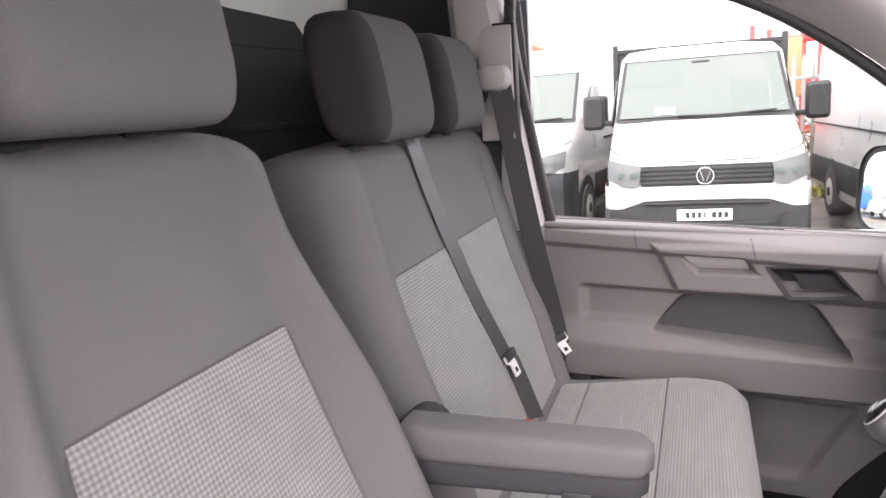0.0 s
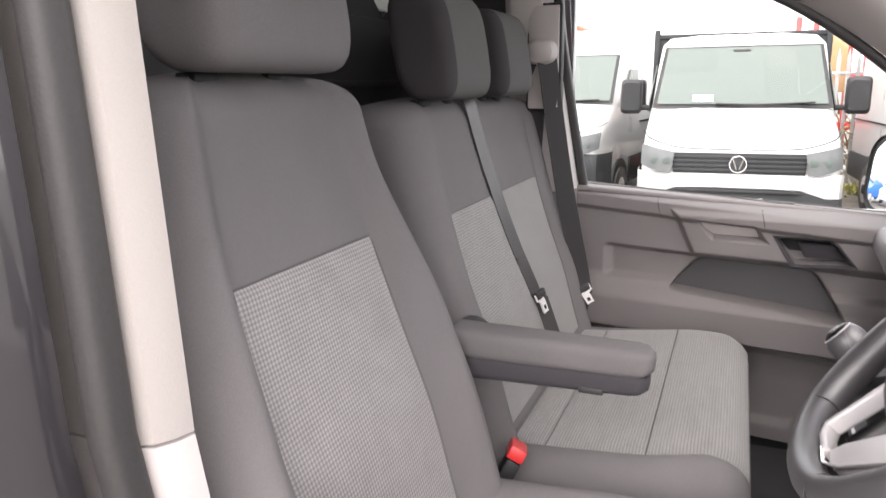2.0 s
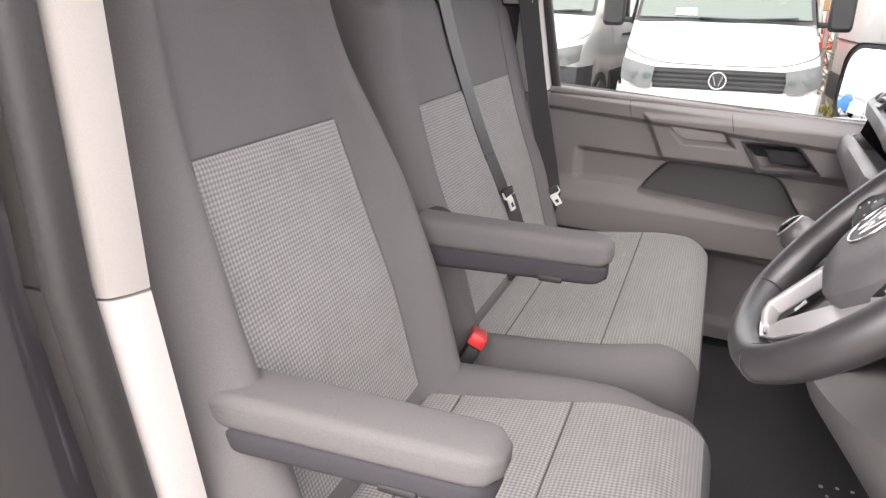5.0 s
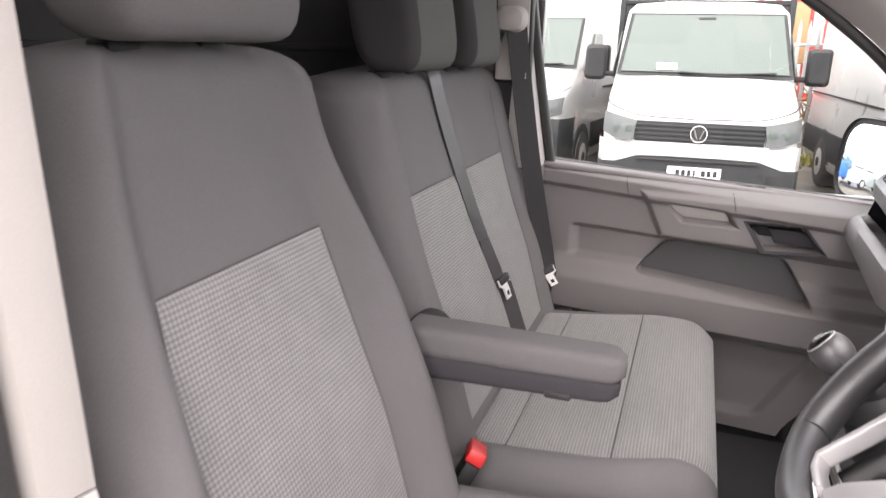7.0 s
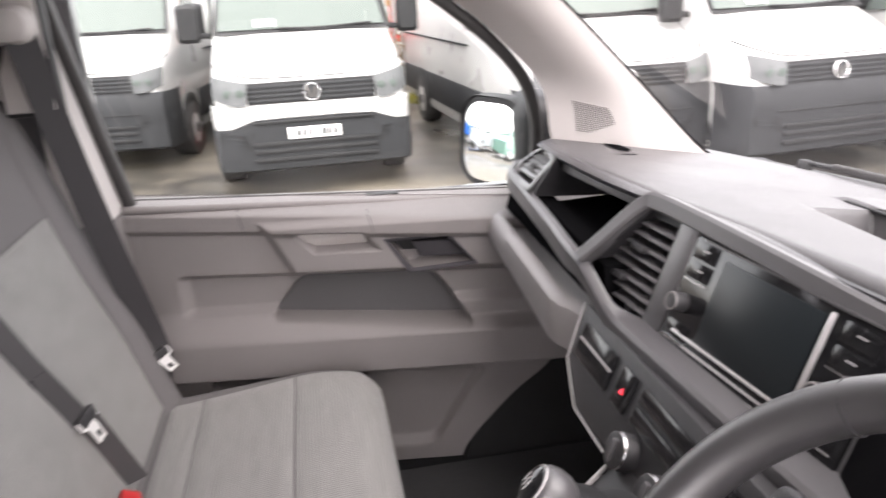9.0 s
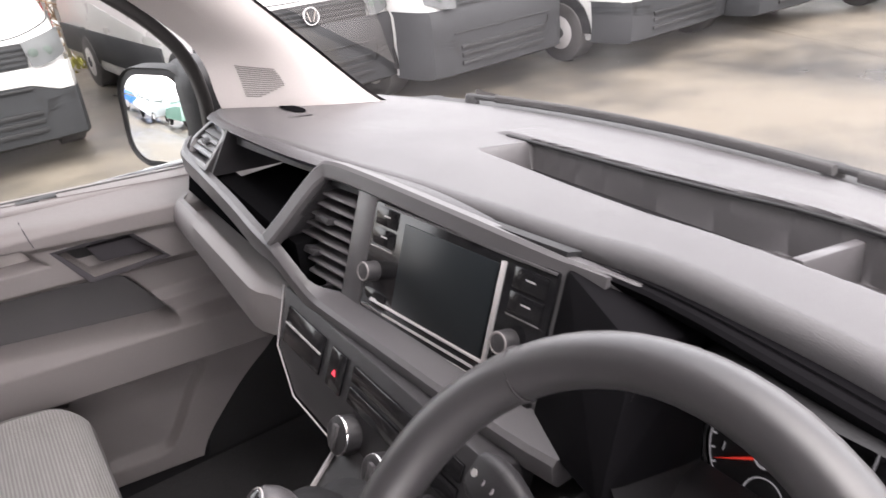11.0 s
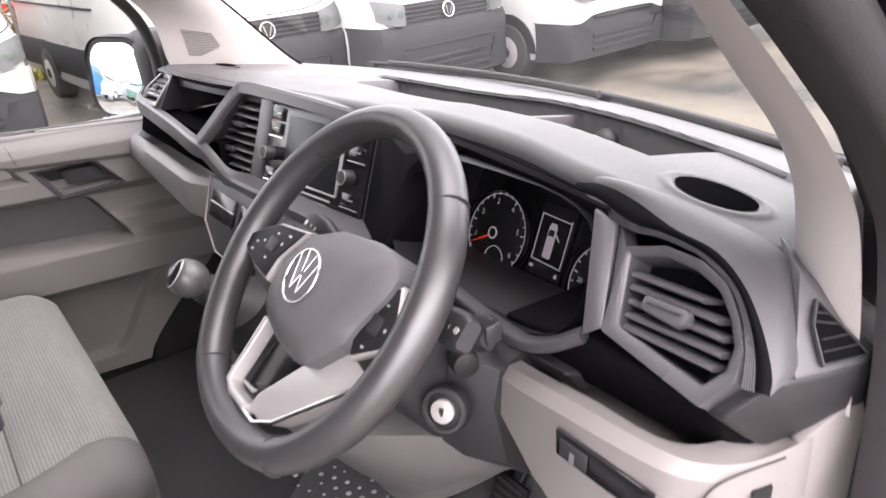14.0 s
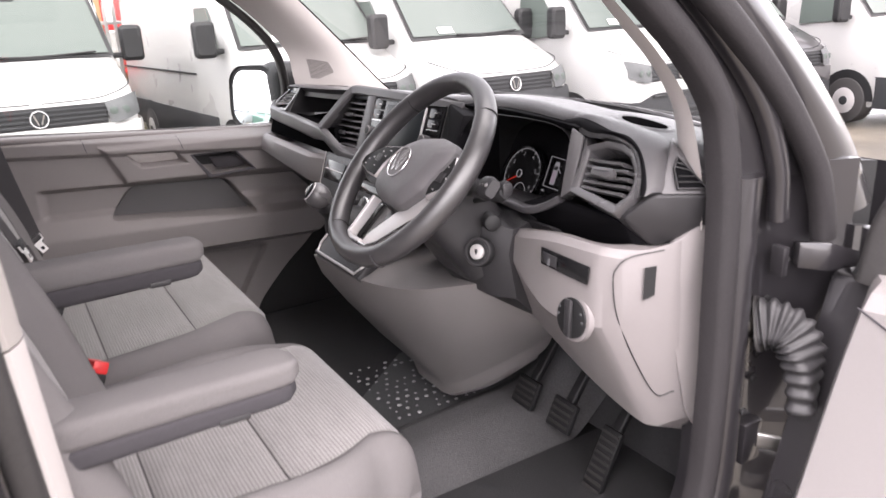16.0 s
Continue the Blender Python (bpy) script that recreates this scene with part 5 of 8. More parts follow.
dash = thing("dashboard", (0.9, 1.15, FLOOR), "dark grey moulded dashboard with vents, tray and radio", "dashboard")
LIP_X = curve_of([0.385, 0.45, 0.55, 0.65, 0.75, 0.85, 0.95, 1.05, 1.25, 1.45, 1.75, 1.86, 1.905], [0.785, 0.768, 0.752, 0.755, 0.772, 0.784, 0.793, 0.790, 0.774, 0.745, 0.718, 0.735, 0.770])
LIP_Z = curve_of([0.385, 0.45, 0.55, 0.65, 0.80, 0.95, 1.05, 1.25, 1.45, 1.75, 1.86, 1.905], [1.607, 1.637, 1.655, 1.668, 1.674, 1.670, 1.662, 1.656, 1.653, 1.650, 1.645, 1.625])


def screen_x(y):
    return 1.215 - 0.28 * (y - 1.2) ** 2


def tray_back(y):
    return 1.012 - 0.30 * max(0.0, 1.0 - y) ** 2


TRAY_FRONT = curve_of([0.64, 0.66, 0.78, 0.92, 1.10, 1.23, 1.36], [0.848, 0.852, 0.865, 0.869, 0.892, 0.909, 0.922])


def dash_top_z(x, y):
    xl, zl = LIP_X(y), LIP_Z(y)
    t = max(0.0, (x - xl) / (screen_x(y) - xl))
    z = zl + 0.005 * step01(0, 0.10, x - xl) * (1 - step01(0.9, 1.2, y)) + (1.592 - zl) * t ** 1.3
    tb = tray_back(y)
    tf = TRAY_FRONT(y)
    tray = step01(tf, tf + 0.010, x) * (1 - step01(tb - 0.004, tb + 0.002, x)) * step01(0.650, 0.660, y) * (1 - step01(1.345, 1.353, y))
    z += 0.006 * step01(tb - 0.002, tb + 0.004, x) * step01(0.5, 0.56, y) * (1 - step01(1.40, 1.44, y)) * (1 - step01(tb + 0.02, tb + 0.12, x))
    z -= 0.050 * tray * (0.40 + 0.60 * step01(tf, tf + 0.07, x))
    q = math.hypot((x - 0.820) / 0.026, (y - 0.553) / 0.040)
    z += 0.002 * step01(1.0, 1.12, q) * (1 - step01(1.25, 1.40, q))
    return z


def dash_top():
    ss = [-6, -5, -4, -3, -2, -1] + lin(0, 1, 150)
    def fn(s, y):
        if s < 0:
            a = radians(-s * 15)
            x0 = LIP_X(y) + 0.016
            return (x0 - 0.016 * math.sin(a), y, dash_top_z(x0, y) - 0.016 * (1 - math.cos(a)) - (0.010 if s == -6 else 0))
        x = LIP_X(y) + 0.016 + (screen_x(y) - LIP_X(y) - 0.016) * s
        return (x, y, dash_top_z(x, y))
    ys = lin(0.385, 1.905, 300)
    part("top_pad", sheet(fn, ss, ys, uv=False), PLASTIC_TOP, dash, "soft dark grey dashboard top", sharp=50)
    # flat black ovals stand in for the shade in the speaker openings
    part("speaker_mesh", sheet(lambda u, v: (0.820 + 0.026 * v * math.cos(u), 0.553 + 0.040 * v * math.sin(u), dash_top_z(0.820 + 0.026 * v * math.cos(u), 0.553 + 0.040 * v * math.sin(u)) + 0.0015), lin(0, 2 * math.pi, 25), lin(0.02, 1, 4), uv=False), VOID, dash)
    part("speaker_mesh", sheet(lambda u, v: (0.848 + 0.016 * v * math.cos(u), 1.775 + 0.044 * v * math.sin(u), dash_top_z(0.848 + 0.016 * v * math.cos(u), 1.775 + 0.044 * v * math.sin(u)) + 0.0015), lin(0, 2 * math.pi, 25), lin(0.02, 1, 4), uv=False), VOID, dash)
    part("tray_divider", prism([(0.903, 0.893, 1.650), (1.004, 0.893, 1.632), (1.004, 0.893, 1.56), (0.903, 0.893, 1.60)], (0, 0.012, 0), bevel=0.003), PLASTIC_MID, dash)
    bm = bmesh.new()
    bmesh.ops.create_uvsphere(bm, u_segments=20, v_segments=12, radius=0.017, matrix=Matrix.Translation((0.986, 0.824, 1.612)))
    part("rubber_stop", bm, BLACK, dash, "round black rubber knob in the tray")
    # thin black strip painted in as the shadow line behind the tray
    part("ledge_shadow_line", sweep([Vector((tray_back(y) - 0.001, y, dash_top_z(tray_back(y) + 0.008, y) - 0.004)) for y in lin(0.56, 1.40, 30)], rounded(0.006, 0.004, 0.0015), (0, 0, 1)), BLACK, dash)
    # body behind the fascia
    part("carrier", loft([[(0.91, y, 1.60), (0.91, y, 1.46), (0.80, y, 1.43), (0.80, y, 1.38), (0.88, y, 1.32), (1.22, y, 1.32), (1.22, y, 1.56)] for y in (0.41, 1.895)]), BLACK, dash)
    part("toe_board", prism([(1.0, 0.40, FLOOR), (1.19, 0.40, 1.33), (1.22, 0.40, 1.33), (1.22, 0.40, FLOOR)], (0, 1.55, 0)), BLACK, dash)


dash_top()
FRONT_X = curve_of([0.60, 0.70, 0.80, 0.95, 1.03, 1.15, 1.30, 1.39, 1.55, 1.71, 1.80, 1.86, 1.905], [0.730, 0.738, 0.750, 0.772, 0.764, 0.750, 0.737, 0.724, 0.712, 0.708, 0.712, 0.728, 0.765])
FRONT_Z = curve_of([0.60, 0.70, 0.80, 0.95, 1.03, 1.15, 1.30, 1.39, 1.55, 1.71, 1.80, 1.86, 1.905], [1.650, 1.656, 1.657, 1.651, 1.652, 1.658, 1.661, 1.658, 1.652, 1.648, 1.645, 1.635, 1.615])


def dash_edge():
    """The overhang between the soft top and the openings below it: grey to the passenger's side, gloss black over the
    dials with the overhang's shade in the colour.
    """
    def at(y, t, sink=0.0):
        a, b = Vector((FRONT_X(y), y, FRONT_Z(y))), Vector((LIP_X(y) + 0.012, y, LIP_Z(y) - 0.004))
        return a.lerp(b, t) + Vector((-0.2, 0, 0.9)) * (0.004 * math.sin(math.pi * t)) + Vector((0.3, 0, -1)) * sink
    def share(y):
        return 0.10 + 0.90 * step01(0.98, 1.36, y)
    ys = lin(1.905, 0.98, 60)
    part("upper_edge", loft([[at(y, 0) + Vector((0.012, 0, -0.012))] + [at(y, share(y) * t) for t in lin(0, 1, 7)] for y in ys], False, False), DASH_EDGE, dash, "dark grey padded edge over the shelf", sharp=50)
    ys = lin(1.36, 0.60, 60)
    part("shaded_gloss_band", loft([[at(y, share(y) + (1 - share(y)) * t, 0.004 + 0.018 * t) for t in lin(0, 1, 7)] for y in ys], False, False), BROW, dash, "gloss black band under the dashboard edge, overhang shade in its colour", sharp=50)
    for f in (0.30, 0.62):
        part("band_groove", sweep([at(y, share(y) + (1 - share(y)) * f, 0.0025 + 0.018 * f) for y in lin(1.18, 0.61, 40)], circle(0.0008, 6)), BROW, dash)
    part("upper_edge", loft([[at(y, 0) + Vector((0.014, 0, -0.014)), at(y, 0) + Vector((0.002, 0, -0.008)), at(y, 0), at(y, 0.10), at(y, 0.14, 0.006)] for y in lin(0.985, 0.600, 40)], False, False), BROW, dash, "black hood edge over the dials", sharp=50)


dash_edge()

# sloping face of the centre stack
FX, FZ, TURN = 0.735, 1.652, 0.10
D_IN, N_OUT = Vector((-0.33, 0, -0.944)), Vector((-0.94, -0.094, 0.328))


def face(y, s, lift=0.0):
    """A point on the centre stack: y across, s metres down its slope, lift off it."""
    return Vector((FX + TURN * (1.262 - y), y, FZ)) + D_IN * s + N_OUT * lift


def face_box(y0, y1, s0, s1, l0, l1, bevel=0.0, seg=2):
    pts = [face(y, s, l) for l in (l0, l1) for y, s in ((y0, s0), (y1, s0), (y1, s1), (y0, s1))]
    bm = bmesh.new()
    v = [bm.verts.new(p) for p in pts]
    fs = [bm.faces.new([v[i] for i in q]) for q in ((0, 1, 2, 3), (4, 7, 6, 5), (0, 4, 5, 1), (1, 5, 6, 2), (2, 6, 7, 3), (3, 7, 4, 0))]
    bmesh.ops.recalc_face_normals(bm, faces=fs)
    if bevel:
        bmesh.ops.bevel(bm, geom=bm.edges[:], offset=bevel, segments=seg, affect="EDGES", profile=0.5)
    return bm


def centre_stack():
    part("fascia", face_box(1.315, 0.975, -0.004, 0.150, -0.05, -0.002), PLASTIC_MID, dash, "dark fascia round the radio")
    radio = part("radio", face_box(1.281, 1.018, 0.006, 0.140, -0.02, 0.002, 0.002), GLOSS_BLACK, dash, "black radio unit with a switched-off screen")
    part("screen", face_box(1.224, 1.086, 0.018, 0.112, 0.001, 0.0035, 0.001), SCREEN, radio, "dark switched-off screen")
    part("screen_trim", face_box(1.082, 1.077, 0.014, 0.114, 0.001, 0.005, 0.001), SATIN, radio)
    part("screen_trim", face_box(1.262, 1.080, 0.1135, 0.1165, 0.001, 0.0045, 0.001), SATIN, radio)
    part("screen_trim", face_box(1.262, 1.020, 0.0065, 0.0085, 0.001, 0.0040), PLASTIC_MID, radio)
    part("cd_slot", face_box(1.250, 1.092, 0.1235, 0.1260, 0.001, 0.0030), SATIN, radio)
    part("cd_slot", face_box(1.246, 1.096, 0.1320, 0.1340, 0.001, 0.0028), SATIN, radio)
    for y0, y1, top in ((1.275, 1.237, 0.010), (1.066, 1.026, 0.014)):
        for s0, s1 in ((top, top + 0.020), (top + 0.023, top + 0.042), (0.104, 0.122)):
            b = part("button", face_box(y0, y1, s0, s1, 0.001, 0.0032, 0.001), GLOSS_BLACK, radio)
            part("button_mark", face_box(y0 + (y1 - y0) * 0.38, y0 + (y1 - y0) * 0.66, s0 + 0.008, s0 + 0.0095, 0.003, 0.0036), SATIN, b)
        part("chrome_line", face_box(y0, y1, top + 0.044, top + 0.0455, 0.001, 0.0038), CHROME, radio)
        part("chrome_line", face_box(y0, y1, 0.1235, 0.1255, 0.001, 0.0038), CHROME, radio)
    for y in (1.262, 1.054):
        k = part("knob", disc(face(y, 0.082, 0.001), N_OUT, 0.0112, 0.018, 24, 0.002), PLASTIC_DARK, radio, "round knob with a chrome rim")
        part("knob_rim", ring(face(y, 0.082, 0.0185), N_OUT, 0.0095, 0.0012, 24, 6), PLASTIC_SILVER, k)
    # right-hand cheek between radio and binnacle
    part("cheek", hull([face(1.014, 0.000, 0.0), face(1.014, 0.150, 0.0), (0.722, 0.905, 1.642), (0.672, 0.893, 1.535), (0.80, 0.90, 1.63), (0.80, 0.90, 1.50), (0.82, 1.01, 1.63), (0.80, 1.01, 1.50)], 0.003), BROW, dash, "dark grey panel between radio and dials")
    # centre vent
    vent = part("centre_vent", prism([face(1.425, -0.004, -0.028), face(1.300, -0.004, -0.028), face(1.300, 0.152, -0.028), face(1.33, 0.152, -0.028), face(1.475, 0.112, -0.028)], N_OUT * -0.02), BLACK, dash, "air vent with angled louvres")
    part("vent_bar", prism([face(1.314, -0.002, 0.003), face(1.279, -0.002, 0.003), face(1.283, 0.148, 0.003), face(1.318, 0.148, 0.003)], N_OUT * -0.032, bevel=0.0015), PLASTIC_MID, vent)
    for k in range(9):
        s = 0.018 + 0.0142 * k
        left = 1.402 + 0.70 * (s - 0.02) if s < 0.100 else 1.458 - 3.0 * (s - 0.100)
        right = 1.312
        if left - right < 0.012:
            continue
        sl = prism([face(left, s - 0.004, -0.026), face(right, s - 0.004, -0.026), face(right, s + 0.004, 0.0), face(left - 0.012, s + 0.004, 0.0)], D_IN * 0.0034 + N_OUT * 0.001, bevel=0.001)
        part("louvre", sl, PLASTIC_MID, vent)
    for y, s in ((1.372, 0.048), (1.392, 0.092)):
        part("vent_tab", face_box(y + 0.016, y - 0.014, s, s + 0.009, -0.004, 0.008, 0.002), PLASTIC_DARK, vent)
    # flat rail below shelf and radio, and the frame that rises from it round the vent and the radio
    rx = curve_of([0.955, 1.0, 1.2, 1.322, 1.438, 1.60, 1.75, 1.86, 1.90], [0.684, 0.678, 0.662, 0.652, 0.644, 0.655, 0.663, 0.668, 0.690])
    rt = curve_of([0.955, 1.0, 1.2, 1.322, 1.438, 1.60, 1.75, 1.86, 1.90], [1.526, 1.525, 1.528, 1.531, 1.573, 1.579, 1.584, 1.589, 1.600])
    rails = []
    for y in lin(0.955, 1.32, 14) + lin(1.328, 1.436, 12) + lin(1.442, 1.90, 30):
        x, zt = rx(y), rt(y)
        zb = zt - 0.028 - 0.009 * step01(1.40, 1.50, y)
        deep = 0.040 - 0.026 * step01(1.30, 1.36, y)
        rails.append([(x + deep, y, zt + 0.002), (x + 0.006, y, zt), (x + 0.001, y, zt - 0.004), (x, y, zt - 0.010), (x + 0.001, y, zb + 0.005), (x + 0.006, y, zb), (x + deep, y, zb)])
    part("shelf_lip", loft(rails), PLASTIC_MID, dash, "grey rail below shelf and radio", sharp=24)
    up = smooth_path([(0.650, 1.434, 1.574), (0.672, 1.420, 1.600), (0.696, 1.405, 1.630), (0.716, 1.392, 1.652), (0.725, 1.374, 1.659), (0.735, 1.30, 1.658), (0.748, 1.15, 1.654), (0.763, 1.03, 1.647), (0.782, 0.955, 1.640)], 60)
    part("vent_frame", sweep(up, [(-0.011, -0.012), (0.010, -0.012), (0.011, 0.003), (0.008, 0.006), (-0.007, 0.006), (-0.011, 0.003)], tuple(N_OUT)), PLASTIC_MID, dash, "grey frame round vent and radio", sharp=30)
    part("vent_frame", prism([face(1.39, 0.012, -0.004), face(1.02, 0.004, -0.004), face(1.02, -0.012, -0.004), face(1.39, -0.010, -0.004)], N_OUT * -0.02), BLACK, dash)
    # heater panel
    def hv(y, s, l=0.0):
        return Vector((0.652, y, 1.517)) + Vector((-0.40, 0, -0.917)) * s + Vector((-0.917, 0, 0.40)) * l
    def hv_box(y0, y1, s0, s1, l0, l1, bevel=0.0):
        bm = bmesh.new()
        v = [bm.verts.new(hv(y, s, l)) for l in (l0, l1) for y, s in ((y0, s0), (y1, s0), (y1, s1), (y0, s1))]
        for q in ((0, 1, 2, 3), (4, 7, 6, 5), (0, 4, 5, 1), (1, 5, 6, 2), (2, 6, 7, 3), (3, 7, 4, 0)):
            bm.faces.new([v[i] for i in q])
        bmesh.ops.recalc_face_normals(bm, faces=bm.faces[:])
        if bevel:
            bmesh.ops.bevel(bm, geom=bm.edges[:], offset=bevel, segments=2, affect="EDGES", profile=0.5)
        return bm
    hvac = part("heater_panel", prism([hv(1.412, 0.0), hv(0.99, 0.0), hv(0.99, 0.11), hv(1.33, 0.11), hv(1.395, 0.075)], Vector((0.05, 0, -0.02)), bevel=0.003), PLASTIC_DARK, dash, "black heater control panel")
    part("silver_edge", sweep([hv(1.414, 0.0, 0.001), hv(1.397, 0.075, 0.001), hv(1.33, 0.112, 0.001), hv(1.15, 0.114, 0.001), hv(0.99, 0.114, 0.001)], circle(0.0011, 6), (1, 0, 0)), SATIN, hvac)
    part("cubby", hv_box(1.385, 1.285, 0.016, 0.062, 0.0, 0.003, 0.001), GLOSS_BLACK, hvac)
    part("cubby_line", hv_box(1.383, 1.287, 0.036, 0.038, 0.002, 0.0045), SATIN, hvac)
    part("hazard_switch", hv_box(1.266, 1.232, 0.016, 0.062, 0.0, 0.004, 0.002), GLOSS_BLACK, hvac)
    part("hazard_mark", prism([hv(1.253, 0.044, 0.0045), hv(1.245, 0.044, 0.0045), hv(1.249, 0.037, 0.0045)], Vector((-0.0008, 0, 0.0003))), lit("red_hazard_mark", (1.0, 0.05, 0.08), 0.35), hvac)
    part("button_strip", hv_box(1.215, 1.02, 0.016, 0.034, 0.0, 0.004, 0.001), GLOSS_BLACK, hvac)
    part("button_strip", hv_box(1.215, 1.02, 0.040, 0.058, 0.0, 0.004, 0.001), GLOSS_BLACK, hvac)
    for y in (1.195, 1.12, 1.045):
        kn = part("heater_knob", disc(hv(y, 0.086), (-0.917, 0, 0.40), 0.021, 0.020, 28, 0.004), PLASTIC_DARK, hvac, "round heater knob with a chrome ring")
        part("knob_ring", ring(hv(y, 0.086, 0.017), (-0.917, 0, 0.40), 0.0195, 0.0018, 28, 6), CHROME, kn)
        part("knob_bar", hv_box(y + 0.004, y - 0.004, 0.073, 0.099, 0.018, 0.024, 0.001), PLASTIC_MID, kn)


centre_stack()


def passenger_side():
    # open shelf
    # shade inside the shelf is put in with the near-black colour
    shelf = part("shelf", loft([[(0.69, y, 1.566), (0.845, y, 1.572), (0.845, y, 1.624), (0.765, y, 1.630), (0.765, y, 1.634), (0.855, y, 1.630), (0.855, y, 1.56), (0.69, y, 1.56)] for y in (1.40, 1.715)]), VOID, dash, "open shelf with its shade put in as black")
    part("shelf_side", prism([(0.672, 1.712, 1.580), (0.708, 1.695, 1.650), (0.85, 1.70, 1.640), (0.85, 1.712, 1.568)], (0, 0.008, 0)), PLASTIC_DARK, dash)
    part("shelf_side", prism([(0.656, 1.434, 1.570), (0.725, 1.382, 1.650), (0.85, 1.385, 1.640), (0.85, 1.43, 1.568)], (0, -0.006, 0)), PLASTIC_DARK, dash)
    # small corner vent
    vo = [Vector(p) for p in ((0.667, 1.724, 1.588), (0.706, 1.700, 1.644), (0.722, 1.80, 1.646), (0.726, 1.862, 1.626), (0.700, 1.888, 1.600), (0.675, 1.875, 1.578))]
    mid = sum(vo, Vector()) / 6
    vi = [mid.lerp(p, 0.80) + Vector((0.002, 0, 0)) for p in vo]
    v = part("corner_vent", frame_ring(vo, vi, (0.024, 0, -0.006), bevel=0.0015), PLASTIC_MID, dash, "small corner air vent")
    part("vent_back", prism([p + Vector((0.022, 0, -0.004)) for p in vi], (0.008, 0, 0)), BLACK, v)
    for k in range(4):
        t = 0.14 + 0.2 * k
        a, b = vi[0].lerp(vi[1], t), vi[5].lerp(vi[3], t)
        part("louvre", prism([a + Vector((0.004, 0.002, 0)), b + Vector((0.004, -0.002, 0)), b + Vector((0.020, -0.002, 0.006)), a + Vector((0.020, 0.002, 0.006))], (0, 0, 0.003)), PLASTIC_MID, v)
    a = vi[0].lerp(vi[5], 0.45).lerp(vi[2], 0.45)
    part("vent_tab", box(a + Vector((-0.002, -0.012, -0.004)), a + Vector((0.010, 0.012, 0.004)), 0.002), PLASTIC_DARK, v)
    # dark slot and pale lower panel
    # the slot's shade is painted too, in the same near black
    part("lower_slot", prism([(0.672, 1.885, 1.512), (0.672, 1.40, 1.505), (0.672, 1.40, 1.572), (0.690, 1.885, 1.575)], (0.03, 0, 0)), VOID, dash, "lower tray slot with its shade put in as black")
    def sec(y):
        t = (1.885 - y) / 0.475
        zb = 1.462 - 0.032 * t
        xo = -0.012 * t + 0.05 * step01(1.86, 1.90, y) + 0.022 * step01(1.47, 1.412, y)
        return [(0.654 + xo, y, 1.511 - 0.004 * t), (0.645 + xo, y, 1.512 - 0.005 * t), (0.634 + xo, y, 1.504 - 0.005 * t), (0.628 + xo, y, (1.504 + zb) / 2), (0.630 + xo, y, zb + 0.008), (0.642 + xo, y, zb), (0.70 + xo, y, zb - 0.025), (0.74, y, zb - 0.03), (0.74, y, 1.48), (0.664 + xo, y, 1.485)]
    part("pale_panel", loft([sec(y) for y in lin(1.895, 1.412, 24)]), PLASTIC_SILVER, dash, "pale grey lower dashboard panel", sharp=40)
    part("under_panel", hull([(0.66, 1.88, 1.455), (0.66, 1.40, 1.42), (0.80, 1.88, 1.30), (0.80, 1.40, 1.28), (0.90, 1.88, 1.42), (0.90, 1.40, 1.42)]), BLACK, dash)
    part("footwell_side", prism([(0.58, 1.915, FLOOR), (1.2, 1.915, FLOOR), (1.2, 1.915, 1.45), (0.68, 1.915, 1.45), (0.66, 1.915, 1.25)], (0, 0.03, 0)), BLACK, dash)


passenger_side()


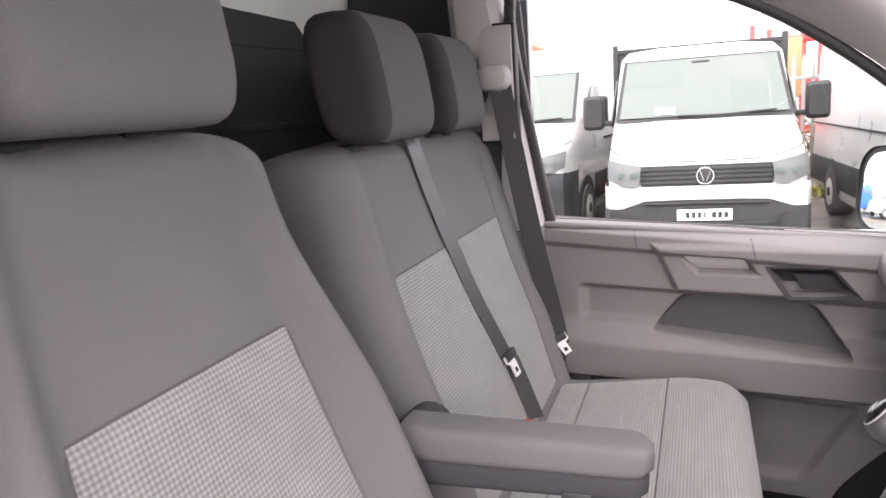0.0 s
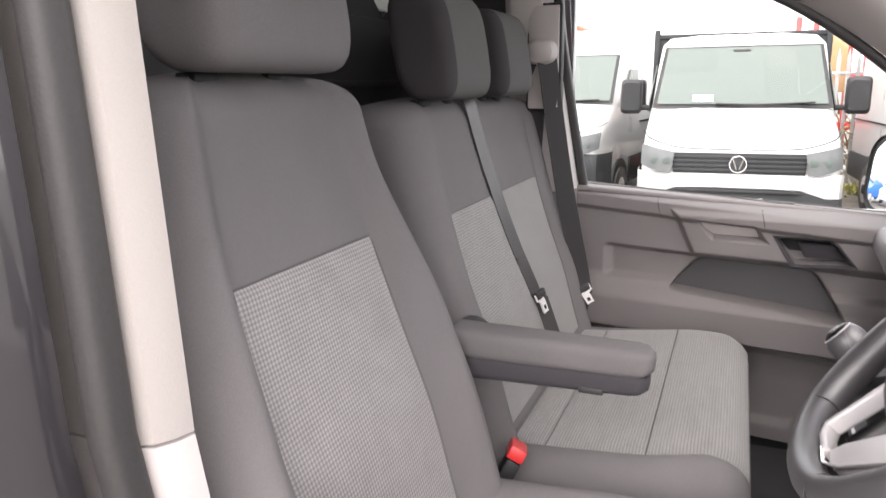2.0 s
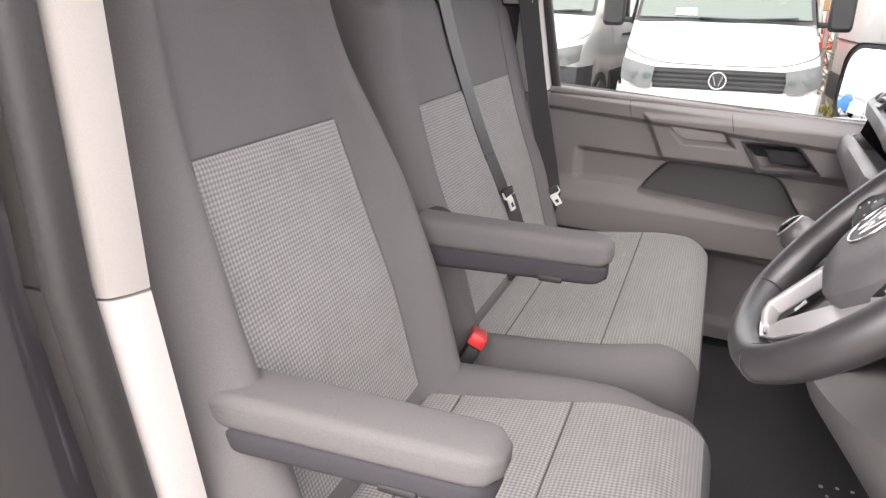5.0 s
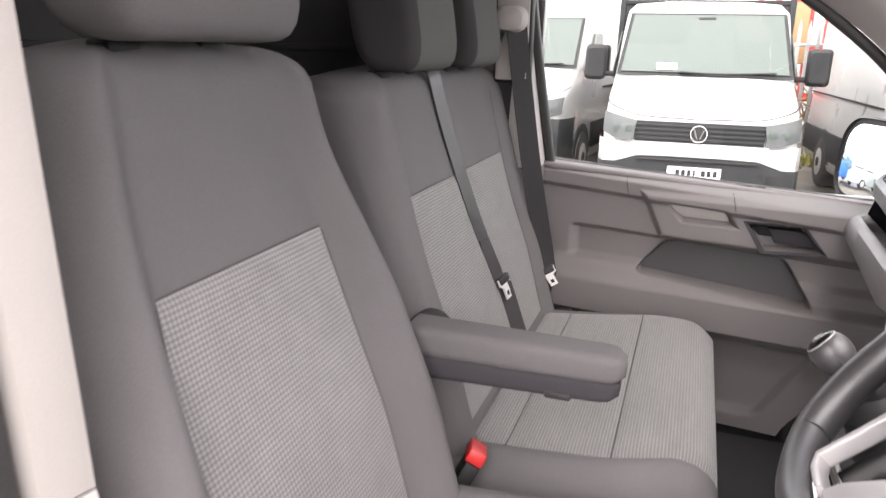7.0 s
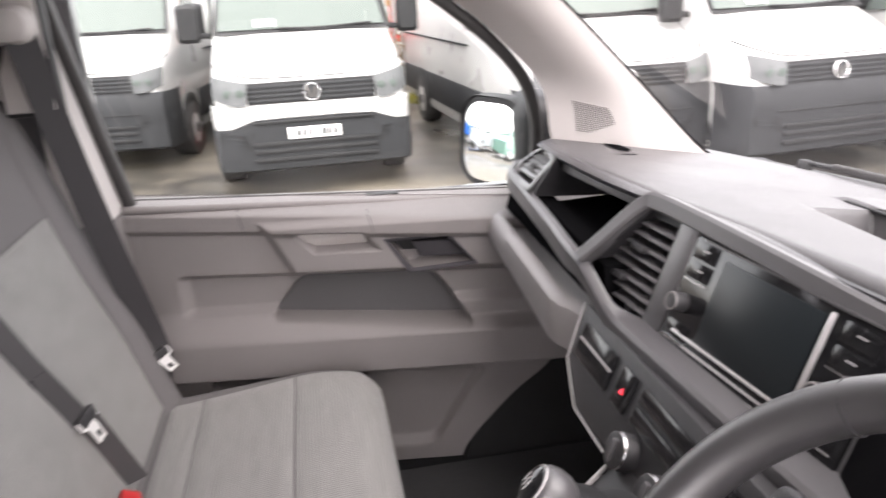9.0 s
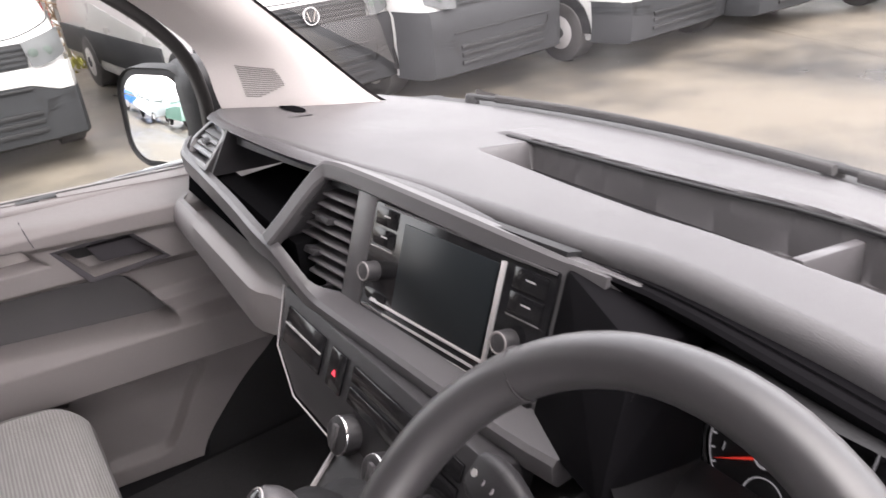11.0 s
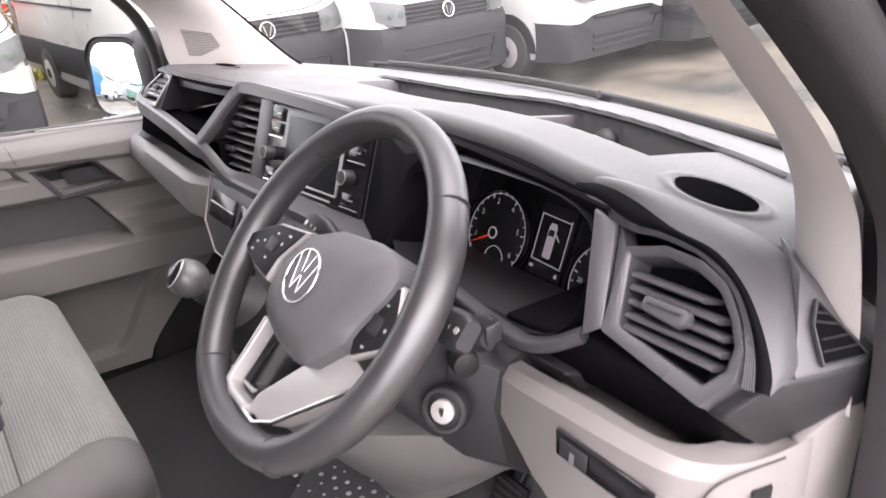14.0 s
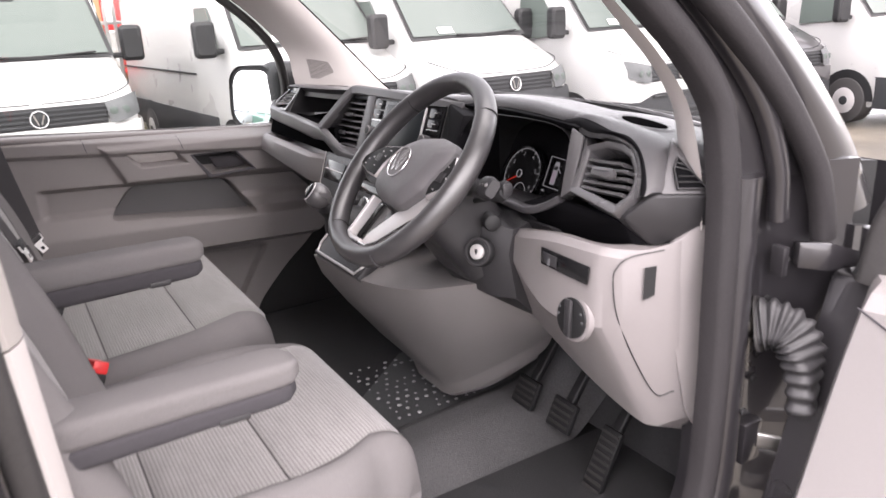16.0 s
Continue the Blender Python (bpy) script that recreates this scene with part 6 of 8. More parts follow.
def cluster():
    def oval(x, ya, yb, za, zb, tilt, n=28, q=0.55):
        out = []
        for k in range(n):
            a = 2 * math.pi * k / n
            c, s = math.cos(a), math.sin(a)
            y = (ya + yb) / 2 + (yb - ya) / 2 * math.copysign(abs(c) ** q, c)
            z = (za + zb) / 2 + (zb - za) / 2 * math.copysign(abs(s) ** q, s)
            out.append((x + tilt * (z - za), y, z))
        return out
    cl = part("instrument_binnacle", loft([oval(0.676, 0.600, 0.902, 1.520, 1.652, 0.42), oval(0.690, 0.604, 0.905, 1.515, 1.650, 0.40), oval(0.80, 0.610, 0.915, 1.474, 1.626, 0.42)], True, False), BLACK, dash, "hooded black instrument binnacle")
    part("dial_plate", prism(oval(0.799, 0.606, 0.920, 1.472, 1.630, 0.42), (0.01, 0, -0.004)), GLOSS_BLACK, cl)
    nrm, dn = Vector((-0.922, 0, 0.387)), Vector((-0.387, 0, -0.922))

    def cp(y, z, l=0.0):
        return Vector((0.799 + 0.42 * (z - 1.476), y, z)) + nrm * l
    def flat(name, pts, mat, parent, l=0.004, th=0.0008, label=""):
        return part(name, prism([cp(y, z, l) for y, z in pts], nrm * th), mat, parent, label)
    for yc, zc, r, marks, needle in ((0.852, 1.524, 0.053, "123456", 208), (0.668, 1.512, 0.054, "", 196)):
        d = part("dial", disc(cp(yc, zc, 0.001), nrm, r, 0.003, 40, 0.001), BLACK, cl, "round dial with a red needle")
        part("dial_rim", ring(cp(yc, zc, 0.006), nrm, r * 1.06, 0.003, 40, 8), GLOSS_BLACK, d)
        part("dial_scale", ring(cp(yc, zc, 0.0045), nrm, r * 0.95, 0.0006, 40, 5), WHITE_INK, d)
        for k in range(21):
            a = radians(225 - 270 * k / 20)
            q0, q1 = r * (0.80 if k % 4 == 0 else 0.86), r * 0.92
            w = 0.0007
            c, s = math.cos(a), math.sin(a)
            pts = [(yc - q0 * c - w * s, zc + q0 * s - w * c), (yc - q1 * c - w * s, zc + q1 * s - w * c), (yc - q1 * c + w * s, zc + q1 * s + w * c), (yc - q0 * c + w * s, zc + q0 * s + w * c)]
            flat("tick", pts, WHITE_INK, d)
        a = radians(needle)
        c, s = math.cos(a), math.sin(a)
        flat("needle", [(yc + 0.0015 * s, zc + 0.0015 * c), (yc - 0.0015 * s, zc - 0.0015 * c), (yc - r * 0.85 * c, zc + r * 0.85 * s)], RED_NEEDLE, d, 0.007)
        part("needle_hub", disc(cp(yc, zc, 0.005), nrm, 0.0075, 0.006, 20, 0.001), BLACK, d)
        part("hub_ring", ring(cp(yc, zc, 0.011), nrm, 0.0070, 0.0012, 20, 5), WHITE_INK, d)
        sub = (yc - 0.006, zc - 0.030)
        part("small_dial", ring(cp(*sub, 0.0048), nrm, 0.0165, 0.0007, 28, 5), WHITE_INK, d)
        flat("needle", [(sub[0] + 0.001, sub[1] + 0.001), (sub[0] - 0.001, sub[1] - 0.001), (sub[0] + 0.010, sub[1] - 0.009)], RED_NEEDLE, d, 0.007)
        if marks:
            for k, ch in enumerate(marks):
                a = radians(195 - 225 * k / 5)
                number(d, ch, cp(yc - r * 0.70 * math.cos(a), zc + r * 0.70 * math.sin(a), 0.005), 0.010, nrm)
        else:
            for k, ch in enumerate(("20", "40", "60", "80", "100")):
                a = radians(180 - 200 * k / 5)
                number(d, ch, cp(yc - r * 0.68 * math.cos(a), zc + r * 0.68 * math.sin(a), 0.005), 0.008, nrm)
    # middle display with the outline of a van, one door open
    disp = flat("display", [(0.787, 1.578), (0.733, 1.578), (0.733, 1.486), (0.787, 1.486)], GLOSS_BLACK, cl, 0.003, 0.001, "lit display with a van symbol")
    for a, b in (((0.784, 1.566), (0.736, 1.564)), ((0.784, 1.515), (0.736, 1.513))):
        flat("display_line", [a, b, (b[0], b[1] - 0.0012), (a[0], a[1] - 0.0012)], WHITE_INK, disp, 0.0045)
    for y in (0.784, 0.7372):
        flat("display_line", [(y, 1.566), (y - 0.0012, 1.566), (y - 0.0012, 1.514), (y, 1.514)], WHITE_INK, disp, 0.0045)
    flat("van_symbol", [(0.766, 1.558), (0.758, 1.558), (0.7558, 1.553), (0.7558, 1.521), (0.757, 1.519), (0.767, 1.519), (0.7682, 1.521), (0.7682, 1.553)], WHITE_INK, disp, 0.0045)
    flat("van_symbol_roof", [(0.7665, 1.542), (0.7575, 1.542), (0.757, 1.522), (0.767, 1.522)], SCREEN_PALE, disp, 0.0056)
    flat("van_symbol_glass", [(0.7658, 1.5505), (0.7582, 1.5505), (0.7575, 1.544), (0.7665, 1.544)], INK, disp, 0.0056)
    flat("door_symbol", [(0.7555, 1.548), (0.748, 1.541), (0.7488, 1.540), (0.7555, 1.5462)], WHITE_INK, disp, 0.0045)
    flat("status_mark", [(0.784, 1.508), (0.778, 1.508), (0.778, 1.505), (0.784, 1.505)], WHITE_INK, disp, 0.0045)
    flat("status_mark", [(0.742, 1.506), (0.738, 1.506), (0.738, 1.502), (0.742, 1.502)], WHITE_INK, disp, 0.0045)
    # sill below the dials
    part("binnacle_sill", hull([(0.678, 0.60, 1.502), (0.672, 0.95, 1.502), (0.80, 0.62, 1.462), (0.80, 0.93, 1.462), (0.70, 0.60, 1.47), (0.70, 0.95, 1.47), (0.82, 0.6, 1.45), (0.82, 0.95, 1.45)], 0.004), PLASTIC_DARK, dash)
    plate = part("sill_plate", hull([(0.735, 0.855, 1.492), (0.735, 0.775, 1.492), (0.812, 0.872, 1.466), (0.812, 0.80, 1.466), (0.728, 0.862, 1.470), (0.728, 0.768, 1.470), (0.816, 0.880, 1.45), (0.816, 0.795, 1.45)], 0.003), PLASTIC_DARK, dash)
    part("sill_button", prism([(0.752, 0.838, 1.4885), (0.752, 0.788, 1.4885), (0.776, 0.800, 1.4805), (0.776, 0.846, 1.4805)], (0, 0, 0.003), bevel=0.001), DASH_EDGE, plate)


def number(parent, text, at, size, nrm):
    cu = bpy.data.curves.new("figure", "FONT")
    cu.body, cu.size, cu.align_x, cu.align_y = text, size, "CENTER", "CENTER"
    ob = new("figure", cu)
    me = bpy.data.meshes.new_from_object(ob)
    bpy.data.objects.remove(ob)
    bpy.data.curves.remove(cu)
    n = Vector(nrm).normalized()
    xa = Vector((0, -1, 0))
    ya = n.cross(xa).normalized()
    m = Matrix.Translation(at) @ Matrix((xa, ya, n)).transposed().to_4x4()
    bm = bmesh.new()
    bm.from_mesh(me)
    bm.transform(m)
    bpy.data.meshes.remove(me)
    o = part("figure", bm, WHITE_INK, parent)
    return o


cluster()


def driver_vent():
    corner = Vector((0.719, 0.565, 1.623))
    across, down, nrm = Vector((-0.196, -0.976, -0.098)).normalized(), Vector((-0.580, 0.196, -0.791)), Vector((-0.791, 0.098, 0.604))

    def vp(u, v, l=0.0):
        return corner + across * u + down * v + nrm * l
    inner = [(0.0, 0.001), (0.031, -0.014), (0.063, -0.018), (0.089, -0.014), (0.109, -0.002), (0.126, 0.014), (0.131, 0.031), (0.123, 0.050), (0.031, 0.054)]
    outer = [(-0.008, -0.003), (0.028, -0.022), (0.064, -0.027), (0.095, -0.022), (0.118, -0.007), (0.137, 0.012), (0.144, 0.034), (0.133, 0.064), (0.021, 0.067)]
    v = part("driver_vent", frame_ring([vp(a, b, 0.002) for a, b in outer], [vp(a, b, -0.003) for a, b in inner], nrm * -0.036, bevel=0.002), VENT, dash, "angular air vent with louvres")
    # black sheet for the shade behind the louvres
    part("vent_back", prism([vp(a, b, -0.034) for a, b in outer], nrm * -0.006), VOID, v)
    left = [(0.012, 0.013), (0.018, 0.0225), (0.025, 0.033), (0.030, 0.0435), (0.035, 0.0525)]
    right = [(0.084, -0.002), (0.104, 0.005), (0.115, 0.014), (0.122, 0.024), (0.122, 0.036)]
    for k, ((u0, v0), (u1, v1)) in enumerate(zip(left, right)):
        rows = []
        for t in lin(0, 1, 9):
            e = 0.55 + 0.45 * math.sin(math.pi * min(1.0, max(0.0, 0.5 * min(t, 1 - t) / 0.10)))
            u, w = u0 + (u1 - u0) * t, v0 + (v1 - v0) * t
            f = -0.001 - 0.004 * (1 - e)
            rows.append([vp(u, w - 0.0075, -0.026), vp(u, w - 0.0032, f - 0.002), vp(u, w - 0.0010, f + 0.0005), vp(u, w + 0.0018, f), vp(u, w + 0.0026, f - 0.003), vp(u, w - 0.0035, -0.026)])
        part("louvre", loft(rows), PLASTIC_MID, v, sharp=40)
    tab = [(0.043, 0.0195), (0.083, 0.0105), (0.0885, 0.014), (0.0885, 0.021), (0.084, 0.0275), (0.050, 0.0315), (0.044, 0.0275)]
    t = part("vent_tab", prism([vp(a, b, -0.004) for a, b in tab], nrm * 0.012, bevel=0.003), PLASTIC_MID, v, "slide that turns the louvres")
    part("tab_groove", prism([vp(0.050, 0.0235, 0.0082), vp(0.082, 0.0165, 0.0082), vp(0.082, 0.0185, 0.0082), vp(0.050, 0.0255, 0.0082)], nrm * 0.0006), PLASTIC_DARK, t)
    # flat post between dials and vent, and the bevel that leads into the vent
    top_in, top_out, low_out, low_in = Vector((0.727, 0.613, 1.650)), Vector((0.736, 0.592, 1.640)), Vector((0.682, 0.561, 1.566)), Vector((0.676, 0.580, 1.552))
    back = Vector((0.030, 0.010, -0.010))
    part("binnacle_post", prism([top_in, top_out, low_out, low_in], back, bevel=0.003), VENT, dash, "flat grey post beside the dials")
    part("vent_cheek", prism([top_out + Vector((0.002, -0.001, -0.003)), vp(-0.004, 0.0, 0.0), vp(0.027, 0.060, 0.0), low_out + Vector((0.002, -0.001, 0.001))], back, bevel=0.0015), PLASTIC_MID, dash)
    part("binnacle_lip", sweep(smooth_path([tuple(low_in + Vector((0.004, 0.0, 0.0))), (0.668, 0.606, 1.536), (0.662, 0.636, 1.527), (0.664, 0.68, 1.527), (0.668, 0.74, 1.532), (0.672, 0.80, 1.540)], 30), rounded(0.018, 0.012, 0.004), (0, 0, 1)), DASH_EDGE, dash, "dark lower edge of the dial housing")
    # padded brow that sweeps round the vent: dark step, fine ribs, soft edge
    b_in = [vp(a, b, 0.002) for a, b in ((-0.012, -0.0165), (0.016, -0.0235), (0.057, -0.0285), (0.094, -0.0225), (0.119, -0.008), (0.138, 0.012), (0.151, 0.034))]
    b_mid = [vp(a, b, 0.006) for a, b in ((-0.014, -0.0225), (0.022, -0.029), (0.064, -0.032), (0.101, -0.025), (0.129, -0.008), (0.150, 0.012), (0.163, 0.030))]
    b_out = [vp(a, b, 0.008) for a, b in ((-0.018, -0.0305), (0.030, -0.0365), (0.074, -0.038), (0.111, -0.027), (0.142, -0.008), (0.166, 0.013), (0.174, 0.026))]
    b_in[:0] = [Vector((0.742, 0.66, 1.643)), Vector((0.7340, 0.62, 1.646))]
    b_mid[:0] = [Vector((0.750, 0.66, 1.648)), Vector((0.7410, 0.62, 1.652))]
    b_out[:0] = [Vector((0.762, 0.66, 1.655)), Vector((0.7520, 0.62, 1.6615))]
    b_out[2] = Vector((0.745, 0.582, 1.6590))
    part("vent_brow", strip_between([tuple(p) for p in b_in], [tuple(p) for p in b_mid], 0.0, inward=tuple(nrm)), PLASTIC_DARK, dash, "ribbed dark brow round the vent")
    part("vent_brow", strip_between([tuple(p) for p in b_mid], [tuple(p) for p in b_out], 0.003, inward=tuple(nrm)), BROW, dash, "black band round the vent")
    for k in range(5):
        line = [p.lerp(q, 0.12 + 0.19 * k) for p, q in zip(b_in[2:], b_mid[2:])]
        part("brow_rib", sweep(smooth_path([tuple(p) for p in line], 40), circle(0.0004, 6)), VENT, dash)
    b_back = [Vector(p) for p in ((0.776, 0.660, 1.657), (0.767, 0.620, 1.6645), (0.765, 0.585, 1.665), (0.765, 0.540, 1.662), (0.767, 0.496, 1.654), (0.768, 0.464, 1.645), (0.752, 0.437, 1.633), (0.715, 0.409, 1.600), (0.705, 0.404, 1.588))]
    part("vent_brow", strip_between([tuple(p) for p in b_out], [tuple(p) for p in b_back], 0.005, inward=(-0.5, -0.3, 0.8)), PLASTIC_TOP, dash, "soft padded edge round the vent")
    # corner pod: end plate with the demister vent, heavy chamfered block below
    ridge, tip, heel = Vector((0.741, 0.431, 1.647)), Vector((0.765, 0.381, 1.581)), Vector((0.694, 0.401, 1.588))
    part("corner_plate", hull([ridge, tip, heel, ridge + Vector((0.06, 0.05, -0.005)), tip + Vector((0.05, 0.02, 0)), heel + Vector((0.06, 0.06, 0))], 0.0025), PLASTIC_TOP, dash, "dark end plate of the dashboard")
    part("corner_pod", hull([(0.681, 0.406, 1.589), (0.657, 0.430, 1.558), (0.668, 0.452, 1.549), (0.708, 0.424, 1.508), (0.766, 0.380, 1.580), (0.782, 0.386, 1.528), (0.80, 0.46, 1.60), (0.80, 0.46, 1.52), (0.712, 0.475, 1.522), (0.70, 0.47, 1.56)], 0.005, 3), PLASTIC_DARK, dash, "dark chamfered corner pod of the dashboard")
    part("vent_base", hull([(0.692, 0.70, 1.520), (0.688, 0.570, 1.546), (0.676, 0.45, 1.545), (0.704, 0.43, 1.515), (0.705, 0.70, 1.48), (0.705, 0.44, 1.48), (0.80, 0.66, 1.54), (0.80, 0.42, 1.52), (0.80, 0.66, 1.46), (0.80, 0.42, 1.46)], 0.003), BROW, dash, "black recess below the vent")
    out = (tip - ridge).cross(heel - ridge).normalized()
    out = out if out.x < 0 else -out
    tri = [ridge * a + heel * b + tip * c for a, b, c in ((0.66, 0.17, 0.17), (0.10, 0.06, 0.84), (0.10, 0.62, 0.28), (0.46, 0.40, 0.14))]
    tri = [p + out * 0.003 for p in tri]
    sv = part("side_demister", prism(tri, out * 0.002), VOID, dash, "triangular side demister vent")
    rim = [sum(tri, Vector()) / 4 + (p - sum(tri, Vector()) / 4) * 1.14 for p in tri]
    part("vent_rim", frame_ring(rim, tri, out * 0.004, bevel=0.001), PLASTIC_DARK, sv)
    for k in range(4):
        t = 0.2 + 0.2 * k
        a, b = tri[0].lerp(tri[1], t), tri[0].lerp(tri[2], t) if t > 0.4 else tri[0].lerp(tri[3], t * 2)
        part("louvre", prism([a + out * 0.002, b + out * 0.002, b + out * 0.002 + Vector((0, 0, -0.0016)), a + out * 0.002 + Vector((0, 0, -0.0016))], out * 0.002), PLASTIC_DARK, sv)


driver_vent()


def driver_lower():
    secs = [(0.686, [(0.70, 1.492), (0.690, 1.487), (0.682, 1.476), (0.668, 1.445), (0.690, 1.37), (0.78, 1.36)]),
            (0.665, [(0.70, 1.496), (0.664, 1.489), (0.654, 1.478), (0.650, 1.44), (0.690, 1.335), (0.78, 1.33)]),
            (0.55, [(0.705, 1.512), (0.644, 1.511), (0.632, 1.502), (0.622, 1.40), (0.710, 1.262), (0.79, 1.25)]),
            (0.47, [(0.71, 1.513), (0.645, 1.514), (0.633, 1.506), (0.626, 1.40), (0.732, 1.218), (0.80, 1.19)]),
            (0.440, [(0.715, 1.510), (0.658, 1.512), (0.648, 1.502), (0.645, 1.40), (0.745, 1.21), (0.80, 1.185)]),
            (0.418, [(0.735, 1.512), (0.690, 1.510), (0.681, 1.498), (0.681, 1.40), (0.762, 1.222), (0.81, 1.195)]),
            (0.400, [(0.77, 1.525), (0.736, 1.518), (0.730, 1.505), (0.730, 1.40), (0.785, 1.235), (0.82, 1.205)])]
    rings_ = []
    for y, pr in secs:
        x1, z1 = pr[1]
        rings_.append([(x1 + 0.016 + 0.06 * step01(0.452, 0.43, y), y, z1 - 0.002)] + [(x, y, z) for x, z in pr[1:]] + [(0.85, y, 1.28), (0.85, y, 1.42), (x1 + 0.03, y, z1 - 0.05)])
    lines = [smooth_path(col, 48) for col in zip(*rings_)]
    part("lower_panel", loft([list(r) for r in zip(*lines)]), PLASTIC_SILVER, dash, "pale silver-grey lower panel beside the column", sharp=24)
    part("end_cover", prism([(0.724, 0.405, 1.515), (0.775, 0.386, 1.545), (0.800, 0.384, 1.50), (0.802, 0.384, 1.22), (0.775, 0.392, 1.225), (0.764, 0.398, 1.25), (0.722, 0.406, 1.42)], (0.01, 0.012, 0), bevel=0.003), PLASTIC_SILVER, dash, "pale end cover of the dashboard")
    part("end_slot", prism([(0.6830, 0.4125, 1.486), (0.6990, 0.4065, 1.487), (0.6980, 0.407, 1.446), (0.6820, 0.413, 1.440)], (0.010, 0.010, 0)), BLACK, dash, "black cover in the end panel")
    part("panel_gap", sweep(smooth_path([(0.712, 0.4065, 1.508), (0.668, 0.4235, 1.503), (0.653, 0.4325, 1.490), (0.648, 0.4355, 1.467), (0.660, 0.4305, 1.40), (0.722, 0.4225, 1.284), (0.750, 0.4075, 1.282)], 50), circle(0.0009, 6)), PLASTIC_DARK, dash)
    sw = part("switch_blank", prism([(0.6285, 0.560, 1.492), (0.6285, 0.458, 1.488), (0.6265, 0.460, 1.462), (0.6265, 0.558, 1.467)], (-0.004, 0, 0), bevel=0.0015), GLOSS_BLACK, dash, "black switch panel")
    part("switch", prism([(0.624, 0.553, 1.487), (0.624, 0.522, 1.486), (0.6222, 0.522, 1.470), (0.6222, 0.552, 1.471)], (-0.002, 0, 0), bevel=0.001), PLASTIC_DARK, sw)
    part("switch_mark", prism([(0.6215, 0.540, 1.480), (0.6215, 0.535, 1.480), (0.6202, 0.535, 1.470), (0.6202, 0.540, 1.470)], (-0.001, 0, 0)), WHITE_INK, sw)
    bez = part("light_switch", disc((0.632, 0.488, 1.403), (-0.93, 0, 0.12), 0.0355, 0.009, 32, 0.004), PLASTIC_SILVER, dash, "round headlight switch")
    part("switch_face", disc((0.6225, 0.488, 1.4045), (-0.93, 0, 0.12), 0.0295, 0.003, 32, 0.001), BLACK, bez)
    part("switch_grip", prism([(0.6200, 0.494, 1.433), (0.6200, 0.482, 1.433), (0.6175, 0.482, 1.378), (0.6175, 0.494, 1.378)], (-0.007, 0, 0.001), bevel=0.002), PLASTIC_DARK, bez)
    for a in (150, 180, 210, 30, 0):
        c, s = math.cos(radians(a)), math.sin(radians(a))
        part("switch_mark", disc((0.6190, 0.488 - 0.025 * c, 1.4053 + 0.025 * s), (-0.93, 0, 0.12), 0.0022, 0.001, 8), WHITE_INK, bez)
    # dark surround of the column with the key lock
    secs = [(0.93, [(0.72, 1.515), (0.640, 1.50), (0.625, 1.45), (0.64, 1.40), (0.74, 1.34)]), (0.80, [(0.72, 1.515), (0.610, 1.495), (0.596, 1.44), (0.62, 1.375), (0.72, 1.33)]),
            (0.70, [(0.72, 1.515), (0.620, 1.50), (0.608, 1.45), (0.630, 1.37), (0.70, 1.325)]), (0.66, [(0.72, 1.505), (0.650, 1.49), (0.640, 1.45), (0.655, 1.37), (0.705, 1.322)])]
    part("column_surround", loft([[(x, y, z) for x, z in pr] + [(0.80, y, 1.36), (0.80, y, 1.50)] for y, pr in secs]), PLASTIC_DARK, dash, "dark plastic surround of the steering column", sharp=30)
    key = part("key_lock", disc((0.604, 0.684, 1.456), (-0.85, -0.42, 0.3), 0.024, 0.014, 28, 0.005), BLACK, dash, "ignition lock with a steel barrel")
    part("lock_ring", ring((0.592, 0.678, 1.4605), (-0.85, -0.42, 0.3), 0.0205, 0.003, 28, 6), PLASTIC_DARK, key)
    part("lock_barrel", disc((0.593, 0.6785, 1.4602), (-0.85, -0.42, 0.3), 0.012, 0.006, 20, 0.001), SATIN, key)
    part("key_slot", box((0.5865, 0.674, 1.458), (0.5895, 0.678, 1.466)), BLACK, key)
    # knee panel and gear plinth
    knee = [((0.518, 1.215, 1.332), (0.522, 0.99, 1.338), (0.640, 0.700, 1.392)), ((0.530, 1.205, 1.290), (0.540, 0.99, 1.290), (0.665, 0.695, 1.362)), ((0.572, 1.180, 1.222), (0.595, 0.995, 1.215), (0.720, 0.700, 1.305)),
            ((0.640, 1.160, 1.130), (0.668, 1.005, 1.112), (0.778, 0.765, 1.228)), ((0.706, 1.145, 1.052), (0.728, 1.02, 1.036), (0.828, 0.850, 1.158)), ((0.712, 1.143, 1.044), (0.734, 1.022, 1.028), (0.834, 0.856, 1.150)),
            ((0.722, 1.138, 1.010), (0.740, 1.030, 0.998), (0.846, 0.872, 1.118)), ((0.736, 1.130, 0.998), (0.754, 1.034, 0.988), (0.858, 0.880, 1.106)), ((0.80, 1.130, 0.990), (0.815, 1.03, 0.985), (0.89, 0.90, 1.095))]
    cols = [smooth_path([r[0], Vector(r[0]).lerp(Vector(r[1]), 0.5) + Vector((-0.004, 0, 0.0)), r[1], Vector(r[1]).lerp(Vector(r[2]), 0.5) + Vector((-0.022, 0, -0.012)), r[2]], 25) for r in knee]
    part("knee_panel", loft([[Vector((0.86, c[0].y, c[0].z + 0.02))] + c + [Vector((0.90, c[-1].y, c[-1].z + 0.02))] for c in cols]), PLASTIC_LIGHT, dash, "pale grey knee panel below the column", sharp=32)
    pl = part("gear_plinth", hull([(0.515, 0.985, 1.342), (0.515, 1.205, 1.342), (0.64, 0.985, 1.452), (0.64, 1.215, 1.452), (0.53, 0.985, 1.325), (0.53, 1.205, 1.325), (0.66, 0.985, 1.43), (0.66, 1.215, 1.43)], 0.005), PLASTIC_DARK, dash, "black gear lever plinth with a chrome rim")
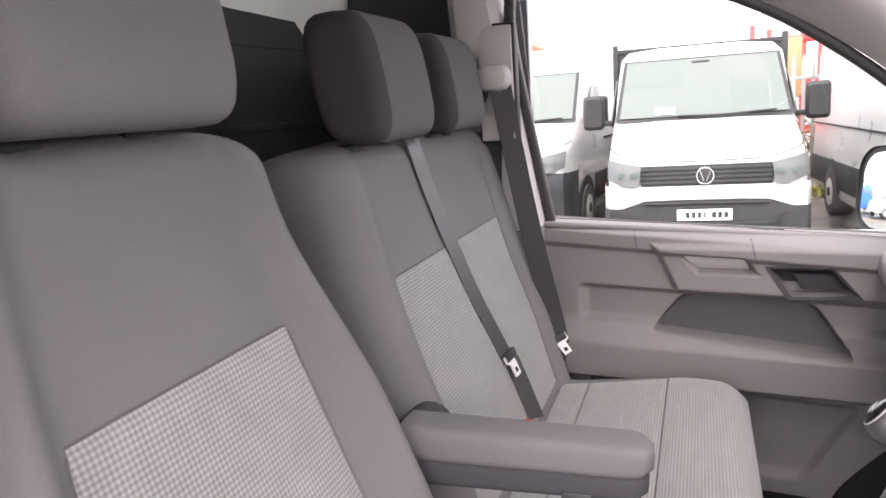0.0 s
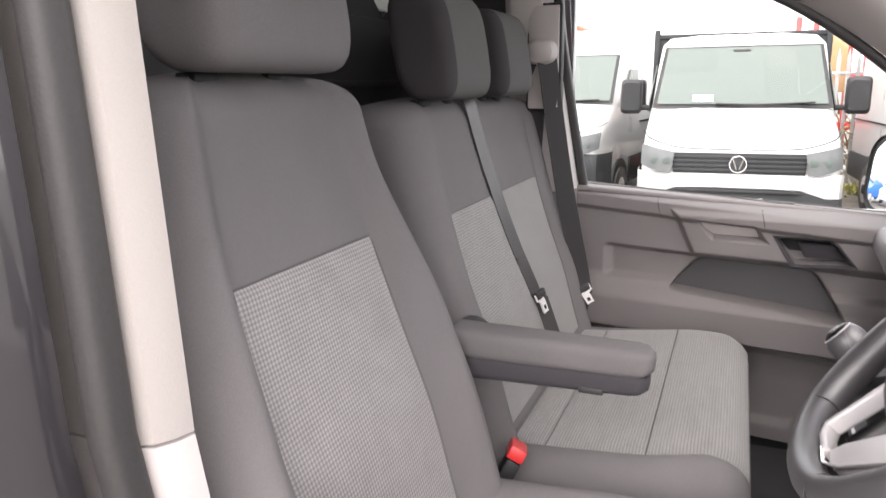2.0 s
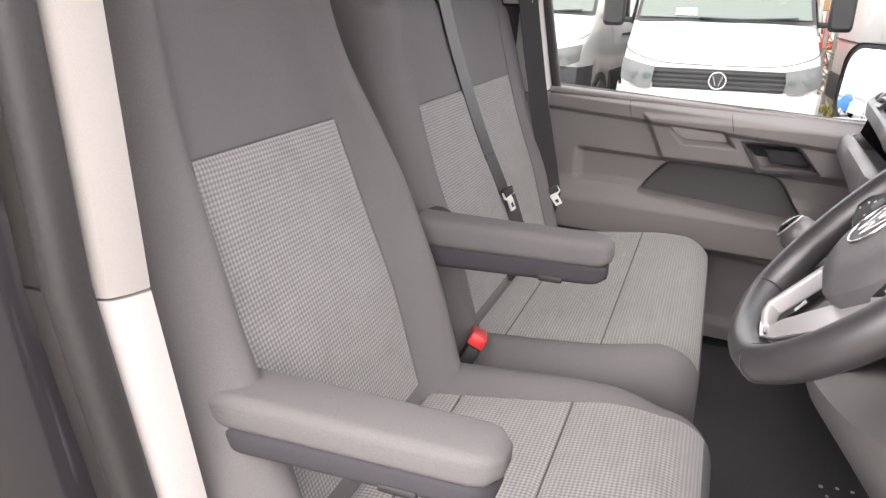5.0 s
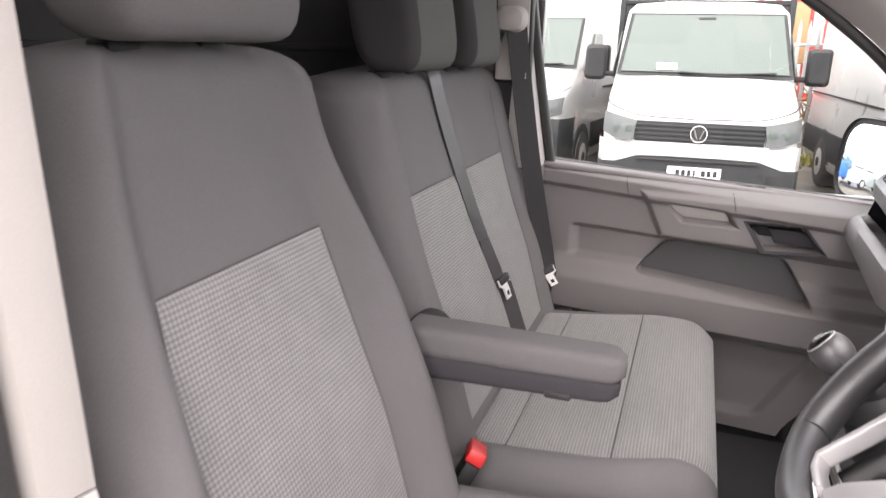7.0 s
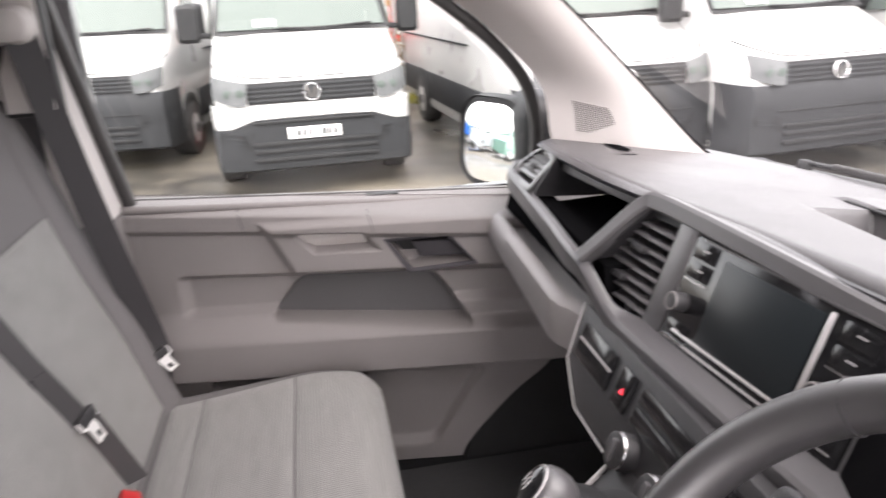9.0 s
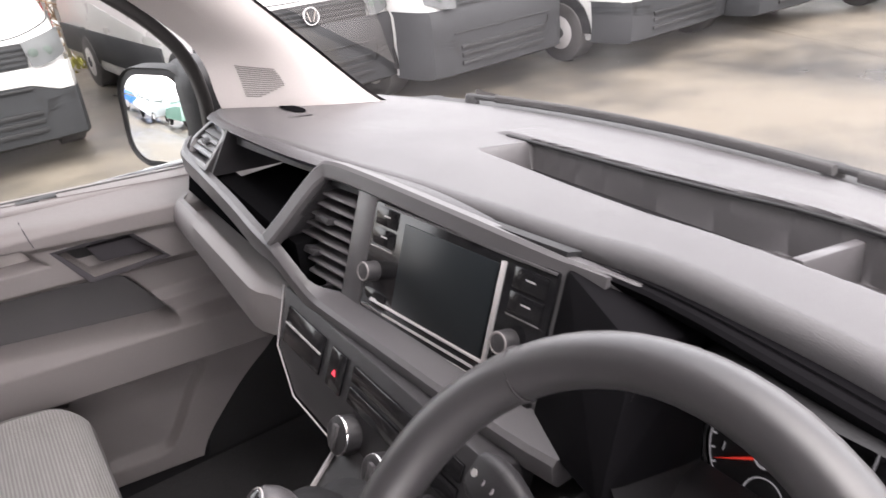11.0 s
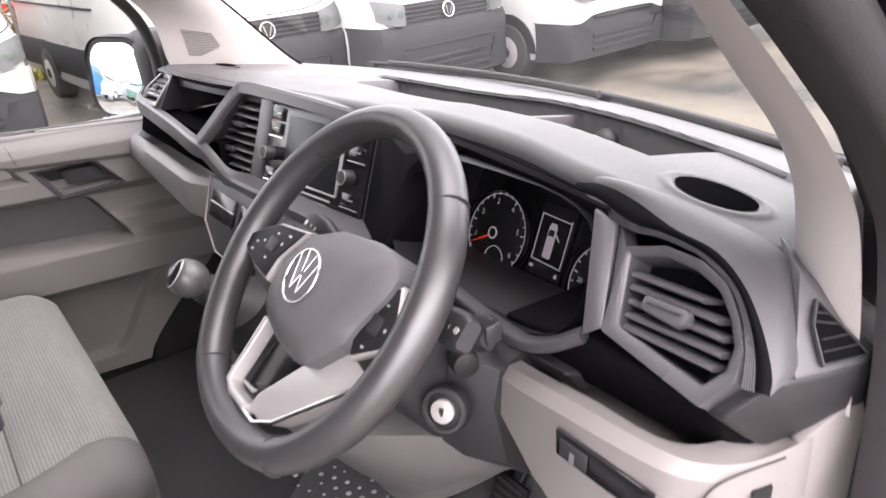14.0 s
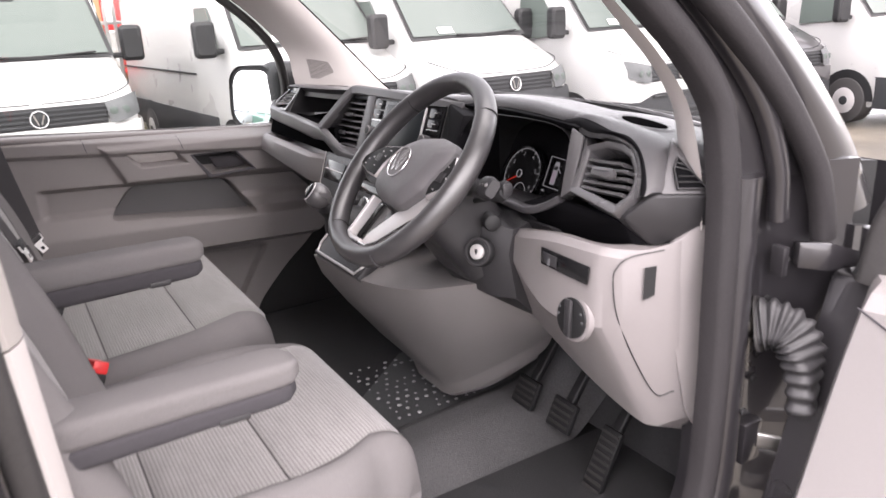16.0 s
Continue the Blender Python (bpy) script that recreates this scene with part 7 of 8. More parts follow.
    rim = [Vector(p) for p in ((0.64, 0.992, 1.453), (0.535, 0.992, 1.361), (0.519, 1.005, 1.346), (0.519, 1.188, 1.346), (0.535, 1.202, 1.361), (0.64, 1.210, 1.453))]
    part("chrome_rim", sweep(rim, circle(0.003, 8)), SATIN, pl)


driver_lower()


def gear_lever():
    root = thing("gear_lever", (0.58, 1.095, 1.39), "black gear lever with a glossy round knob", "gear lever")
    part("boot", loft([[(0.58 - 0.075 * t + 0.76 * r * math.cos(a), 1.095 + r * math.sin(a), 1.395 + 0.09 * t + 0.65 * r * math.cos(a) * (1 - t)) for a in [2 * math.pi * k / 20 for k in range(20)]] for t, r in ((0, 0.062), (0.25, 0.052), (0.4, 0.055), (0.6, 0.036), (0.75, 0.038), (1.0, 0.014))]), BLACK, root, "creased leather boot")
    part("stick", sweep([Vector((0.505, 1.085, 1.48)), Vector((0.497, 1.087, 1.49)), Vector((0.492, 1.088, 1.50))], circle(0.008, 12), (0, 1, 0)), BLACK, root)
    prof = [(0.004, -0.027), (0.013, -0.024), (0.020, -0.017), (0.0245, -0.007), (0.0255, 0.003), (0.0235, 0.013), (0.018, 0.020), (0.004, 0.0215)]
    c, ax = Vector((0.492, 1.086, 1.492)), Vector((-0.72, 0.22, 0.62)).normalized()
    m = Matrix.Translation(c) @ ax.to_track_quat("Z", "Y").to_matrix().to_4x4()
    kn = part("knob", loft([[m @ Vector((r * math.cos(2 * math.pi * k / 24), r * math.sin(2 * math.pi * k / 24), h)) for k in range(24)] for r, h in prof]), VENT, root, "round gear knob", sharp=60)
    part("knob_cap", loft([[m @ Vector((r * math.cos(2 * math.pi * k / 24), r * math.sin(2 * math.pi * k / 24), h)) for k in range(24)] for r, h in ((0.0185, 0.0185), (0.017, 0.0215), (0.011, 0.0245), (0.003, 0.0255))]), GLOSS_BLACK, kn, "gloss black cap with the gear pattern", sharp=60)
    for u, v, w, h in ((0, 0, 0.012, 0.001), (-0.006, 0, 0.001, 0.012), (0, 0, 0.001, 0.012), (0.006, 0, 0.001, 0.012)):
        part("pattern_mark", prism([m @ Vector((u + a * w, v + b * h, 0.0252)) for a, b in ((-0.5, -0.5), (0.5, -0.5), (0.5, 0.5), (-0.5, 0.5))], ax * 0.0006), SATIN, kn)
    part("knob_ring", ring(c + ax * 0.0185, ax, 0.0192, 0.0010, 24, 6), SATIN, kn, "thin chrome ring")


gear_lever()


def steering_wheel():
    C = Vector((0.532, 0.786, 1.588))
    nrm = Vector((-0.745, 0.06, 0.664)).normalized()
    xa = Vector((0, 0, 1)).cross(nrm).normalized() * 1.0
    ya = nrm.cross(xa).normalized()
    M = Matrix.Translation(C) @ Matrix((xa, ya, nrm)).transposed().to_4x4()
    root = thing("steering_wheel", C, "black leather steering wheel with silver spoke trim", "steering wheel")

    def pt(x, y, z=0.0):
        return M @ Vector((x, y, z))
    R = 0.1695

    def rim_c(a):
        x, y = R * math.sin(a), R * math.cos(a)
        if y < -0.140:
            y = -0.140 + (y + 0.140) * 0.75
        return x, y
    rings_ = []
    n = 72
    for k in range(n + 1):
        a = 2 * math.pi * k / n
        x, y = rim_c(a)
        d = Vector((x, y)).normalized()
        side = abs(math.sin(a))
        rw, rh = 0.0160 + 0.0015 * step01(0.6, 1.0, side), 0.0185
        rings_.append([pt(x + d.x * rw * math.cos(q), y + d.y * rw * math.cos(q), rh * math.sin(q)) for q in [2 * math.pi * j / 16 for j in range(16)]])
    bm = loft(rings_, True, False)
    bmesh.ops.remove_doubles(bm, verts=bm.verts[:], dist=1e-6)
    rim = part("rim", bm, LEATHER, root, "black leather rim", sharp=80)
    for deg in (47, -47, 147, -147):
        a = radians(deg)
        x, y = rim_c(a)
        d = Vector((x, y)).normalized()
        part("seam", ring(pt(x, y), M.to_3x3() @ Vector((-d.y, d.x, 0)), 0.0172, 0.0011, 20, 5), STITCH, rim)
    # airbag cover, keys and spokes, in the plane of the wheel
    def q(x, y, z=0.0):
        return M @ Vector((x, y, z))
    outline = [(-0.036, -0.052), (-0.047, -0.038), (-0.046, -0.004), (-0.022, 0.034), (0.020, 0.053), (0.078, 0.062), (0.121, 0.057), (0.132, 0.045), (0.130, 0.028), (0.115, -0.008), (0.111, -0.027), (0.080, -0.062), (0.060, -0.069), (0.010, -0.067), (-0.020, -0.060)]
    mid = Vector((0.042, -0.004))
    sm = [Vector((x, y, 0)) for x, y in outline]
    loop = []
    for k, p in enumerate(sm):
        a, b = sm[k - 1], sm[(k + 1) % len(sm)]
        loop += [p.lerp(a, 0.22), p.lerp(a, 0.05).lerp(p.lerp(b, 0.05), 0.5), p.lerp(b, 0.22)]
    pad = part("airbag_cover", loft([[q(mid.x + (p.x - mid.x) * k, mid.y + (p.y - mid.y) * k, h) for p in loop] for k, h in ((0.96, -0.040), (0.985, -0.012), (1.0, 0.006), (0.985, 0.012), (0.93, 0.0165), (0.70, 0.0235), (0.62, 0.0250), (0.3, 0.0262), (0.04, 0.0265))]), AIRBAG, root, "dark grey airbag cover", sharp=28)
    bx, by = 0.020, -0.002
    part("badge", disc(q(bx, by, 0.0235), nrm, 0.0275, 0.0035, 36, 0.001), AIRBAG, pad, "round chrome badge")
    part("badge_rim", ring(q(bx, by, 0.0275), nrm, 0.0262, 0.0010, 36, 6), CHROME, pad)
    for s in (1, -1):
        for (x0, y0), (x1, y1) in (((s * 0.007, -0.016), (s * 0.018, 0.017)), ((s * 0.002, 0.004), (s * 0.0075, 0.023)), ((s * 0.007, -0.016), (s * 0.001, 0.0))):
            part("badge_bar", prism([q(bx + x0 - 0.0011, by + y0, 0.0270), q(bx + x0 + 0.0011, by + y0, 0.0270), q(bx + x1 + 0.0011, by + y1, 0.0270), q(bx + x1 - 0.0011, by + y1, 0.0270)], nrm * 0.001), CHROME, pad)
    def keys(outer, spoke, marks):
        sp = part("spoke", prism([q(x, y, -0.022) for x, y in spoke], nrm * 0.020, bevel=0.004), PLASTIC_DARK, root)
        c = sum((Vector(p) for p in outer), Vector((0, 0))) / len(outer)
        inn = [tuple(c + (Vector(p) - c) * 0.91) for p in outer]
        part("silver_surround", frame_ring([q(x, y, 0.004) for x, y in outer], [q(x, y, 0.007) for x, y in inn], nrm * -0.008, bevel=0.001), SATIN, sp, "silver trim round the keys")
        part("key_pad", prism([q(x, y, -0.001) for x, y in inn], nrm * 0.0085, bevel=0.0012), BLACK, sp, "black key pad")
        for x, y, w, h in marks:
            part("key", prism([q(x - w / 2, y - h / 2, 0.0074), q(x + w / 2, y - h / 2, 0.0074), q(x + w / 2, y + h / 2, 0.0074), q(x - w / 2, y + h / 2, 0.0074)], nrm * (0.0022 if w > 0.01 else 0.0008), bevel=0.0006 if w > 0.01 else 0), PLASTIC_DARK if w > 0.01 else SATIN, sp)
    keys([(-0.165, -0.022), (-0.158, -0.006), (-0.108, 0.022), (-0.044, 0.032), (-0.072, -0.010), (-0.074, -0.036), (-0.115, -0.034)],
         [(-0.045, 0.034), (-0.108, 0.028), (-0.168, 0.0), (-0.172, -0.026), (-0.115, -0.044), (-0.06, -0.05)],
         ((-0.098, -0.002, 0.020, 0.014), (-0.098, 0.011, 0.004, 0.002), (-0.098, -0.018, 0.004, 0.002), (-0.118, -0.004, 0.003, 0.003), (-0.080, 0.004, 0.003, 0.003), (-0.132, -0.010, 0.005, 0.002), (-0.135, -0.020, 0.005, 0.002), (-0.072, 0.016, 0.005, 0.002)))
    keys([(0.107, -0.016), (0.113, 0.010), (0.124, 0.040), (0.134, 0.042), (0.153, 0.014), (0.150, -0.012), (0.118, -0.034)],
         [(0.10, -0.030), (0.112, 0.034), (0.136, 0.048), (0.160, 0.034), (0.172, 0.0), (0.155, -0.030), (0.118, -0.046)],
         ((0.130, 0.003, 0.016, 0.016), (0.131, 0.022, 0.004, 0.002), (0.128, -0.018, 0.004, 0.002), (0.116, 0.001, 0.003, 0.003), (0.144, 0.004, 0.003, 0.003)))
    right = part("lower_spoke", prism([q(x, y, -0.024) for x, y in ((0.050, -0.072), (0.104, -0.026), (0.142, -0.032), (0.150, -0.044), (0.058, -0.128), (0.034, -0.140), (0.006, -0.140), (0.010, -0.122))], nrm * 0.022, bevel=0.004), SATIN, root, "satin silver lower spoke")
    part("spoke_edge", sweep([q(x, y, 0.001) for x, y in ((0.148, -0.042), (0.062, -0.126), (0.034, -0.142), (0.0, -0.143))], circle(0.0022, 8), tuple(nrm)), CHROME, right)
    part("lower_spoke", sweep([q(x, y, -0.006) for x, y in ((-0.042, -0.064), (-0.044, -0.100), (-0.047, -0.136), (-0.030, -0.142), (0.010, -0.140))], [(a, b) for a, b in rounded(0.008, 0.018, 0.003)], tuple(nrm)), SATIN, root, "slim satin silver lower spoke")
    part("spoke_web", prism([q(x, y, -0.026) for x, y in ((-0.038, -0.066), (0.046, -0.074), (0.010, -0.124), (-0.040, -0.134))], nrm * 0.008, bevel=0.002), GLOSS_BLACK, root, "black web between the lower spokes")
    # shroud behind
    sh = thing("column_shroud", C, "dark plastic steering column shroud with stalks", "steering column")
    part("shroud", loft([[pt(a * k, b * k - 0.01 + dy, z) for a, b in rounded(0.15, 0.12, 0.03, 5)] for z, k, dy in ((-0.035, 0.7, 0), (-0.05, 0.95, 0), (-0.10, 1.0, -0.005), (-0.19, 1.05, -0.02))]), PLASTIC_DARK, sh, "dark column shroud")
    for s in (1, -1):
        p = [pt(s * 0.06, 0.02, -0.075), pt(s * 0.10, 0.025, -0.07), pt(s * 0.135, 0.03, -0.06), pt(s * 0.165, 0.032, -0.055)]
        st = part("stalk", sweep(smooth_path([tuple(q) for q in p], 12), [(a, b) for a, b in rounded(0.03, 0.018, 0.006)], tuple(nrm), [0.6, 0.6, 0.62, 0.65, 0.7, 0.8, 0.95, 1.1, 1.2, 1.2, 1.15, 0.9]), PLASTIC_DARK, sh, "black column stalk")
        for k in range(3):
            q = p[2].lerp(p[3], 0.15 + 0.3 * k)
            part("stalk_mark", disc(q + nrm * 0.0098, nrm, 0.003, 0.0012, 8), SATIN, st)

    st = part("stalk", sweep(smooth_path([(0.612, 0.715, 1.535), (0.607, 0.68, 1.546), (0.603, 0.65, 1.558), (0.602, 0.628, 1.566), (0.602, 0.612, 1.571)], 14), rounded(0.026, 0.017, 0.006), (-0.6, 0, 0.8), [0.5, 0.5, 0.5, 0.52, 0.55, 0.6, 0.7, 0.9, 1.1, 1.2, 1.25, 1.25, 1.2, 1.0]), BLACK, sh, "black wiper stalk")
    for k in range(4):
        part("stalk_mark", disc((0.5945 - 0.001 * (k // 2), 0.640 - 0.012 * (k // 2), 1.567 + 0.004 * (k // 2) - 0.007 * (k % 2)), (-0.7, 0, 0.7), 0.0026, 0.0012, 8), SATIN, st)
    part("stalk_tip", box((0.594, 0.6085, 1.563), (0.611, 0.6125, 1.581), 0.002), PLASTIC_DARK, st, "flat end cap")
    low = part("cruise_stalk", sweep(smooth_path([(0.632, 0.712, 1.512), (0.626, 0.695, 1.508), (0.622, 0.680, 1.505)], 6), circle(0.007, 10), (0, 0, 1)), BLACK, sh, "short black lever")
    part("stalk_knob", disc((0.624, 0.688, 1.504), (-0.35, -0.9, 0.05), 0.014, 0.022, 18, 0.005), BLACK, low)


steering_wheel()


def floor_area():
    mat = thing("floor_mat", (0.6, 1.1, FLOOR), "black ribbed rubber cab mat with raised dots", "floor mat")
    part("passenger_sheet", box((0.30, 1.02, FLOOR + 0.002), (1.0, 1.9, FLOOR + 0.007), 0.002), MAT, mat, "black rubber passenger side")
    part("studded_patch", prism([(0.60, 1.03, FLOOR + 0.007), (0.95, 1.03, FLOOR + 0.007), (0.95, 1.36, FLOOR + 0.007), (0.80, 1.39, FLOOR + 0.007), (0.60, 1.22, FLOOR + 0.007)], (0, 0, 0.004)), MAT_GREY, mat, "worn grey patch with raised studs")
    part("driver_sheet", box((0.30, 0.42, FLOOR + 0.002), (1.0, 0.80, FLOOR + 0.009), 0.002), MAT, mat, "black rubber driver side")
    hump = sheet(lambda u, v: (0.34 + 0.74 * u, 0.78 + 0.27 * v + 0.06 * (u - 0.4), FLOOR + 0.004 + 0.055 * step01(0, 0.55, v) * (1 - 0.75 * step01(0.72, 1.0, v)) + 0.10 * step01(0.75, 1.0, u)), lin(0, 1, 30), lin(0, 1, 24), uv=False)
    part("tunnel_lining", hump, CARPET, mat, "ribbed grey lining over the floor hump", sharp=60)
    ramp = sheet(lambda u, v: (0.98 + 0.17 * v, 0.42 + 1.46 * u, FLOOR + 0.008 + 0.36 * v ** 1.2), lin(0, 1, 12), lin(0, 1, 8), uv=False)
    part("toe_sheet", ramp, MAT, mat)
    step = sheet(lambda u, v: (0.38 + 0.6 * u, 0.42 + 0.10 * v, FLOOR + 0.10 * (1 - step01(0, 1, v)) + 0.008), lin(0, 1, 14), lin(0, 1, 8), uv=False)
    part("sill_edge", step, MAT, mat)
    dot = bmesh.new()
    bmesh.ops.create_uvsphere(dot, u_segments=8, v_segments=4, radius=0.0055, matrix=Matrix.Diagonal((1, 1, 0.4, 1)))
    me = finish("dot", dot, material("worn_pale_stud", (0.42, 0.42, 0.43), 0.5))
    rnd = random.Random(3)
    for i in range(9):
        for j in range(11):
            if rnd.random() < 0.22:
                continue
            o = new("dot", me)
            o.parent = mat
            k = rnd.uniform(0.55, 1.1)
            o.scale = (k, k, k)
            o.location = (0.04 + 0.026 * i + 0.010 * (j % 2) + rnd.uniform(-0.003, 0.003), -0.01 + 0.027 * j + rnd.uniform(-0.003, 0.003), 0.011)
    for y, nm, lab in ((0.905, "clutch_pedal", "ribbed black clutch pedal"), (0.785, "brake_pedal", "ribbed black brake pedal"), (0.650, "accelerator_pedal", "tall black accelerator pedal")):
        r = thing(nm, (0.88, y, 1.0), lab, "pedal")
        tall = 0.13 if nm.startswith("acc") else 0.065
        wide = 0.05 if nm.startswith("acc") else 0.07
        dn = Vector((-0.45, 0, -0.89))
        nn = Vector((-0.89, 0, 0.45))
        o = Vector((0.885, y, 1.045))
        pts = [o + Vector((0, a * wide / 2, 0)) + dn * b for a, b in ((-1, 0), (1, 0), (1, tall), (-1, tall))]
        part("pad", prism(pts, nn * 0.012, bevel=0.004), BLACK, r)
        for k in range(int(tall / 0.014)):
            b = 0.008 + 0.014 * k
            part("tread", prism([o + Vector((0, a * wide * 0.42, 0)) + dn * c + nn * 0.0115 for a, c in ((-1, b), (1, b), (1, b + 0.006), (-1, b + 0.006))], nn * 0.003), RUBBER, r)
        part("pedal_arm", sweep([o + dn * 0.03, o + Vector((0.08, 0, 0.10)), o + Vector((0.14, 0, 0.28))], rounded(0.016, 0.022, 0.004), (0, 1, 0)), BLACK, r)


floor_area()


# ---- windscreen, wipers, body round the camera ----
def windscreen():
    root = thing("window_1", (1.0, 1.15, 1.57), "large sloping windscreen with wipers outside", "windscreen", kind="structure")
    def ws(u, v):
        yc, hw = 1.15, 0.76 - 0.10 * v
        return (1.228 - 0.78 * v - 0.16 * u * u * (1 - 0.5 * v), yc + hw * u, 1.578 + 0.62 * v)
    g = part("pane", sheet(ws, lin(-1, 1, 17), lin(0, 1, 9), uv=False), GLASS, root, "clear windscreen glass")
    g.visible_shadow = False
    ys = lin(0.44, 1.88, 30)
    part("cowl", loft([[(screen_x(y) + 0.004, y, 1.588), (screen_x(y) + 0.03, y, 1.582), (screen_x(y) + 0.14, y, 1.556), (screen_x(y) + 0.14, y, 1.50), (screen_x(y) + 0.004, y, 1.54)] for y in ys]), BLACK, root, "black plastic scuttle")
    for y0, y1 in ((1.72, 1.02), (1.06, 0.56)):
        arm = [Vector((screen_x(y) + 0.045 - 0.012 * t, y, 1.592 + 0.004 * t)) for t in lin(0, 1, 16) for y in [y0 + (y1 - y0) * t]]
        w = part("wiper_arm", sweep(arm, rounded(0.013, 0.008, 0.003)), BLACK, root, "black wiper arm")
        part("arm_hub", disc(arm[0] + Vector((0, 0, -0.012)), (0.2, 0, 1), 0.014, 0.016, 16, 0.004), BLACK, w)
        blade = [p + Vector((-0.022, 0.02, 0.006)) for p in arm[2:]]
        part("wiper_blade", sweep(blade, rounded(0.010, 0.014, 0.004)), RUBBER, w)


windscreen()


def outer_body():
    solo("wall_front", loft([[(1.37, y, 1.53), (1.62, y, 1.42), (1.95, y, 1.18), (2.05, y, 0.95), (2.05, y, 0.55), (1.37, y, 0.55)] for y in (0.36, 0.40, 1.92, 1.96)]), BODY_PAINT, "dark grey metallic bonnet and nose", "bonnet", "structure")
    solo("roof_skin", box((-0.75, 0.45, 2.245), (0.52, 1.86, 2.27), 0.01), BODY_PAINT, "dark grey metallic roof", "roof", "structure")
    solo("wall_side_passenger", box((-3.0, 2.03, 0.45), (-0.075, 2.06, 2.2), 0.01), BODY_PAINT, "dark grey metallic van side", "van side", "structure")
    solo("wall_side_driver", box((-3.0, 0.25, 0.45), (-0.14, 0.28, 2.2), 0.01), BODY_PAINT, "dark grey metallic van side", "van side", "structure")
    solo("roof_load", box((-3.0, 0.26, 2.2), (-0.6, 2.05, 2.24), 0.01), BODY_PAINT, "dark grey metallic roof of the load space", "roof", "structure")
    # driver's door opening
    seal = smooth_path([(-0.03, 0.43, 2.09), (0.2, 0.42, 2.07), (0.40, 0.405, 1.99), (0.562, 0.388, 1.885), (0.656, 0.381, 1.81), (0.702, 0.378, 1.768), (0.737, 0.374, 1.725), (0.757, 0.370, 1.68), (0.768, 0.363, 1.58), (0.766, 0.358, 1.45), (0.766, 0.356, 1.28), (0.752, 0.356, 1.12), (0.69, 0.355, 1.0), (0.58, 0.355, 0.95), (0.3, 0.355, 0.94)], 110)
    solo("trim_door_seal", sweep(seal, [(-0.019, -0.012), (-0.014, -0.018), (0.0, -0.021), (0.013, -0.018), (0.020, -0.008), (0.020, 0.012), (-0.019, 0.012)], (0, 1, 0)), SEAL, "thick black rubber door seal", "door seal", "structure", 60)
    post = thing("wall_hinge_post", (0.9, 0.37, 0.95), "dark grey painted hinge post of the driver's door", "door post", kind="structure")
    def post_sec(z):
        low = -0.16 * step01(1.18, 0.86, z) ** 1.5
        pts = [(0.788, 0.378), (0.793, 0.362), (0.802, 0.352), (0.816, 0.349), (0.832, 0.352), (0.846, 0.362), (0.856, 0.376), (0.872, 0.384), (0.900, 0.384), (0.940, 0.374), (0.985, 0.356), (1.035, 0.338), (1.035, 0.40), (0.788, 0.42)]
        return [(x + low if k < 8 else x, y, z) for k, (x, y) in enumerate(pts[:-1])] + [(pts[-1][0] + low, pts[-1][1], z)]
    part("post_face", loft([post_sec(z) for z in lin(0.80, 1.60, 40)]), BODY_PAINT, post, sharp=50)
    part("post_upper", prism([(0.795, 0.375, 1.59), (0.775, 0.380, 1.69), (0.70, 0.388, 1.79), (0.53, 0.40, 1.93), (0.57, 0.40, 1.96), (0.73, 0.38, 1.84), (0.87, 0.37, 1.72), (0.965, 0.362, 1.60), (0.965, 0.362, 1.585)], (0, 0.03, 0)), BODY_PAINT, post)
    part("post_flange", sweep(smooth_path([(0.70, 0.366, 1.775), (0.748, 0.362, 1.71), (0.778, 0.357, 1.62), (0.790, 0.352, 1.50), (0.790, 0.350, 1.32), (0.782, 0.350, 1.18), (0.755, 0.349, 1.06), (0.69, 0.348, 0.95)], 60), circle(0.0035, 8), (0, 1, 0)), BODY_PAINT, post, "welded flange edge")
    part("frame_rubber", sweep(smooth_path([(0.50, 0.375, 1.985), (0.70, 0.358, 1.835), (0.83, 0.352, 1.725), (0.925, 0.346, 1.615), (0.955, 0.342, 1.55), (0.968, 0.34, 1.49)], 50), rounded(0.036, 0.03, 0.012), (0, 1, 0)), SEAL, post, "black rubber along the pillar", 60)
    part("post_ridge", sweep(smooth_path([(0.60, 0.388, 1.92), (0.74, 0.376, 1.80), (0.83, 0.366, 1.70), (0.872, 0.360, 1.61), (0.888, 0.362, 1.53)], 40), rounded(0.030, 0.026, 0.011), (0, 1, 0)), BODY_PAINT, post)
    for z in (1.465, 1.03):
        x0 = 0.895 if z > 1.2 else 0.86
        h = part("hinge", hull([(x0, 0.372, z + 0.022), (x0, 0.372, z - 0.022), (x0, 0.350, z + 0.022), (x0, 0.350, z - 0.022), (x0 + 0.012, 0.350, z + 0.022), (x0 + 0.012, 0.350, z - 0.022), (x0 + 0.012, 0.375, z + 0.022), (x0 + 0.012, 0.375, z - 0.022)], 0.002), BODY_PAINT, post, "painted steel hinge")
        part("hinge_leaf", hull([(x0 + 0.03, 0.348, z + 0.026), (x0 + 0.03, 0.348, z - 0.014), (x0 + 0.055, 0.318, z + 0.028), (x0 + 0.055, 0.318, z - 0.016), (x0 + 0.05, 0.370, z + 0.02), (x0 + 0.05, 0.370, z - 0.014), (x0 + 0.125, 0.292, z + 0.002), (x0 + 0.125, 0.292, z - 0.014)], 0.003), BODY_PAINT, h)
        part("hinge_knuckle", disc((x0 + 0.115, 0.292, z - 0.03), (0, 0, 1), 0.015, 0.075, 18, 0.003), BODY_PAINT, h)
        part("bolt", disc((x0 + 0.020, 0.372, z), (-0.35, -1, 0), 0.0085, 0.016, 6, 0.002), STEEL, h)
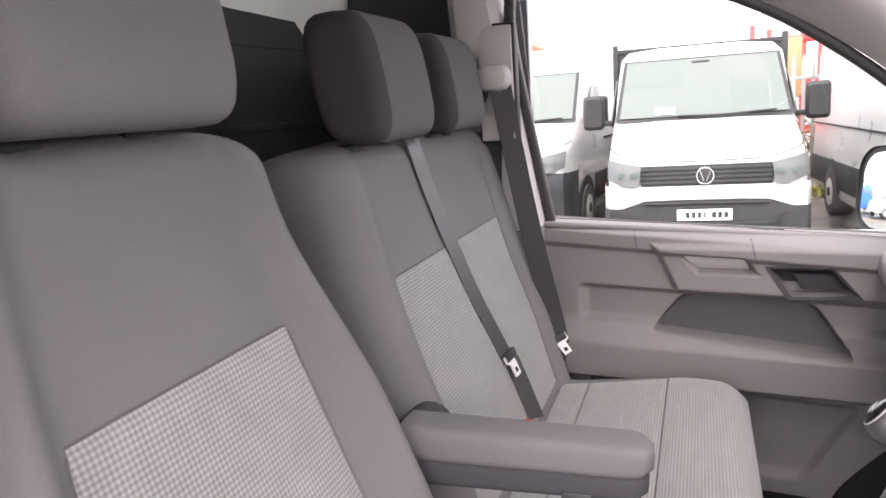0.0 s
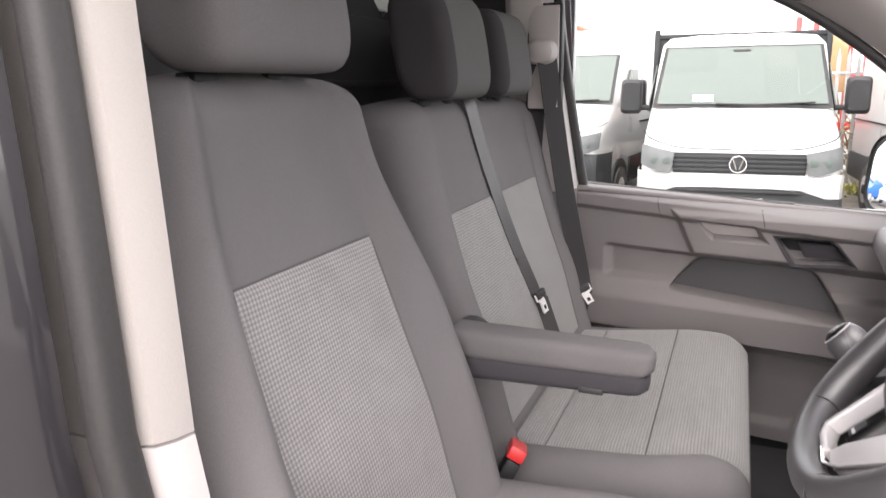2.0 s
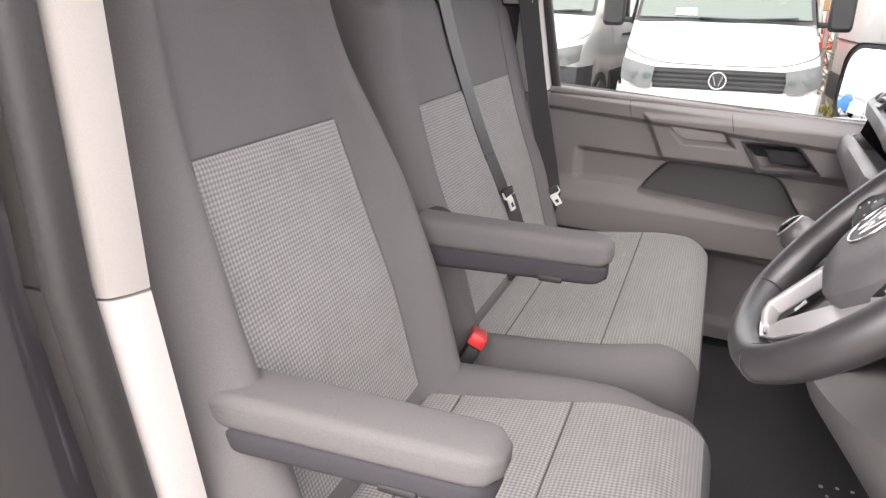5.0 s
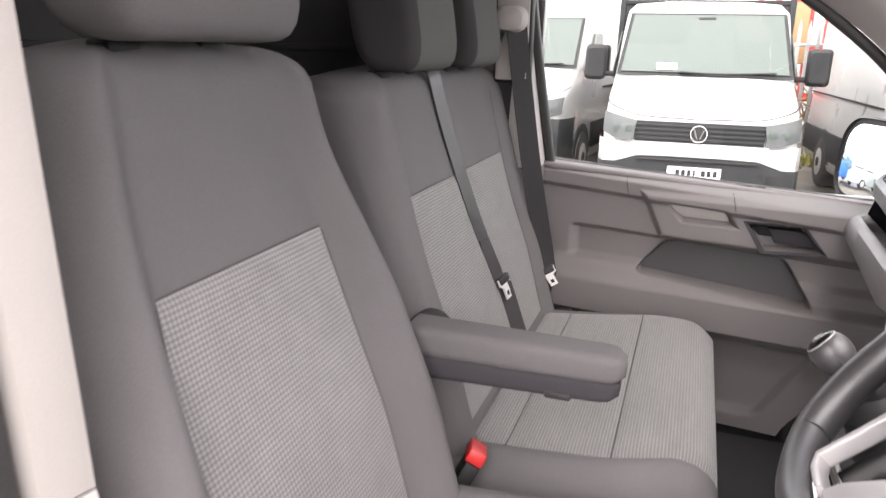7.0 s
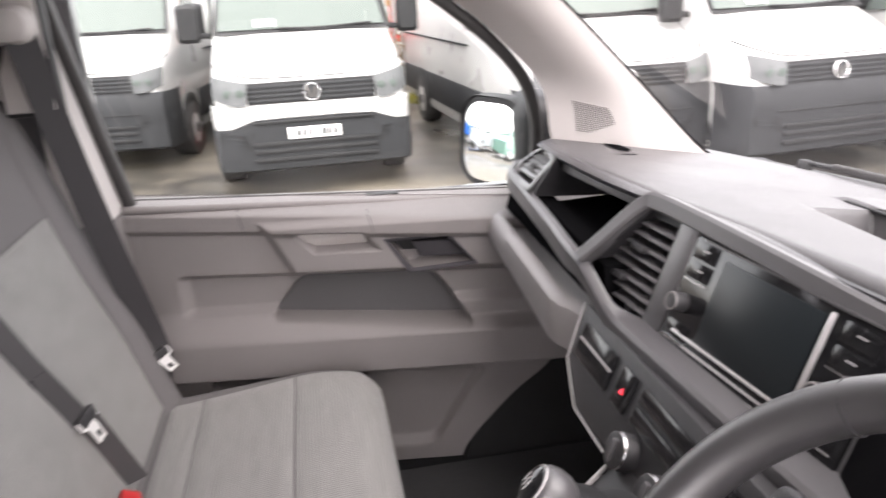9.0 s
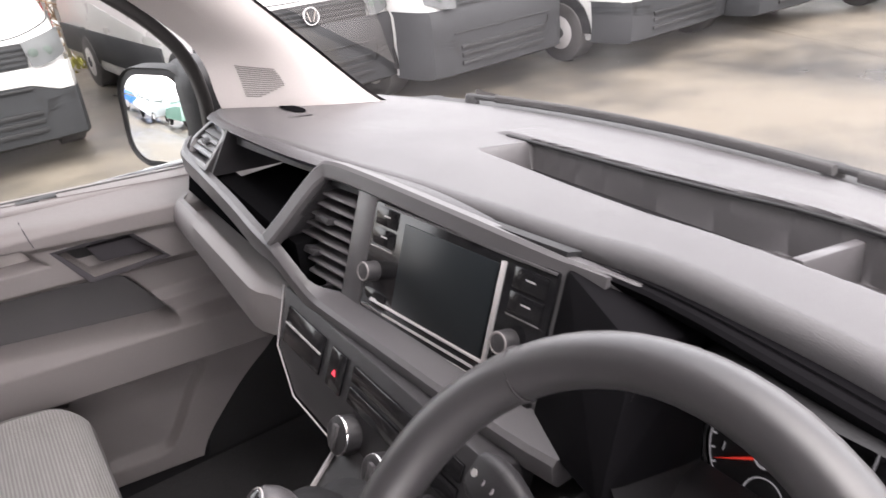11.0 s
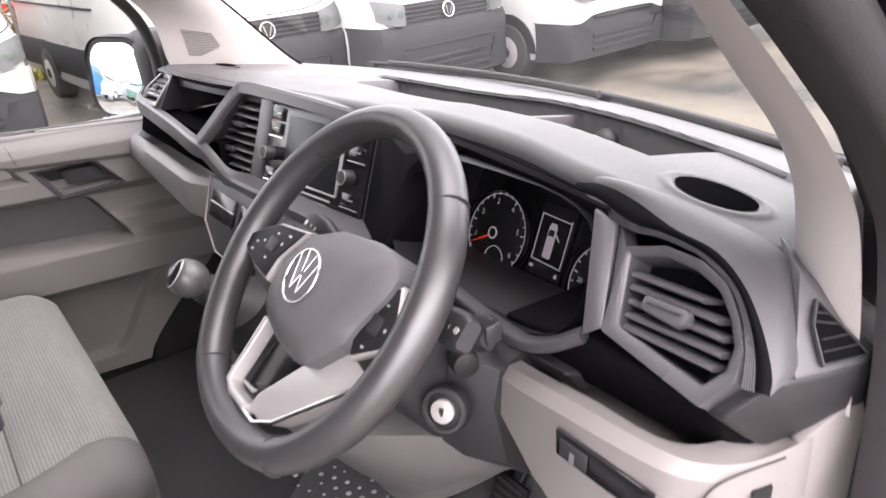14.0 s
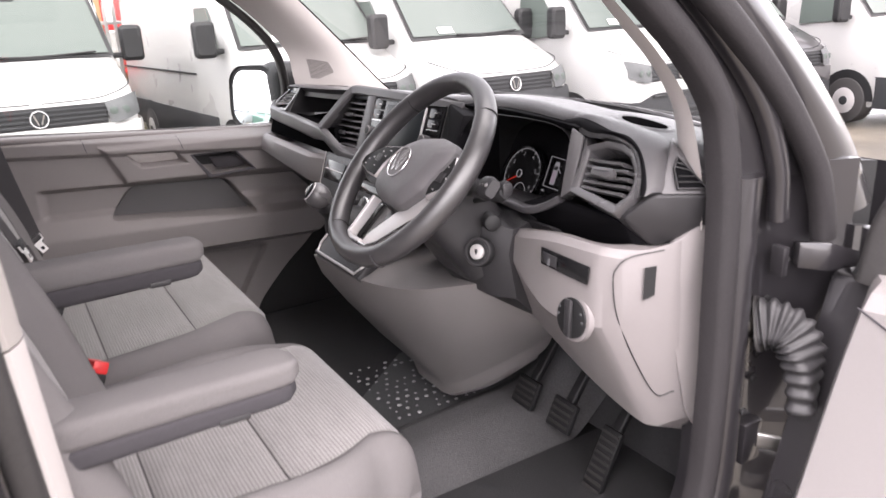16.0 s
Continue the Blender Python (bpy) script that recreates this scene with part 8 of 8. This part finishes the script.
        part("bolt", disc((x0 + 0.075, 0.340, z + 0.012), (-0.35, -1, 0), 0.0065, 0.008, 6, 0.002), STEEL, h)
    strap = smooth_path([(0.885, 0.378, 1.17), (0.915, 0.345, 1.165), (0.96, 0.305, 1.15), (1.0, 0.28, 1.14)], 16)
    part("check_strap", sweep(strap, rounded(0.007, 0.026, 0.003), (0, 0, 1)), STEEL, post, "bright steel door check strap")
    part("strap_plate", box((0.862, 0.362, 1.135), (0.905, 0.385, 1.205), 0.004), BODY_PAINT, post)
    for x, y, z in ((0.905, 0.378, 1.40), (0.915, 0.374, 1.33), (0.83, 0.348, 1.25), (0.895, 0.38, 1.27)):
        part("plug", disc((x, y, z), (-0.2, -1, 0), 0.006, 0.004, 12, 0.001), BLACK, post)
    n_b = 81
    bel = smooth_path([(0.872, 0.366, 1.372), (0.882, 0.346, 1.376), (0.892, 0.327, 1.368), (0.898, 0.311, 1.342), (0.898, 0.303, 1.302), (0.894, 0.298, 1.250)], n_b)
    wave = [(1.0 + 0.11 * math.cos(2 * math.pi * k / 7)) * (1.0 - 0.20 * k / n_b) for k in range(n_b)]
    part("bellows", sweep(bel, rounded(0.046, 0.070, 0.016, 5), (0.3, 0.2, 1), wave), material("bellows_rubber", (0.028, 0.027, 0.029), 0.5, grain=0.2, bump=0.2, wear=0.25, wear_scale=20), post, "black rubber cable bellows", 60)
    part("bellows_collar", sweep(bel[:3], rounded(0.056, 0.082, 0.018, 5), (0.3, 0.2, 1)), RUBBER, post)
    # outer pillar and wing seen past the post
    solo("wall_pillar_skin", strip_between([(0.55, 0.375, 1.98), (0.746, 0.362, 1.824), (0.87, 0.36, 1.72), (0.975, 0.358, 1.60), (1.02, 0.355, 1.51)], [(0.66, 0.40, 2.0), (0.83, 0.38, 1.835), (0.96, 0.375, 1.725), (1.07, 0.372, 1.615), (1.14, 0.37, 1.515)], 0.012, inward=(0, -1, 0)), BODY_PAINT, "dark grey metallic outer windscreen pillar", "pillar", "structure")
    solo("wall_wing", prism([(1.03, 0.33, 1.50), (1.30, 0.325, 1.44), (1.95, 0.36, 1.20), (2.04, 0.36, 0.9), (2.04, 0.36, 0.55), (1.03, 0.33, 0.55)], (0, 0.03, 0)), BODY_PAINT, "dark grey metallic front wing", "wing", "structure")
    solo("wall_sill", box((-0.1, 0.28, 0.62), (0.80, 0.37, 0.925), 0.015), BODY_PAINT, "dark grey metallic door sill", "sill", "structure")


outer_body()


def driver_door():
    root = thing("door_2", (1.05, 0.2, 0.8), "open driver's door with pale grey inner panel", "door", kind="structure")
    h, e = Vector((0.958, 0.290, 0)), Vector((1.225, -0.755, 0))
    d = (e - h).normalized()
    n = Vector((d.y, -d.x, 0))
    n = n if n.x < 0 else -n
    def dp(s, z, out):
        return h + d * s + n * out + Vector((-0.34 * max(0.0, 1.45 - z) if s < 0.2 else 0, 0, z))
    def sec(z, thick, s0):
        return [dp(s0, z, 0.0), dp(s0 + 0.012, z, thick), dp(1.0, z, thick), dp(1.02, z, 0.0)]
    part("inner_panel", loft([sec(0.80, 0.045, 0.02), sec(1.10, 0.05, 0.02), sec(1.30, 0.055, 0.022), sec(1.36, 0.06, 0.024), sec(1.43, 0.065, 0.028), sec(1.45, 0.055, 0.03), sec(1.46, 0.03, 0.035)]), PLASTIC_LIGHT, root, "pale grey inner door panel", sharp=25)
    part("panel_joint", sweep([dp(0.034, 1.432, 0.0655), dp(0.10, 1.40, 0.0655), dp(0.30, 1.335, 0.062), dp(0.6, 1.33, 0.0615)], circle(0.0016, 6), tuple(n)), SHELL, root)
    part("outer_skin", prism([dp(-0.03, 0.72, -0.10), dp(1.05, 0.72, -0.10), dp(1.05, 1.44, -0.09), dp(-0.03, 1.44, -0.09)], n * 0.06, bevel=0.01), BODY_PAINT, root)
    fr = [dp(0.03, 1.44, -0.02), dp(0.05, 1.55, -0.02), dp(0.14, 1.68, -0.03), dp(0.40, 1.90, -0.06), dp(0.6, 1.98, -0.07), dp(1.0, 1.99, -0.07), dp(1.02, 1.46, -0.02)]
    part("window_frame", sweep(smooth_path([tuple(p) for p in fr], 40), rounded(0.05, 0.04, 0.012), tuple(n)), RUBBER, root, "black window frame")
    part("mirror_sail", prism([dp(0.0, 1.45, 0.0), dp(0.17, 1.45, 0.0), dp(0.15, 1.68, -0.015), dp(0.05, 1.58, -0.01)], n * -0.03, bevel=0.006), BLACK, root, "black plastic mirror triangle")


driver_door()
